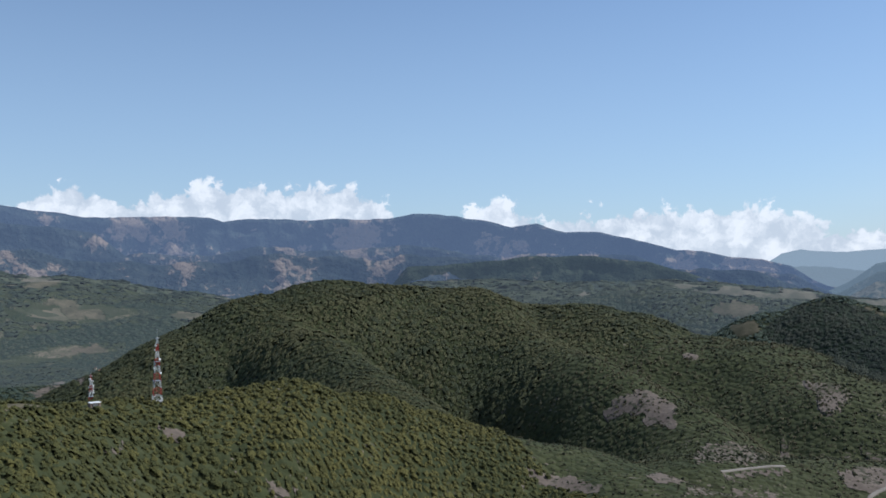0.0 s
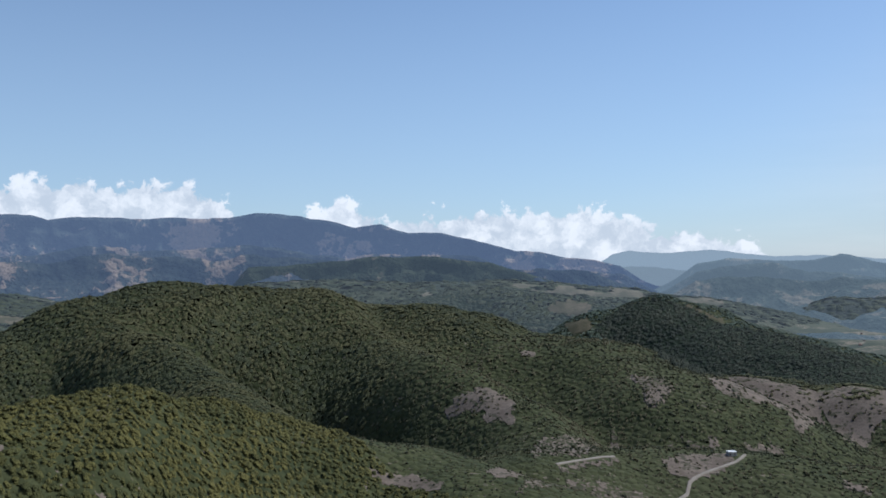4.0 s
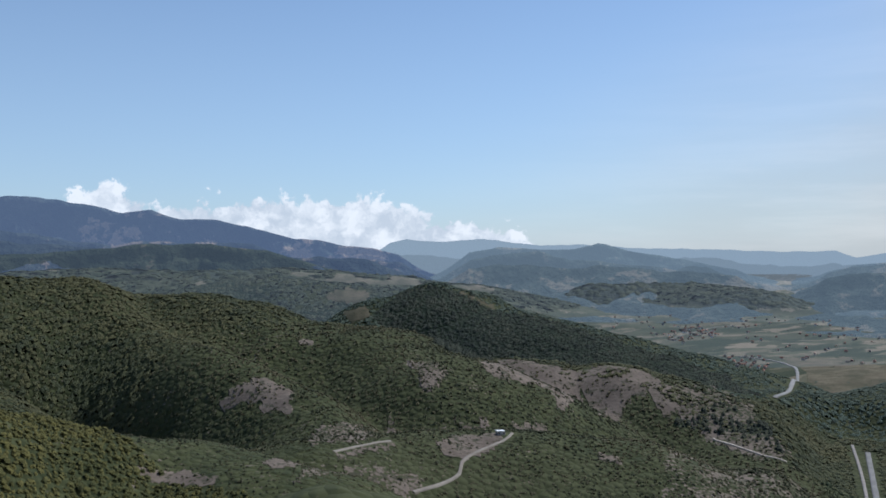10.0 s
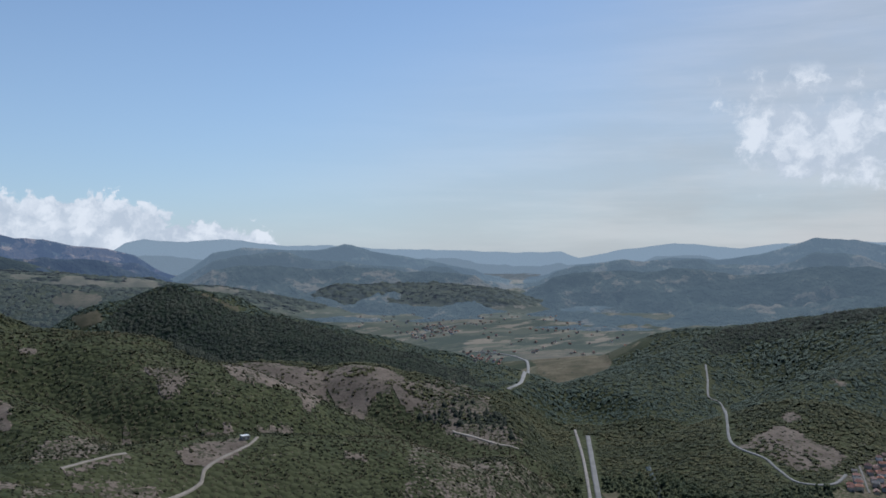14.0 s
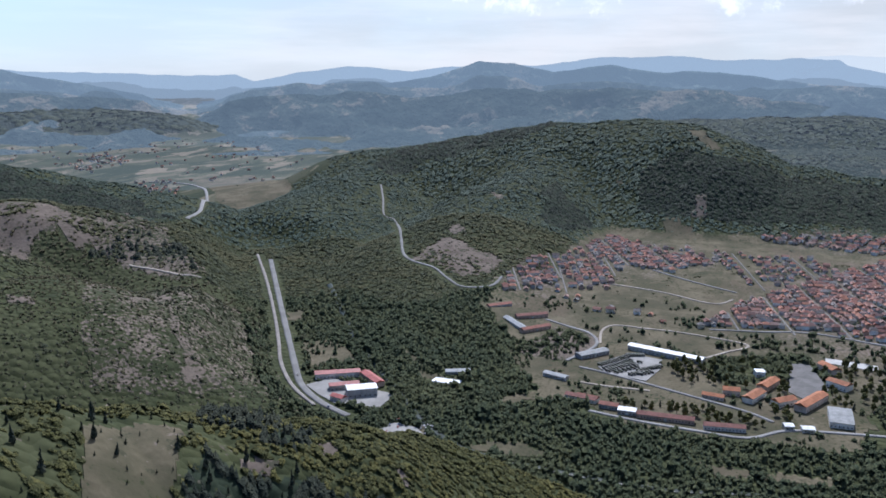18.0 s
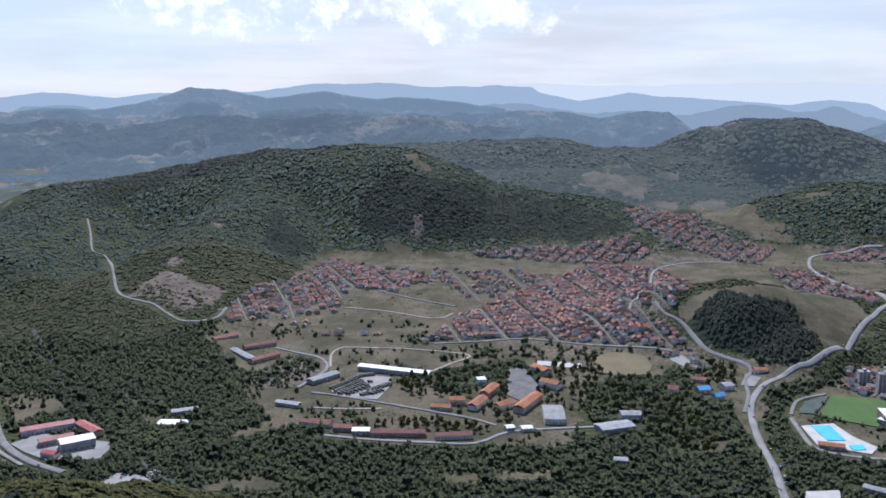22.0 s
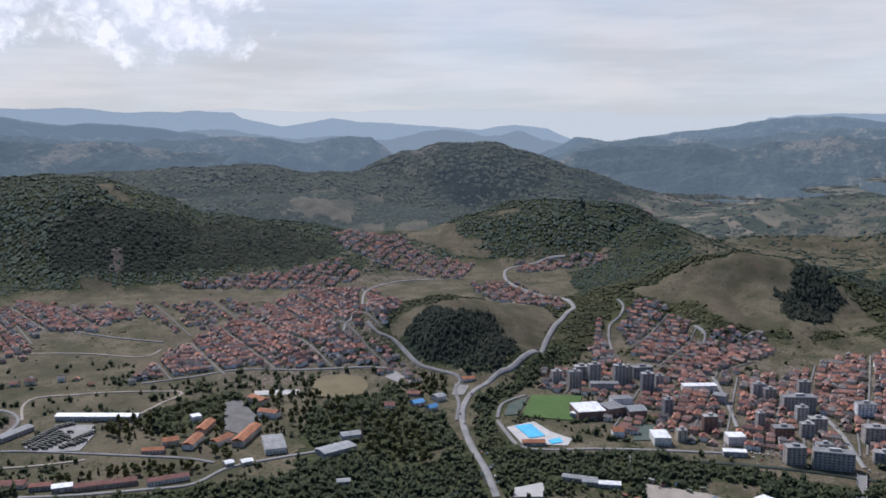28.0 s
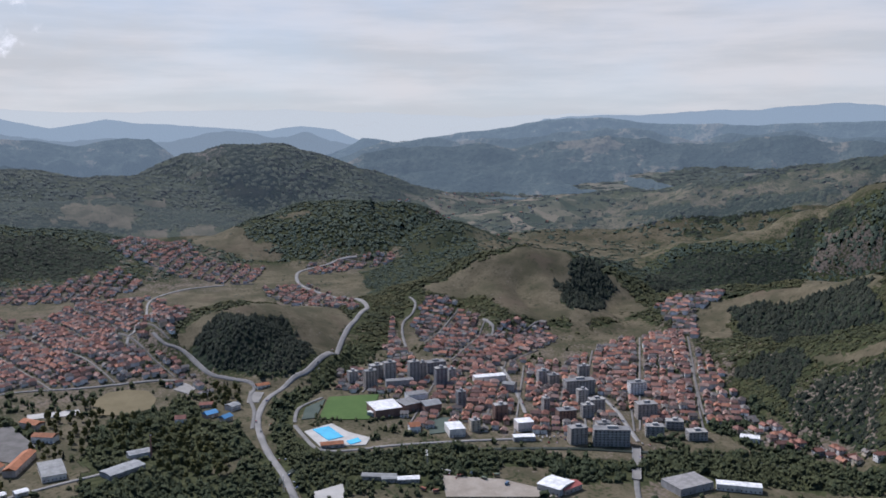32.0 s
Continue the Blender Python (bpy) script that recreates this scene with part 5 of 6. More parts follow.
def make_truck():
    ob = empty("truck", "olive green covered army truck parked in a yard", "truck", "trucks in the yard")
    bm = bmesh.new()
    box(bm, -1.2, 3.6, -1.2, 1.2, 0.9, 3.1, 0.2)
    part("load_bed", bm, TRUCK_GREEN, ob, "canvas-covered load bed")
    bm = bmesh.new()
    box(bm, -3.4, -1.3, -1.15, 1.15, 0.7, 2.5, 0.2)
    part("cab", bm, TRUCK_GREEN, ob)
    bm = bmesh.new()
    box(bm, -3.43, -3.36, -0.95, 0.95, 1.55, 2.25, 0.02)
    part("windscreen", bm, GLASS, ob)
    for x in (-2.5, 1.2, 2.6):
        for s in (-1, 1):
            shared("wheel", TRUCK_WHEEL, ob, (x, s * 1.0, 0.55))
    return ob


TRUCKS = []


def truck_row(x0, y0, x1, y1, n):
    turn = math.atan2(y1 - y0, x1 - x0) + math.pi / 2 + 0.15
    for k in range(n):
        f = k / max(1, n - 1)
        x, y = x0 + f * (x1 - x0), y0 + f * (y1 - y0)
        m = Matrix.Translation((x, y, level_at(x, y) + 0.95)) @ Matrix.Rotation(turn + random.uniform(-0.05, 0.05), 4, "Z")
        if TRUCKS:
            copy_thing(TRUCKS[0], m)
        else:
            TRUCKS.append(make_truck())
            TRUCKS[0].matrix_basis = m


CARS = []


def make_car():
    ob = empty("car", "small car on the asphalt", "car", "cars about the town")
    bm = bmesh.new()
    box(bm, -2.1, 2.1, -0.85, 0.85, 0.35, 0.9, 0.12)
    part("body", bm, CAR_PAINT, ob)
    bm = bmesh.new()
    v = box(bm, -1.2, 1.3, -0.75, 0.75, 0.88, 1.45)
    for q in v[4:]:
        q.co.x *= 0.72
        q.co.y *= 0.85
    part("cabin", bm, GLASS, ob, "glazed cabin")
    bm = bmesh.new()
    box(bm, -0.85, 0.9, -0.62, 0.62, 1.45, 1.52, 0.03)
    part("roof_panel", bm, CAR_PAINT, ob)
    for x in (-1.3, 1.3):
        for s in (-1, 1):
            shared("wheel", CAR_WHEEL, ob, (x, s * 0.78, 0.33))
    return ob


def car(x, y, lift=1.5, turn=None):
    m = Matrix.Translation((x, y, level_at(x, y) + lift)) @ Matrix.Rotation(random.uniform(0, 6.28) if turn is None else turn, 4, "Z")
    if CARS:
        return copy_thing(CARS[0], m)
    CARS.append(make_car())
    CARS[0].matrix_basis = m


def scrap_heap(x, y):
    rnd = random.Random(5)
    for k in range(26):
        car(x + rnd.uniform(-26, 26), y + rnd.uniform(-22, 22), 1.0, rnd.choice((0.3, 1.9)) + rnd.uniform(-0.2, 0.2))


# ---- broadleaf trees and pines that stand singly ----
def clump_crown(rnd, r, h, base, count, spiky):
    bm = bmesh.new()
    for k in range(count):
        f = (k + 0.5) / count
        if spiky:
            z = base + h * f
            rr = r * (1 - f) * 0.75 + 0.25
            a, q = rnd.uniform(0, 6.28), r * (1 - f) * rnd.uniform(0.1, 0.6)
            size = (rr * 0.75, rr * 0.75, rr * 0.5 + h / count)
        else:
            z = base + h * (0.15 + 0.75 * f)
            q = r * math.sqrt(max(0.0, 1 - (2 * f - 0.85) ** 2)) * rnd.uniform(0.25, 0.8)
            a = rnd.uniform(0, 6.28)
            s = r * rnd.uniform(0.34, 0.55)
            size = (s, s, s * rnd.uniform(0.7, 1.0))
        made = bmesh.ops.create_icosphere(bm, subdivisions=1, radius=1.0)["verts"]
        for v in made:
            j = 1 + rnd.uniform(-0.28, 0.28)
            v.co = Vector((v.co.x * size[0] * j + q * math.cos(a), v.co.y * size[1] * j + q * math.sin(a), v.co.z * size[2] * j + z))
    return bm


def make_tree(kind, seed):
    rnd = random.Random(seed)
    pine = kind == "pine"
    ob = empty("pine_tree" if pine else "broadleaf_tree", "dark green pine tree with a ragged pointed crown" if pine else "leafy green broadleaf tree with a rounded crown", "tree",
               "single pines" if pine else "park trees")
    h = 9.0 if pine else 10.0
    bm = bmesh.new()
    bmesh.ops.create_cone(bm, cap_ends=True, segments=7, radius1=0.34, radius2=0.10, depth=h * 0.8 + 1.5, matrix=Matrix.Translation((0, 0, h * 0.4 - 0.75)))
    for k in range(4):
        a, z = rnd.uniform(0, 6.28), h * (0.28 + 0.12 * k)
        tip = Matrix.Translation((math.cos(a) * 0.9, math.sin(a) * 0.9, z)) @ Matrix.Rotation(a, 4, "Z") @ Matrix.Rotation(1.0, 4, "Y")
        bmesh.ops.create_cone(bm, cap_ends=True, segments=5, radius1=0.13, radius2=0.05, depth=2.2, matrix=tip)
    part("trunk", bm, BARK, ob, "tapering grey-brown trunk with limbs")
    part("crown", clump_crown(rnd, 2.3 if pine else 3.6, h * 0.86 if pine else h * 0.75, 1.1 if pine else 2.4, 12 if pine else 15, pine), NEEDLES if pine else LEAVES, ob)
    return ob


MODELS = {}


def tree(kind, x, y, size, rnd):
    key = (kind, rnd.randrange(5))
    m = Matrix.Translation((x, y, level_at(x, y) - 0.2)) @ Matrix.Rotation(rnd.uniform(0, 6.28), 4, "Z") @ Matrix.Diagonal((size, size, size * rnd.uniform(0.9, 1.15), 1))
    if key in MODELS:
        ob = copy_thing(MODELS[key], m)
        ob.matrix_basis = m
    else:
        MODELS[key] = make_tree(kind, key[1] * 7 + len(kind))
        MODELS[key].matrix_basis = m


def grove(cx, cy, across, along):
    """Park trees strewn in an oval."""
    rnd = random.Random(int(cx + cy))
    b = math.atan2(cx, cy)
    for k in range(44):
        r, a = math.sqrt(rnd.random()), rnd.uniform(0, 6.28)
        u, v = r * across * math.cos(a), r * along * math.sin(a)
        x, y = cx + u * math.cos(b) + v * math.sin(b), cy - u * math.sin(b) + v * math.cos(b)
        if is_free(x, y):
            take(x, y, 1)
            tree("pine" if rnd.random() < 0.15 else "broadleaf", x, y, rnd.uniform(0.75, 1.25), rnd)


def meadow_pines(cx, cy, across, along, n):
    rnd = random.Random(9)
    b = math.atan2(cx, cy)
    for k in range(n):
        u, v = rnd.uniform(-1, 1) * across, rnd.uniform(-1, 1) * along
        x, y = cx + u * math.cos(b) + v * math.sin(b), cy - u * math.sin(b) + v * math.cos(b)
        if is_free(x, y):
            take(x, y, 1)
            tree("pine", x, y, rnd.choice((0.2, 0.25, 0.3, 0.4, 0.55, 0.75, 0.9, 1.0)), rnd)


def strut(bm, a, b, r):
    a, b = Vector(a), Vector(b)
    d = b - a
    bmesh.ops.create_cone(bm, cap_ends=True, segments=5, radius1=r, radius2=r, depth=d.length, matrix=Matrix.Translation((a + b) / 2) @ d.to_track_quat("Z", "Y").to_matrix().to_4x4())


def lattice_mast(x, y, tall, wide, sections, label):
    """A tapering four-legged lattice mast, painted in red and white bands, with drums and a spire."""
    z = level_at(x, y)
    ob = empty("radio_mast", label, "mast", "radio masts", Matrix.Translation((x, y, z)) @ Matrix.Rotation(0.5, 4, "Z"))
    w_at = lambda f: wide * (1 - f) ** 1.2 * 0.42 + 0.42
    for k in range(sections):
        f0, f1 = k / sections, (k + 1) / sections
        bm = bmesh.new()
        a = [Vector((sx * w_at(f0), sy * w_at(f0), f0 * tall)) for sx, sy in ((-1, -1), (1, -1), (1, 1), (-1, 1))]
        b = [Vector((sx * w_at(f1), sy * w_at(f1), f1 * tall)) for sx, sy in ((-1, -1), (1, -1), (1, 1), (-1, 1))]
        for i in range(4):
            j = (i + 1) % 4
            strut(bm, a[i], b[i], 0.15)
            strut(bm, a[i], b[j], 0.085)
            strut(bm, a[j], b[i], 0.085)
            strut(bm, b[i], b[j], 0.12)
        part("mast_section", bm, RED_PAINT if k % 2 else WHITE_PAINT, ob, "red lattice section" if k % 2 else "white lattice section")
    rnd = random.Random(int(tall))
    for k in range(7):
        f, a = 0.45 + 0.07 * k, rnd.uniform(0, 6.28)
        bm = bmesh.new()
        q = w_at(f) + 0.9
        bmesh.ops.create_cone(bm, cap_ends=True, segments=12, radius1=0.9, radius2=0.8, depth=0.7, matrix=Matrix.Translation((q * math.cos(a), q * math.sin(a), f * tall)) @ Matrix.Rotation(a, 4, "Z") @ Matrix.Rotation(math.pi / 2, 4, "Y"))
        part("antenna_drum", bm, WHITE_PAINT, ob, "white drum antenna")
    for f in (0.33, 0.62, 0.97):
        bm = bmesh.new()
        q = w_at(f) + 0.7
        box(bm, -q, q, -q, q, f * tall, f * tall + 0.25, 0.04)
        part("platform", bm, STEEL, ob, "steel grating platform")
    bm = bmesh.new()
    strut(bm, (0, 0, tall), (0, 0, tall * 1.12), 0.14)
    part("spire", bm, STEEL, ob, "thin steel spire")
    bm = bmesh.new()
    box(bm, -wide * 0.55, wide * 0.55, -wide * 0.55, wide * 0.55, -2, 1.2, 0.1)
    part("plinth", bm, CONCRETE, ob, "grey concrete mast base")


def power_pylon(x, y, tall):
    """A slim steel lattice pole with three pairs of arms."""
    ob = empty("power_pylon", "slim grey steel lattice power pylon", "pylon", "pylons", Matrix.Translation((x, y, level_at(x, y))))
    bm = bmesh.new()
    for k in range(8):
        a, b = 1.1 * (1 - k / 9.0), 1.1 * (1 - (k + 1) / 9.0)
        z0, z1 = tall * k / 8, tall * (k + 1) / 8
        for sx, sy in ((-1, -1), (1, -1), (1, 1), (-1, 1)):
            strut(bm, (sx * a, sy * a, z0), (sx * b, sy * b, z1), 0.11)
            strut(bm, (sx * a, sy * a, z0), (-sy * b, sx * b, z1), 0.07)
    part("lattice", bm, STEEL, ob)
    for f in (0.72, 0.84, 0.96):
        bm = bmesh.new()
        strut(bm, (-3.2, 0, f * tall), (3.2, 0, f * tall), 0.13)
        strut(bm, (-3.2, 0, f * tall), (0, 0, f * tall + 1.2), 0.08)
        strut(bm, (3.2, 0, f * tall), (0, 0, f * tall + 1.2), 0.08)
        part("cross_arm", bm, STEEL, ob)


def smoke_stack(x, y, tall):
    ob = empty("smoke_stack", "thin tall brick boiler chimney", "chimney", "", Matrix.Translation((x, y, level_at(x, y))))
    bm = bmesh.new()
    bmesh.ops.create_cone(bm, cap_ends=True, segments=12, radius1=1.1, radius2=0.7, depth=tall, matrix=Matrix.Translation((0, 0, tall / 2)))
    part("shaft", bm, CHIMNEY, ob)
    bm = bmesh.new()
    bmesh.ops.create_cone(bm, cap_ends=True, segments=12, radius1=0.95, radius2=0.95, depth=0.8, matrix=Matrix.Translation((0, 0, tall)))
    part("cap", bm, CONCRETE, ob)


slab("football_pitch", [(1063, -282), (1048, -345), (960, -303), (983, -247)], TURF, 1, "mown green football pitch", "pitch")
slab("pool_deck", [(949, -222), (963, -258), (927, -268), (900, -285), (881, -274), (894, -227)], WHITE_PAVING, 0.9, "pale paved deck round the swimming pool", "pavement")
slab("swimming_pool", [(950, -232), (954, -252), (913, -258), (909, -239)], POOL_WATER, 1.6, "blue outdoor swimming pool", "pool")
slab("paddling_pool", [(899, -257), (904, -272), (891, -272), (887, -258)], POOL_WATER, 1.6, "small pale blue paddling pool", "pool")
slab("sports_court", [(1032, -244), (1057, -276), (990, -246), (991, -229)], COURT, 1, "dark green hard sports court", "court")
slab("vehicle_yard", [(972, 310), (1041, 294), (1034, 249), (1000, 242), (950, 246), (955, 294)], PAVING, 0.9, "grey concrete yard full of parked trucks", "yard")
slab("parade_ground", [(1094, 109), (1105, 89), (1019, 59), (970, 76), (992, 98)], STREET, 0.9, "worn asphalt drill yard", "yard")
slab("hard_court", [(1138, 73), (1136, 15), (1114, 13), (1119, 72)], WHITE_PAVING, 0.9, "pale concrete sports court", "court")
slab("sports_ground", [(1109, 1), (1165, -3), (1195, -20), (1199, -48), (1181, -70), (1142, -77), (1105, -69), (1089, -36)], DRY_TURF, 0.9, "dry yellow oval sports ground", "pitch")
slab("gravel_lot", [(780, -187), (789, -221), (756, -215), (761, -185)], WHITE_PAVING, 0.9, "pale bare gravel lot", "yard")
slab("works_yard", [(771, -317), (737, -369), (690, -402), (680, -397), (721, -302)], GRAVEL, 0.9, "grey works yard beside the river", "yard")
slab("small_pitch", [(935, -368), (928, -393), (882, -377), (884, -350)], COURT, 0.9, "fenced grey ball court", "court")
slab("factory_yard", [(754, 579), (787, 568), (778, 507), (776, 475), (735, 470), (723, 517), (737, 550)], PAVING, 0.9, "concrete factory yard", "yard")
slab("scrap_yard", [(680, 440), (708, 436), (708, 409), (688, 383), (676, 406)], PAVING, 0.9, "scrap yard floor", "yard")
slab("car_park", [(1176, -101), (1201, -119), (1171, -130), (1146, -118)], PAVING, 0.9, "small car park", "yard")
slab("forecourt", [(1080, -180), (1128, -192), (1115, -209), (1077, -195)], PAVING, 0.9, "forecourt beside the road fork", "yard")
long_building(1056, 299, 1040, 203, 13, 6, 1.5, CONCRETE, WHITE_ROOF, "storage_shed", "very long storage shed with a white sheet roof", 18)
long_building(989, 337, 1027, 314, 13, 5, 1.6, CONCRETE, GREY_ROOF, "storage_shed", "long shed with a grey roof beside the truck yard", 8)
long_building(839, 225, 848, 169, 10, 4.5, 2.2, PLASTER, OLD_TILE, "barrack", "long low barrack with a weathered red roof", 18)
long_building(841, 158, 852, 120, 10, 4.5, 2.2, PLASTER, OLD_TILE, "barrack", "long low barrack with a weathered red roof", 12)
long_building(858, 297, 857, 274, 10, 4.5, 2.2, PLASTER, OLD_TILE, "barrack", "long low barrack with a weathered red roof", 7)
long_building(847, 268, 848, 248, 10, 4.5, 2, CONCRETE, OLD_TILE, "barrack", "long low barrack with a weathered red roof", 6)
long_building(839, 245, 842, 227, 11, 5, 1.6, PLASTER, WHITE_ROOF, "storage_shed", "low shed with a white sheet roof", 5)
long_building(878, 87, 882, 79, 9, 4, 1.2, PLASTER, WHITE_ROOF, "storage_shed", "small shed with a white roof", 2)
long_building(879, 71, 883, 60, 9, 4, 1.2, PLASTER, WHITE_ROOF, "storage_shed", "small shed with a white roof", 2)
long_building(934, 74, 985, 57, 13, 7, 2.6, PLASTER, ORANGE_TILE, "barrack", "two-storey block with a bright orange tiled roof", 8)
long_building(1034, 64, 1022, 42, 13, 7, 2.6, PLASTER, ORANGE_TILE, "barrack", "two-storey block with a bright orange tiled roof", 6)
long_building(1094, 79, 1073, 61, 13, 7, 2.6, PLASTER, ORANGE_TILE, "barrack", "two-storey block with an orange tiled roof", 5)
long_building(937, 101, 957, 85, 12, 6, 2.6, PLASTER, ORANGE_TILE, "barrack", "barrack with a bright orange tiled roof", 5)
long_building(934, 127, 966, 118, 12, 6, 2.6, PLASTER, ORANGE_TILE, "barrack", "barrack with a bright orange tiled roof", 4)
long_building(980, 119, 1013, 110, 12, 6, 2.6, PLASTER, ORANGE_TILE, "barrack", "barrack with an orange tiled roof", 4)
long_building(948, 160, 952, 143, 12, 6, 2.6, PLASTER, ORANGE_TILE, "barrack", "barrack with an orange tiled roof", 5)
long_building(929, 179, 929, 156, 9, 4, 2, PLASTER, ORANGE_TILE, "barrack", "low barrack with an orange tiled roof", 6)
long_building(1026, 138, 1030, 128, 12, 6, 0, PLASTER, WHITE_ROOF, "office", "small pale flat-roofed office", 3)
long_building(907, 49, 910, 27, 44, 6, 1.8, PLASTER, GREY_ROOF, "sports_hall", "broad hall with a grey sheet roof", 6)
long_building(887, -13, 906, -47, 20, 5, 1.2, CONCRETE, GREY_ROOF, "depot", "low depot with a pale grey roof", 5)
long_building(934, -33, 938, -55, 14, 6, 1.8, CONCRETE, GREY_ROOF, "depot", "depot with a dark roof and a chimney", 4)
long_building(815, -23, 815, -36, 8, 3.5, 1, CONCRETE, GREY_ROOF, "shed", "small shed in the trees", 2)
long_building(1037, -89, 1035, -101, 12, 5, 3, PLASTER, OLD_TILE, "villa", "villa with a dull red hipped roof", 3)
long_building(1084, -123, 1081, -140, 10, 4, 2, PLASTER, OLD_TILE, "restaurant", "low building with a red tiled roof", 4)
long_building(1038, -126, 1044, -140, 12, 5, 3, PLASTER, BLUE_SHEET, "pavilion", "pavilion with a bright blue sheet roof", 2)
long_building(1017, -143, 1024, -154, 10, 5, 3, PLASTER, BLUE_SHEET, "pavilion", "pavilion with a bright blue sheet roof", 2)
long_building(1055, -158, 1062, -170, 14, 6, 1.5, PLASTER, GREY_ROOF, "office", "pale building with a grey roof", 3)
long_building(1132, -204, 1135, -221, 10, 5, 2.2, PLASTER, ORANGE_TILE, "restaurant", "roadside house with an orange roof", 3)
long_building(1137, 532, 1168, 509, 10, 4, 2, CONCRETE, OLD_TILE, "barrack", "old low building with a grey-red roof", 5)
long_building(1107, 496, 1066, 450, 10, 4, 2, CONCRETE, GREY_ROOF, "barrack", "old low building with a grey roof", 5)
long_building(1057, 443, 1096, 419, 10, 5, 2.2, PLASTER, OLD_TILE, "barrack", "old building with a red tiled roof", 7)
long_building(1116, 478, 1149, 444, 10, 5, 2.2, PLASTER, OLD_TILE, "barrack", "old building with a red tiled roof", 7)
long_building(828, 459, 832, 427, 14, 0.8, 0, CONCRETE, WHITE_ROOF, "loading_slab", "raised pale concrete loading slab", 0)
long_building(856, 455, 872, 431, 10, 4, 1.2, CONCRETE, GREY_ROOF, "shed", "low shed among the trees", 4)
long_building(912, 357, 907, 328, 9, 4, 1.2, CONCRETE, GREY_ROOF, "shed", "long dark shed beside the trees", 4)
long_building(858, 310, 855, 275, 9, 4, 2, PLASTER, OLD_TILE, "barrack", "long low barrack with a weathered red roof", 8)
long_building(774, 581, 807, 541, 13, 6, 2, PLASTER, RED_SHEET, "factory_hall", "factory wing with a red sheet roof", 12)
long_building(807, 541, 785, 506, 11, 6, 2, PLASTER, RED_SHEET, "factory_hall", "factory wing with a red sheet roof", 5)
long_building(751, 544, 774, 520, 11, 6, 2, PLASTER, RED_SHEET, "factory_hall", "factory wing with a red sheet roof", 7)
long_building(743, 515, 765, 491, 17, 9, 1.6, CONCRETE, WHITE_ROOF, "factory_hall", "tall factory hall with a white sheet roof", 6)
long_building(730, 529, 728, 513, 9, 5, 2, PLASTER, RED_SHEET, "gatehouse", "gatehouse with a red roof", 2)
long_building(959, -311, 959, -345, 36, 10, 0, BROWN_BRICK, WHITE_ROOF, "sports_hall", "sports hall with a flat pale roof", 5)
long_building(974, -305, 964, -314, 12, 5, 0, CONCRETE, WHITE_ROOF, "grandstand", "low stand beside the pitch", 0)
long_building(966, -351, 971, -374, 26, 9, 0, BROWN_BRICK, FLAT_ROOF, "school", "dark flat-roofed school wing", 6)
long_building(958, -374, 959, -396, 22, 8, 3, BROWN_BRICK, GREY_ROOF, "school", "school hall with a dark gabled roof", 5)
long_building(1002, -369, 1002, -395, 16, 9, 0, PLASTER, FLAT_ROOF, "school", "pale plastered flat-roofed school wing", 7)
long_building(898, -332, 896, -344, 14, 7, 3, PLASTER, ORANGE_TILE, "villa", "house with a red tiled roof beside the school", 3)
long_building(889, -226, 885, -250, 10, 4, 2, PLASTER, ORANGE_TILE, "bath_house", "bath house with a red tiled roof beside the pool", 5)
long_building(1074, -364, 1068, -401, 12, 8, 0, CONCRETE, FLAT_ROOF, "shopping_block", "long low flat-roofed shopping block", 9)
long_building(1043, -480, 1038, -524, 14, 8, 0, PLASTER, WHITE_ROOF, "market_hall", "long building with a white flat roof", 9)
long_building(999, -498, 988, -510, 14, 10, 2, PLASTER, GREY_ROOF, "shopping_block", "pale corner building with a grey roof", 4)
long_building(853, -446, 850, -465, 16, 10, 0, PLASTER, WHITE_ROOF, "office", "white flat-roofed office block", 6)
long_building(826, -427, 819, -450, 10, 5, 0, CONCRETE, WHITE_ROOF, "shop", "low shop building with a white roof", 5)
long_building(866, -367, 863, -385, 26, 9, 0, PLASTER, WHITE_ROOF, "office", "flat-roofed building with a pale roof", 5)
long_building(777, -257, 772, -272, 8, 4, 1, CONCRETE, GREY_ROOF, "workshop", "workshop with a dark roof", 4)
long_building(769, -271, 763, -291, 9, 4, 1, CONCRETE, WHITE_ROOF, "workshop", "workshop with a long white roof", 5)
long_building(702, -388, 680, -400, 26, 7, 1.2, CONCRETE, WHITE_ROOF, "workshop", "riverside workshop with a white roof", 5)
long_building(636, -504, 638, -544, 28, 7, 0, CONCRETE, FLAT_ROOF, "fuel_depot", "flat-roofed hall with an orange fascia", 5)
long_building(635, -545, 610, -578, 11, 6, 0, PLASTER, WHITE_ROOF, "warehouse", "long warehouse with a white flat roof", 10)
long_building(681, -406, 688, -429, 14, 5, 1.8, PLASTER, RED_SHEET, "workshop", "workshop with a dull red roof", 4)
long_building(792, -241, 776, -271, 9, 4, 1, CONCRETE, GREY_ROOF, "workshop", "long workshop with a grey roof", 6)
long_building(729, -655, 715, -670, 12, 5, 0, PLASTER, WHITE_ROOF, "shop", "riverside shop with a white flat roof", 4)
long_building(465, 869, 474, 868, 7, 4, 0, PLASTER, WHITE_ROOF, "hut", "small pale hut at the end of a dirt track", 2)
apartment_block(1117, -330, 13.5, 9, 5, -1.51, BLOCK_WALL)
apartment_block(1082, -344, 16.8, 10.1, 8, -1.53, BLOCK_WALL)
apartment_block(1125, -367, 19.7, 11.8, 6, -1.54, BLOCK_WALL)
apartment_block(1111, -381, 16.6, 10, 8, -1.55, BLOCK_WALL)
apartment_block(1091, -409, 15, 9, 9, -1.58, BLOCK_WALL)
apartment_block(1092, -422, 10.5, 9, 8, -1.59, BLOCK_WALL)
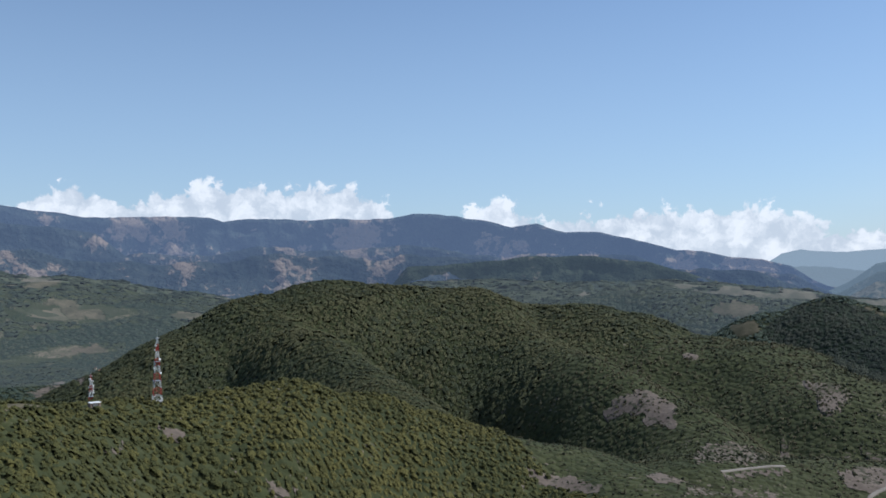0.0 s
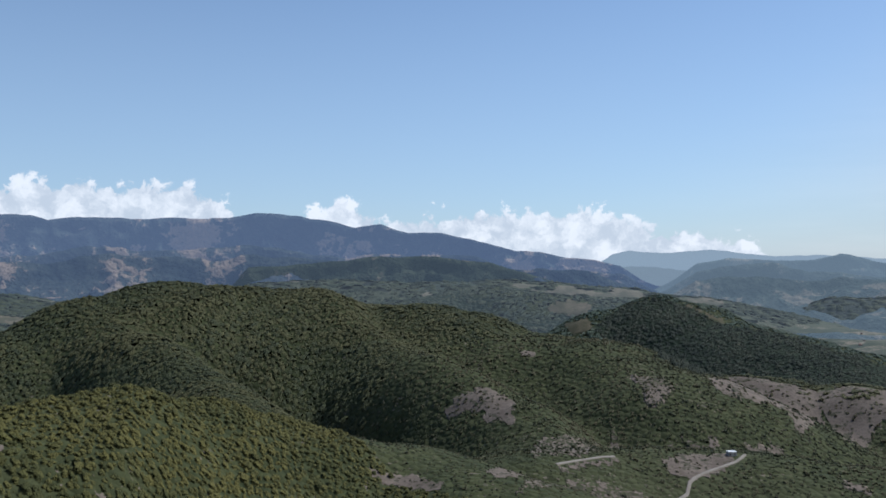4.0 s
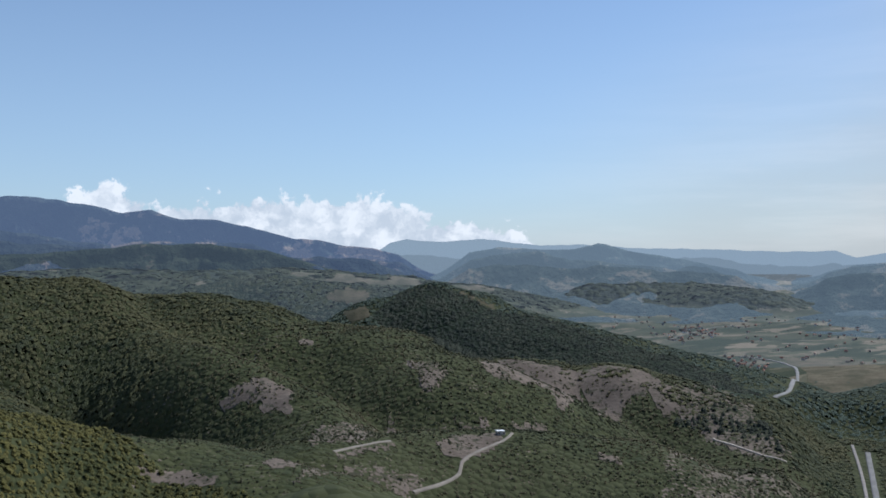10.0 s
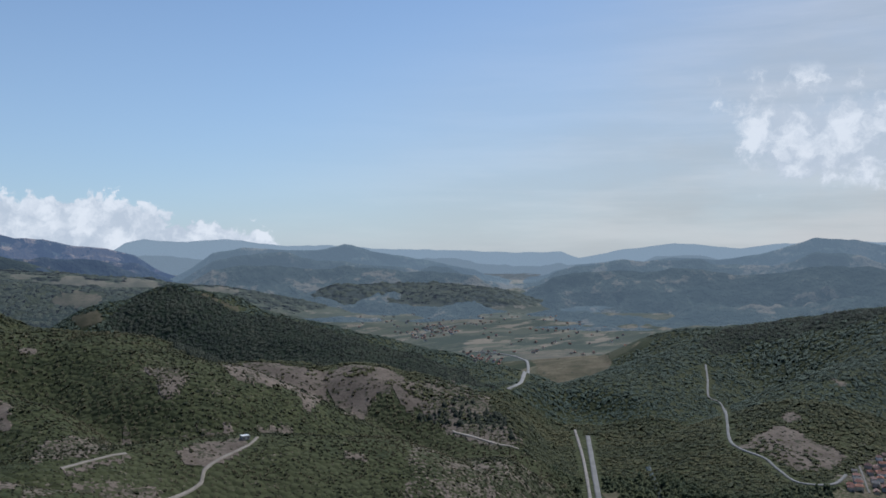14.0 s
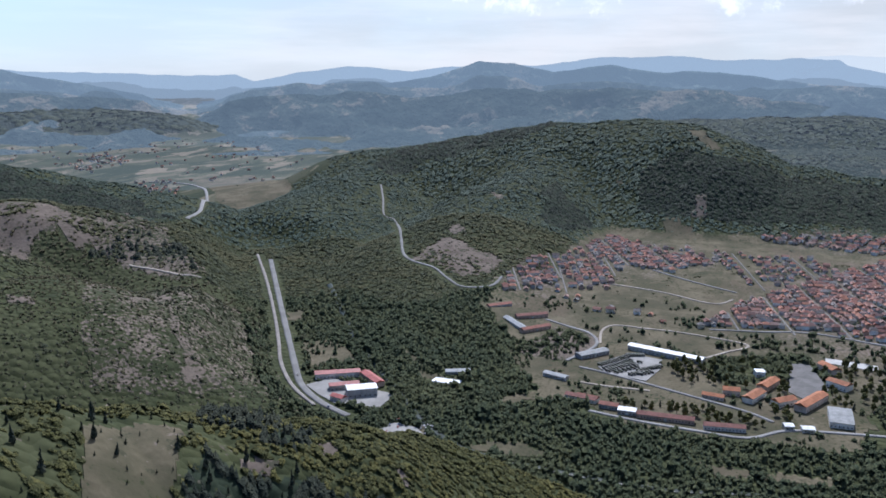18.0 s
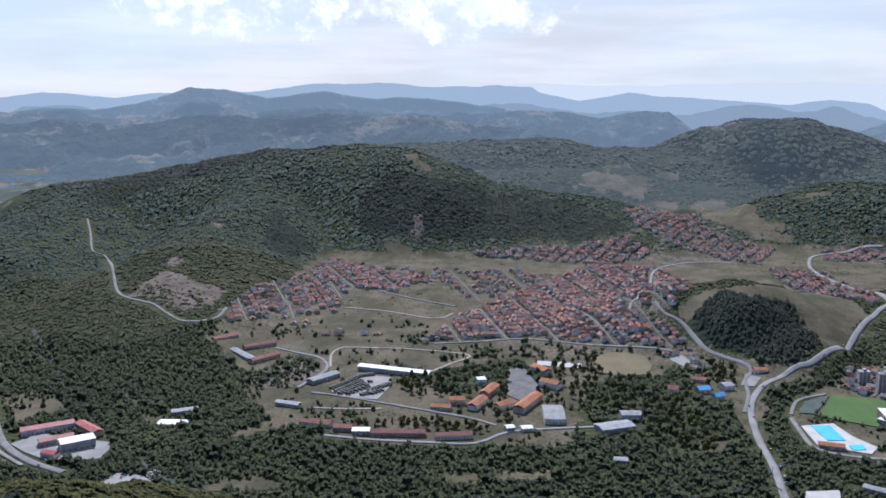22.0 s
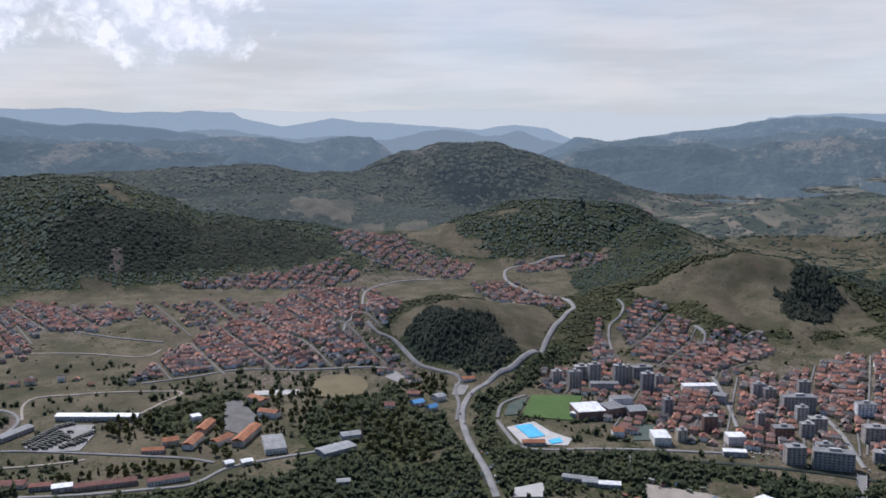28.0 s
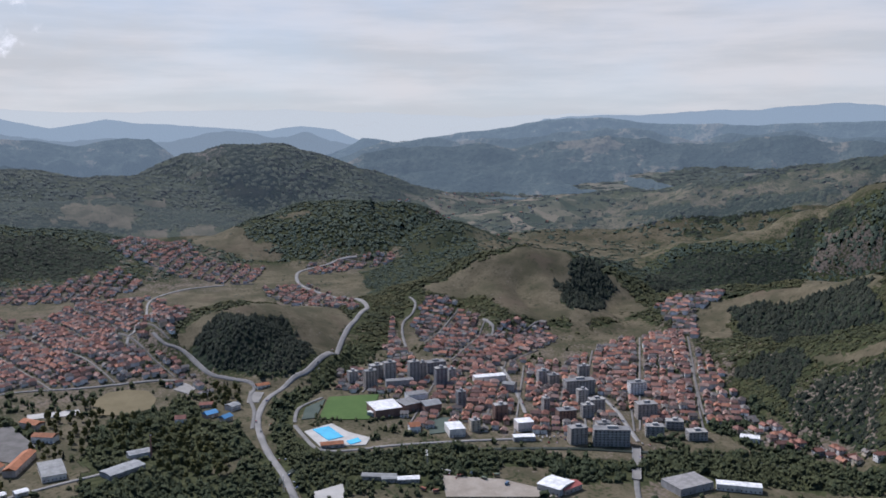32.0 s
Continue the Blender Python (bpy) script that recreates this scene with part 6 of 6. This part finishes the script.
apartment_block(1057, -435, 16.1, 9.7, 8, -1.61, BLOCK_WALL)
apartment_block(1074, -458, 11.2, 9, 5, -1.62, BLOCK_WALL)
apartment_block(1119, -452, 27.9, 14, 5, -1.60, BLOCK_WALL)
apartment_block(797, -490, 19.8, 11.9, 6, -1.77, BLOCK_WALL)
apartment_block(778, -521, 39, 14, 6, -2.01, BLOCK_WALL, True)
apartment_block(952, -586, 38.7, 14, 6, -1.77, BLOCK_WALL)
apartment_block(913, -567, 13.1, 9, 6, -1.78, BLOCK_WALL)
apartment_block(867, -546, 14.5, 9, 5, -1.78, BLOCK_WALL)
apartment_block(1008, -564, 15.6, 9.4, 6, -1.73, BLOCK_WALL)
apartment_block(994, -572, 14.7, 9, 5, -1.74, BLOCK_WALL)
apartment_block(1016, -632, 15.4, 9.2, 5, -1.78, BLOCK_WALL)
apartment_block(869, -518, 22, 13.2, 4, -1.76, BROWN_BRICK)
apartment_block(837, -608, 23.8, 14, 6, -1.85, BLOCK_WALL)
apartment_block(781, -580, 20, 12, 4, -2.06, BLOCK_WALL, True)
apartment_block(882, -568, 18.8, 11.3, 5, -1.79, BLOCK_WALL)
apartment_block(901, -447, 16.1, 9.7, 6, -1.68, BROWN_BRICK)
apartment_block(922, -655, 21.7, 13, 5, -1.84, PLASTER)
apartment_block(820, -538, 16.4, 9.8, 3, -1.80, PLASTER)
apartment_block(793, -616, 19.3, 11.6, 3, -2.08, BLOCK_WALL, True)
apartment_block(755, -617, 21.2, 12.7, 3, -1.91, BLOCK_WALL)
apartment_block(967, -425, 10.8, 9, 6, -1.63, BLOCK_WALL)
apartment_block(902, -509, 8, 9, 6, -1.73, PLASTER)
apartment_block(878, -403, 11.2, 9, 4, -1.65, PLASTER)
bridge(754, -537, 683, -488)
truck_row(976, 309, 1023, 290, 12)
truck_row(966, 300, 1011, 282, 11)
truck_row(960, 294, 1002, 276, 10)
truck_row(960, 284, 990, 268, 6)
truck_row(1027, 291, 1038, 274, 7)
truck_row(960, 267, 971, 259, 4)
truck_row(977, 262, 1005, 244, 9)
truck_row(967, 257, 980, 248, 4)
truck_row(996, 271, 1009, 270, 2)
grove(1015, -26, 52, 72)
grove(956, -87, 43, 74)
grove(1002, 142, 58, 79)
grove(1027, 47, 33, 94)
grove(1108, -154, 25, 62)
grove(872, 141, 45, 15)
grove(923, 90, 35, 23)
grove(981, 70, 25, 57)
grove(1013, 206, 26, 44)
grove(892, -99, 34, 49)
grove(876, 202, 57, 12)
grove(1112, 21, 43, 34)
scrap_heap(693, 415)
car(1001, -177)
car(1076, -205)
car(829, -178)
car(872, -177)
car(794, -177)
car(1166, -295)
car(1272, -344)
car(775, 607)
car(710, 517)
car(883, -593)
car(832, -573)
car(730, -526)
car(938, -497)
car(967, -176)
power_pylon(641, 1, 22)
power_pylon(793, -311, 20)
power_pylon(793, -164, 18)
smoke_stack(937, -55, 24)
lattice_mast(-201, 617, 46, 6.5, 9, "tall lattice radio mast in red and white bands")
lattice_mast(-242, 603, 22, 2.5, 6, "slim lattice radio mast in red and white")

CONTAINER_PAINT = tinted("container_paint", [(0.30, 0.10, 0.06), (0.10, 0.17, 0.26), (0.45, 0.44, 0.42), (0.16, 0.20, 0.14)], 0.6)


def make_container():
    """A steel box with ribbed sides and double doors."""
    ob = empty("shipping_container", "worn painted steel container in a works yard", "container", "containers in the works yard")
    bm = bmesh.new()
    box(bm, -3.0, 3.0, -1.2, 1.2, 0, 2.5, 0.05)
    for k in range(11):
        for s in (-1, 1):
            box(bm, -2.75 + 0.53 * k, -2.5 + 0.53 * k, s * 1.2 - 0.06, s * 1.2 + 0.06, 0.15, 2.35)
    part("shell", bm, CONTAINER_PAINT, ob)
    for s in (-1, 1):
        bm = bmesh.new()
        box(bm, 2.99, 3.07, s * 0.6 - 0.57, s * 0.6 + 0.57, 0.12, 2.38, 0.02)
        part("door", bm, CONTAINER_PAINT, ob)
    return ob


for k, (x, y) in enumerate(((774, -326), (760, -333), (761, -347), (744, -352), (747, -367), (724, -367), (744, -288), (735, -297))):
    m = Matrix.Translation((x, y, level_at(x, y) + 1.0)) @ Matrix.Rotation(0.5 + 0.9 * (k % 3), 4, "Z")
    if k == 0:
        crate = make_container()
        crate.matrix_basis = m
    else:
        copy_thing(crate, m)
for k, (x, y) in enumerate(((830, -460), (825, -462), (826, -468), (819, -468), (822, -475), (815, -476), (819, -482), (810, -482), (816, -455), (809, -461), (805, -469), (764, -552), (757, -557), (754, -588), (747, -592), (783, -323), (769, -325), (758, -328))):
    car(x, y, 0.3, -0.6 + 0.1 * (k % 3))
for x, y in ((985, -191), (934, -186), (871, -183), (810, -178), (1152, -292), (1215, -334)):
    car(x, y, 0.95)
long_building(-223, 555, -218, 559, 5, 3, 0, PLASTER, WHITE_ROOF, "equipment_hut", "small pale equipment hut beside the radio masts", 2)
meadow_pines(268, 303, 80, 60, 150)
quarter(12.8, 20, 0.97, (1194, 240), (1374, 210), (1647, 98), (1840, 14), (1858, -116), (1700, -172), (1378, -79), (1340, -60), (1270, -115), (1218, -134), (1238, 73), (1199, 199))  # old town
quarter(13.8, 70, 0.9, (1913, 279), (1964, 169), (1973, 54), (2068, -75), (1952, -121), (1856, -9), (1873, 75))  # town under the wood
quarter(15.6, 70, 0.8, (2284, -52), (2669, -228), (2183, -284), (2117, -406), (1902, -344), (2017, -201), (2150, -91))  # valley quarter
quarter(13.8, 30, 0.9, (1658, 572), (1818, 563), (1631, 326), (1525, 357), (1549, 470))  # slope quarter
quarter(14.6, 30, 0.75, (1257, 591), (1508, 586), (1489, 526), (1335, 501), (1251, 525), (1234, 549))  # quarry quarter
quarter(21, 10, 0.6, (1314, 503), (1257, 401), (1230, 247), (1194, 240), (1193, 398))  # orchard edge
quarter(19, 20, 0.6, (1745, 337), (1771, 152), (1662, 99), (1457, 193), (1539, 256))  # middle quarter
quarter(15.6, 60, 0.75, (2125, -510), (2137, -665), (2138, -750), (2078, -731), (1978, -501), (2025, -475))  # road quarter
quarter(14.6, 60, 0.8, (1871, -350), (1855, -460), (1588, -481), (1446, -440), (1489, -399), (1779, -344))  # knob edge
quarter(13.4, 20, 0.9, (1340, -60), (1378, -79), (1695, -139), (1387, -149), (1307, -109))  # bend quarter
quarter(12.8, -40, 0.95, (1486, -576), (1478, -623), (1331, -621), (1263, -641), (1137, -549), (1160, -496), (1219, -483), (1394, -521))  # terrace quarter
quarter(12.8, -20, 0.9, (1400, -482), (1425, -512), (1320, -476), (1183, -442), (1164, -409), (1263, -425))  # terrace foot
quarter(12.8, -60, 0.9, (1291, -634), (1287, -718), (1219, -707), (1120, -587), (1137, -549))  # church quarter
quarter(14.6, -30, 0.75, (1122, -506), (1080, -641), (963, -598), (889, -592), (812, -565), (849, -432), (883, -398))  # centre
quarter(12.8, -35, 0.93, (1093, -649), (1177, -804), (1166, -896), (958, -795), (847, -740), (782, -719), (770, -651), (799, -571), (933, -605))  # east centre
quarter(13.4, -60, 0.8, (1166, -896), (1284, -947), (1292, -1003), (1196, -1036), (1171, -950), (1045, -844))  # gorge quarter
quarter(13.8, -10, 0.8, (782, -719), (725, -716), (608, -733), (602, -727), (695, -679), (748, -664))  # river tail
quarter(18, -35, 0.8, (696, -493), (669, -527), (644, -501), (656, -458))  # station
quarter(15.5, -32, 0.9, (1165, -325), (1164, -409), (1141, -524), (1090, -656), (1173, -812), (1166, -896), (847, -740), (777, -714), (799, -556), (841, -427), (917, -335), (1029, -353), (1090, -303))  # blocks infill
quarter(18, 20, 0.5, (1239, -115), (1206, -136), (1157, -185), (1111, -140), (1178, -86))  # knob side
quarter(17, 25, 0.65, (1355, 547), (1658, 572), (1552, 450), (1345, 419), (1289, 475))  # between
quarter(18, 25, 0.5, (1784, 516), (1745, 337), (1642, 250), (1607, 310), (1618, 423))  # field edge
quarter(30, 20, 0.5, (2201, 2824), (2591, 2996), (2437, 2644), (2087, 2508))  # far village
quarter(22, 40, 0.6, (1982, 2178), (2074, 2113), (1898, 1886), (1336, 1431))  # plain village
quarter(30, 20, 0.5, (3344, -1127), (3503, -1303), (3279, -1267), (2312, -829))  # valley village
quarter(24, 60, 0.4, (2281, -883), (3157, -1311), (2242, -973), (2231, -896))  # valley strip
quarter(26, 10, 0.4, (-1191, 2965), (-464, 1402), (-442, 1362), (-1089, 2800))  # north village
quarter(70, 10, 0.35, (2301, 3787), (3137, 3922), (3706, 2816), (3122, 2372), (2117, 2646))  # plain farms
quarter(70, 30, 0.3, (2484, 2666), (3217, 2437), (2023, 1498), (2090, 2132))  # east farms
quarter(60, 30, 0.3, (3263, -1154), (4479, -2267), (2444, -1441), (2221, -1037))  # valley farms


HOUSES.sort(key=lambda q: math.hypot(q[0], q[1]))
first = {}
for x, y, turn, kind, s in HOUSES[:250]:
    z = level_at(x, y)
    m = Matrix.Translation((x, y, z)) @ Matrix.Rotation(turn, 4, "Z")
    if kind not in first:
        first[kind] = make_house(kind)
        first[kind].matrix_basis = m
    else:
        copy_thing(first[kind], m)


def town_mesh(rows, name, label):
    """Houses too many to pick apart, as one mesh: walls with gables, roofs with eaves, a chimney each."""
    verts, faces, mats, base, models = [], [], [], 0, []
    for w, l, h, rise, hip in HOUSE_SIZES:
        bm = bmesh.new()
        if hip:
            box(bm, -w / 2, w / 2, -l / 2, l / 2, -2.5, h)
        else:
            gable_walls(bm, w, l, h, rise)
        nw = len(bm.faces)
        gable_roof(bm, w, l, h, rise, hip=hip)
        nr = len(bm.faces)
        box(bm, w * 0.15, w * 0.15 + 0.7, l * 0.15, l * 0.15 + 0.7, h + rise * 0.3, h + rise + 0.9)
        bm.verts.index_update()
        models.append((np.array([v.co[:] for v in bm.verts]), [[v.index for v in f.verts] for f in bm.faces],
                       [0 if i < nw else 1 if i < nr else 2 for i in range(len(bm.faces))]))
        bm.free()
    levels = height(np.array([q[0] for q in rows]), np.array([q[1] for q in rows]))
    for (x, y, turn, kind, s), z in zip(rows, levels):
        co, quads, tones = models[kind]
        c, q = math.cos(turn) * s, math.sin(turn) * s
        verts.append(drawn_in(np.stack([x + co[:, 0] * c - co[:, 1] * q, y + co[:, 0] * q + co[:, 1] * c, z + co[:, 2] * s], 1)))
        faces += [[base + k for k in f] for f in quads]
        mats += tones
        base += len(co)
    me = bpy.data.meshes.new(name)
    me.from_pydata(np.concatenate(verts).tolist(), [], faces)
    for m in (PLASTER, ROOF_TILE, CHIMNEY):
        me.materials.append(m)
    me.polygons.foreach_set("material_index", mats)
    return tagged(new(name, me), label, "houses", kind="stuff")


town_mesh(HOUSES[250:], "town_houses", "dense rows of small houses with red tiled roofs")




# ---- woods ----
def lump(sides, rings):
    """A closed crown as rings of points: (radius, height) from base to top."""
    v, f = [], []
    for r, z in rings:
        for k in range(sides):
            a = 2 * math.pi * (k + 0.5 * (len(v) // sides % 2)) / sides
            v.append((r * math.cos(a), r * math.sin(a), z))
    v.append((0, 0, 1.0))
    for i in range(len(rings) - 1):
        for k in range(sides):
            a, b = i * sides + k, i * sides + (k + 1) % sides
            f += [(a, b, b + sides), (a, b + sides, a + sides)]
    t = (len(rings) - 1) * sides
    f += [(t + k, t + (k + 1) % sides, len(v) - 1) for k in range(sides)]
    return np.array(v), np.array(f)


ROUND_FAR = lump(3, [(1.15, 0.0), (0.8, 0.6)])


def clump(sides, n, seed):
    """A crown of several lumps side by side, uneven in outline."""
    rnd = random.Random(seed)
    v, f, base = [], [], 0
    for k in range(n):
        lv, lf = lump(sides, [(0.85, 0.1), (0.75, 0.62)])
        a, s = 2 * math.pi * k / n + rnd.uniform(-0.4, 0.4), rnd.uniform(0.45, 0.68)
        q = 0.0 if k == 0 else rnd.uniform(0.4, 0.6)
        v.append(lv * (s, s, s * rnd.uniform(0.9, 1.3)) + (q * math.cos(a), q * math.sin(a), 0.05 if k else 0.1))
        f.append(lf + base)
        base += len(lv)
    return np.concatenate(v), np.concatenate(f)


CLUMP, PAIR = clump(4, 3, 3), clump(4, 2, 8)
SPIRE = lump(6, [(1.0, 0.0), (0.62, 0.4), (0.55, 0.42)])


def wood(name, x, y, radius, tall, shape, mat, label, seed):
    rng = np.random.default_rng(seed)
    v, f = shape
    n, k = len(x), len(v)
    z = height(x, y) - 0.6
    gx, gy = (height(x + 4, y) - z - 0.6) / 4, (height(x, y + 4) - z - 0.6) / 4
    a = rng.uniform(0, 6.283, n)
    r = radius * rng.uniform(0.75, 1.25, n)
    h = tall * rng.uniform(0.75, 1.3, n)
    jit = 1 + rng.uniform(-1, 1, (n, k)) * (0.3 if shape is CLUMP or shape is PAIR else 0.2)
    vx, vy = v[None, :, 0] * r[:, None] * jit, v[None, :, 1] * r[:, None] * jit
    lean = rng.uniform(-0.15, 0.15, (n, 2))
    X = x[:, None] + vx * np.cos(a)[:, None] - vy * np.sin(a)[:, None] + v[None, :, 2] * (lean[:, :1] * h[:, None])
    Y = y[:, None] + vx * np.sin(a)[:, None] + vy * np.cos(a)[:, None] + v[None, :, 2] * (lean[:, 1:] * h[:, None])
    Z = z[:, None] + v[None, :, 2] * h[:, None] * (1 + rng.uniform(-0.12, 0.12, (n, k)))
    Z = Z + gx[:, None] * (X - x[:, None]) + gy[:, None] * (Y - y[:, None])
    F = (f[None] + (np.arange(n) * k)[:, None, None]).reshape(-1, 3)
    ob = mesh_object(name, drawn_in(np.stack([X, Y, Z], -1)).reshape(-1, 3), F, mat)
    out = 0.75 if shape is CLUMP or shape is PAIR else 0.55
    nx, ny, nz = v[:, 0] * out, v[:, 1] * out, 0.55 + 0.7 * v[:, 2]
    ca, sa = np.cos(a)[:, None], np.sin(a)[:, None]
    N = np.stack([nx * ca - ny * sa, nx * sa + ny * ca, np.broadcast_to(nz, (n, k))], -1).reshape(-1, 3)
    N[:, 0] -= 0.6 * np.repeat(gx, k)
    N[:, 1] -= 0.6 * np.repeat(gy, k)
    N = N + rng.uniform(-0.16, 0.16, N.shape)
    ob.data.normals_split_custom_set_from_vertices(N / np.linalg.norm(N, axis=1, keepdims=True))  # normals tilted upward so that crown sides shade lighter
    return tagged(ob, label, "trees", kind="stuff")


def scatter(d0, d1, gap, b0, b1, seed):
    """Places strewn evenly over a sector; gap: their spacing at a distance."""
    rng = np.random.default_rng(seed)
    xs, ys, d = [], [], d0
    while d < d1:
        g = gap(d)
        b = np.arange(radians(b0), radians(b1), g / d)
        b = b + rng.uniform(-0.5, 0.5, len(b)) * g / d
        dd = d + rng.uniform(-0.5, 0.5, len(b)) * g
        xs.append(dd * np.sin(b))
        ys.append(dd * np.cos(b))
        d += g * 0.9
    return np.concatenate(xs), np.concatenate(ys)


def plant(d0, d1, gap, seed, shape, name, size, b0=-29.5, b1=141.5):
    x, y = scatter(d0, d1, gap, b0, b1, seed)
    z = height(x, y)
    bare, grass, farm, pine, closed = ground_cover(x, y, z)
    rng = np.random.default_rng(seed + 1)
    u = rng.uniform(0, 1, len(x))
    patch = 0.5 + 0.5 * rough(x, y, 60, 3, 91)
    openness = np.clip(np.maximum(np.maximum(bare * 0.70, grass), farm * 1.3) + 0.8 * (patch - 0.5), 0, 1)
    openness = np.where((grass > 0.3) & (bare < 0.3), np.maximum(openness, 0.965), openness)
    openness = np.where(farm > 0.4, np.maximum(openness, 0.96), openness)
    openness = np.where((np.hypot(x, y) > 2150) & (np.degrees(np.arctan2(x, y)) > 100), np.minimum(openness, 0.62 + 0.5 * (patch - 0.5)), openness)
    flat_land = (z < 14) & (np.hypot(x, y) < 2300) & (np.degrees(np.arctan2(x, y)) > 42)
    copse = 0.5 + 0.5 * rough(x, y, 45, 3, 95)
    openness = np.where(flat_land & (grass > 0.3), np.where(copse > 0.62, 0.72, np.where(copse > 0.5, 0.93, 0.985)), openness)
    scrubby = (np.hypot(x - 500, y - 950) < 480) & (pine < 0.4)
    belt = flat_land & (np.hypot(x, y) < 1350)
    openness = np.where(belt & (closed > 0.5), 0.12, np.where(flat_land & (closed > 0.5), 0.1, openness))
    keep = u > np.where(scrubby, np.maximum(openness, 0.30), openness)
    i, j = cell(x, y)
    inside_plan = (x > X0) & (x < X0 + NX * CELL) & (y > Y0) & (y < Y0 + NY * CELL)
    keep &= ~(taken[i, j] & inside_plan)
    x, y, pine, openness, scrubby, belt = (q[keep] for q in (x, y, pine, openness, scrubby, belt))
    dist = np.hypot(x, y)
    g = np.vectorize(gap)(dist)
    big = rng.lognormal(0.0, 0.22, len(x))
    small = big * np.where(scrubby, 0.55, np.where(openness > 0.62, 0.58, 1.0))
    g, small = np.where(belt, 4.7, g), np.where(belt, rng.lognormal(0.0, 0.3, len(x)), small)
    is_pine = (pine > rng.uniform(0.25, 0.8, len(x))) & ~belt
    # leaf tone by distance ring, with haze tint and then haze glow farthest out
    leafy = HAZE_GLOW_LEAVES if d0 > 2600 else HAZE_TINT_LEAVES if d0 > 1600 else OAK if d0 > 800 else LEAVES
    for k, mat, sh, label, rr, hh in ((is_pine, HAZE_GLOW_LEAVES if d0 > 2600 else NEEDLES, SPIRE, "dark conifer wood on the slopes", 0.66 if d0 < 800 else 0.56, 1.5 if d0 < 800 else 0.95 if d0 < 1700 else 0.40 if d0 < 2600 else 0.2),
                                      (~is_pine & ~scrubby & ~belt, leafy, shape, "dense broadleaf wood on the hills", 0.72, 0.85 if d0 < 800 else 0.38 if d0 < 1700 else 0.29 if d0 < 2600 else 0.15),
                                      (belt, RIVERSIDE, CLUMP, "tall dark trees along the river and streets", 0.66, 1.55),
                                      (~is_pine & scrubby, SCRUB, shape, "low oak scrub on a dry slope", 0.70, 0.75)):
        if k.any():
            wood(name, x[k], y[k], g[k] * rr * small[k] * size, g[k] * hh * small[k] * size, sh, mat, label, seed + 5)


plant(330, 640, lambda d: 4.0, 100, CLUMP, "near_woods", 1.05, 24, 90)
plant(430, 900, lambda d: 4.3, 130, PAIR, "near_woods", 1.0, -29.5, 24)
plant(640, 900, lambda d: 5.4, 150, CLUMP, "near_woods", 1.0, 24, 141.5)
plant(900, 1750, lambda d: 0.0047 * d, 200, ROUND_FAR, "middle_woods", 1.0)
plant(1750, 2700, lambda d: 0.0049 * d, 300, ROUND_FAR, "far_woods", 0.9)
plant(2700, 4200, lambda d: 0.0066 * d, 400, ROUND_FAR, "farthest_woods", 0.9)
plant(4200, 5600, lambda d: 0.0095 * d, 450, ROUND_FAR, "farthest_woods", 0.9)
garden = np.array([(x + 6.2 * math.cos(t + a), y + 6.2 * math.sin(t + a)) for x, y, t, k, s in HOUSES for a in (0.8, 3.4) if (k * 7 + int(x * a)) % 5 < 4])
wood("garden_trees", garden[:, 0], garden[:, 1], np.full(len(garden), 2.5), np.full(len(garden), 5.0), PAIR, RIVERSIDE, "small garden trees between the houses", 900)
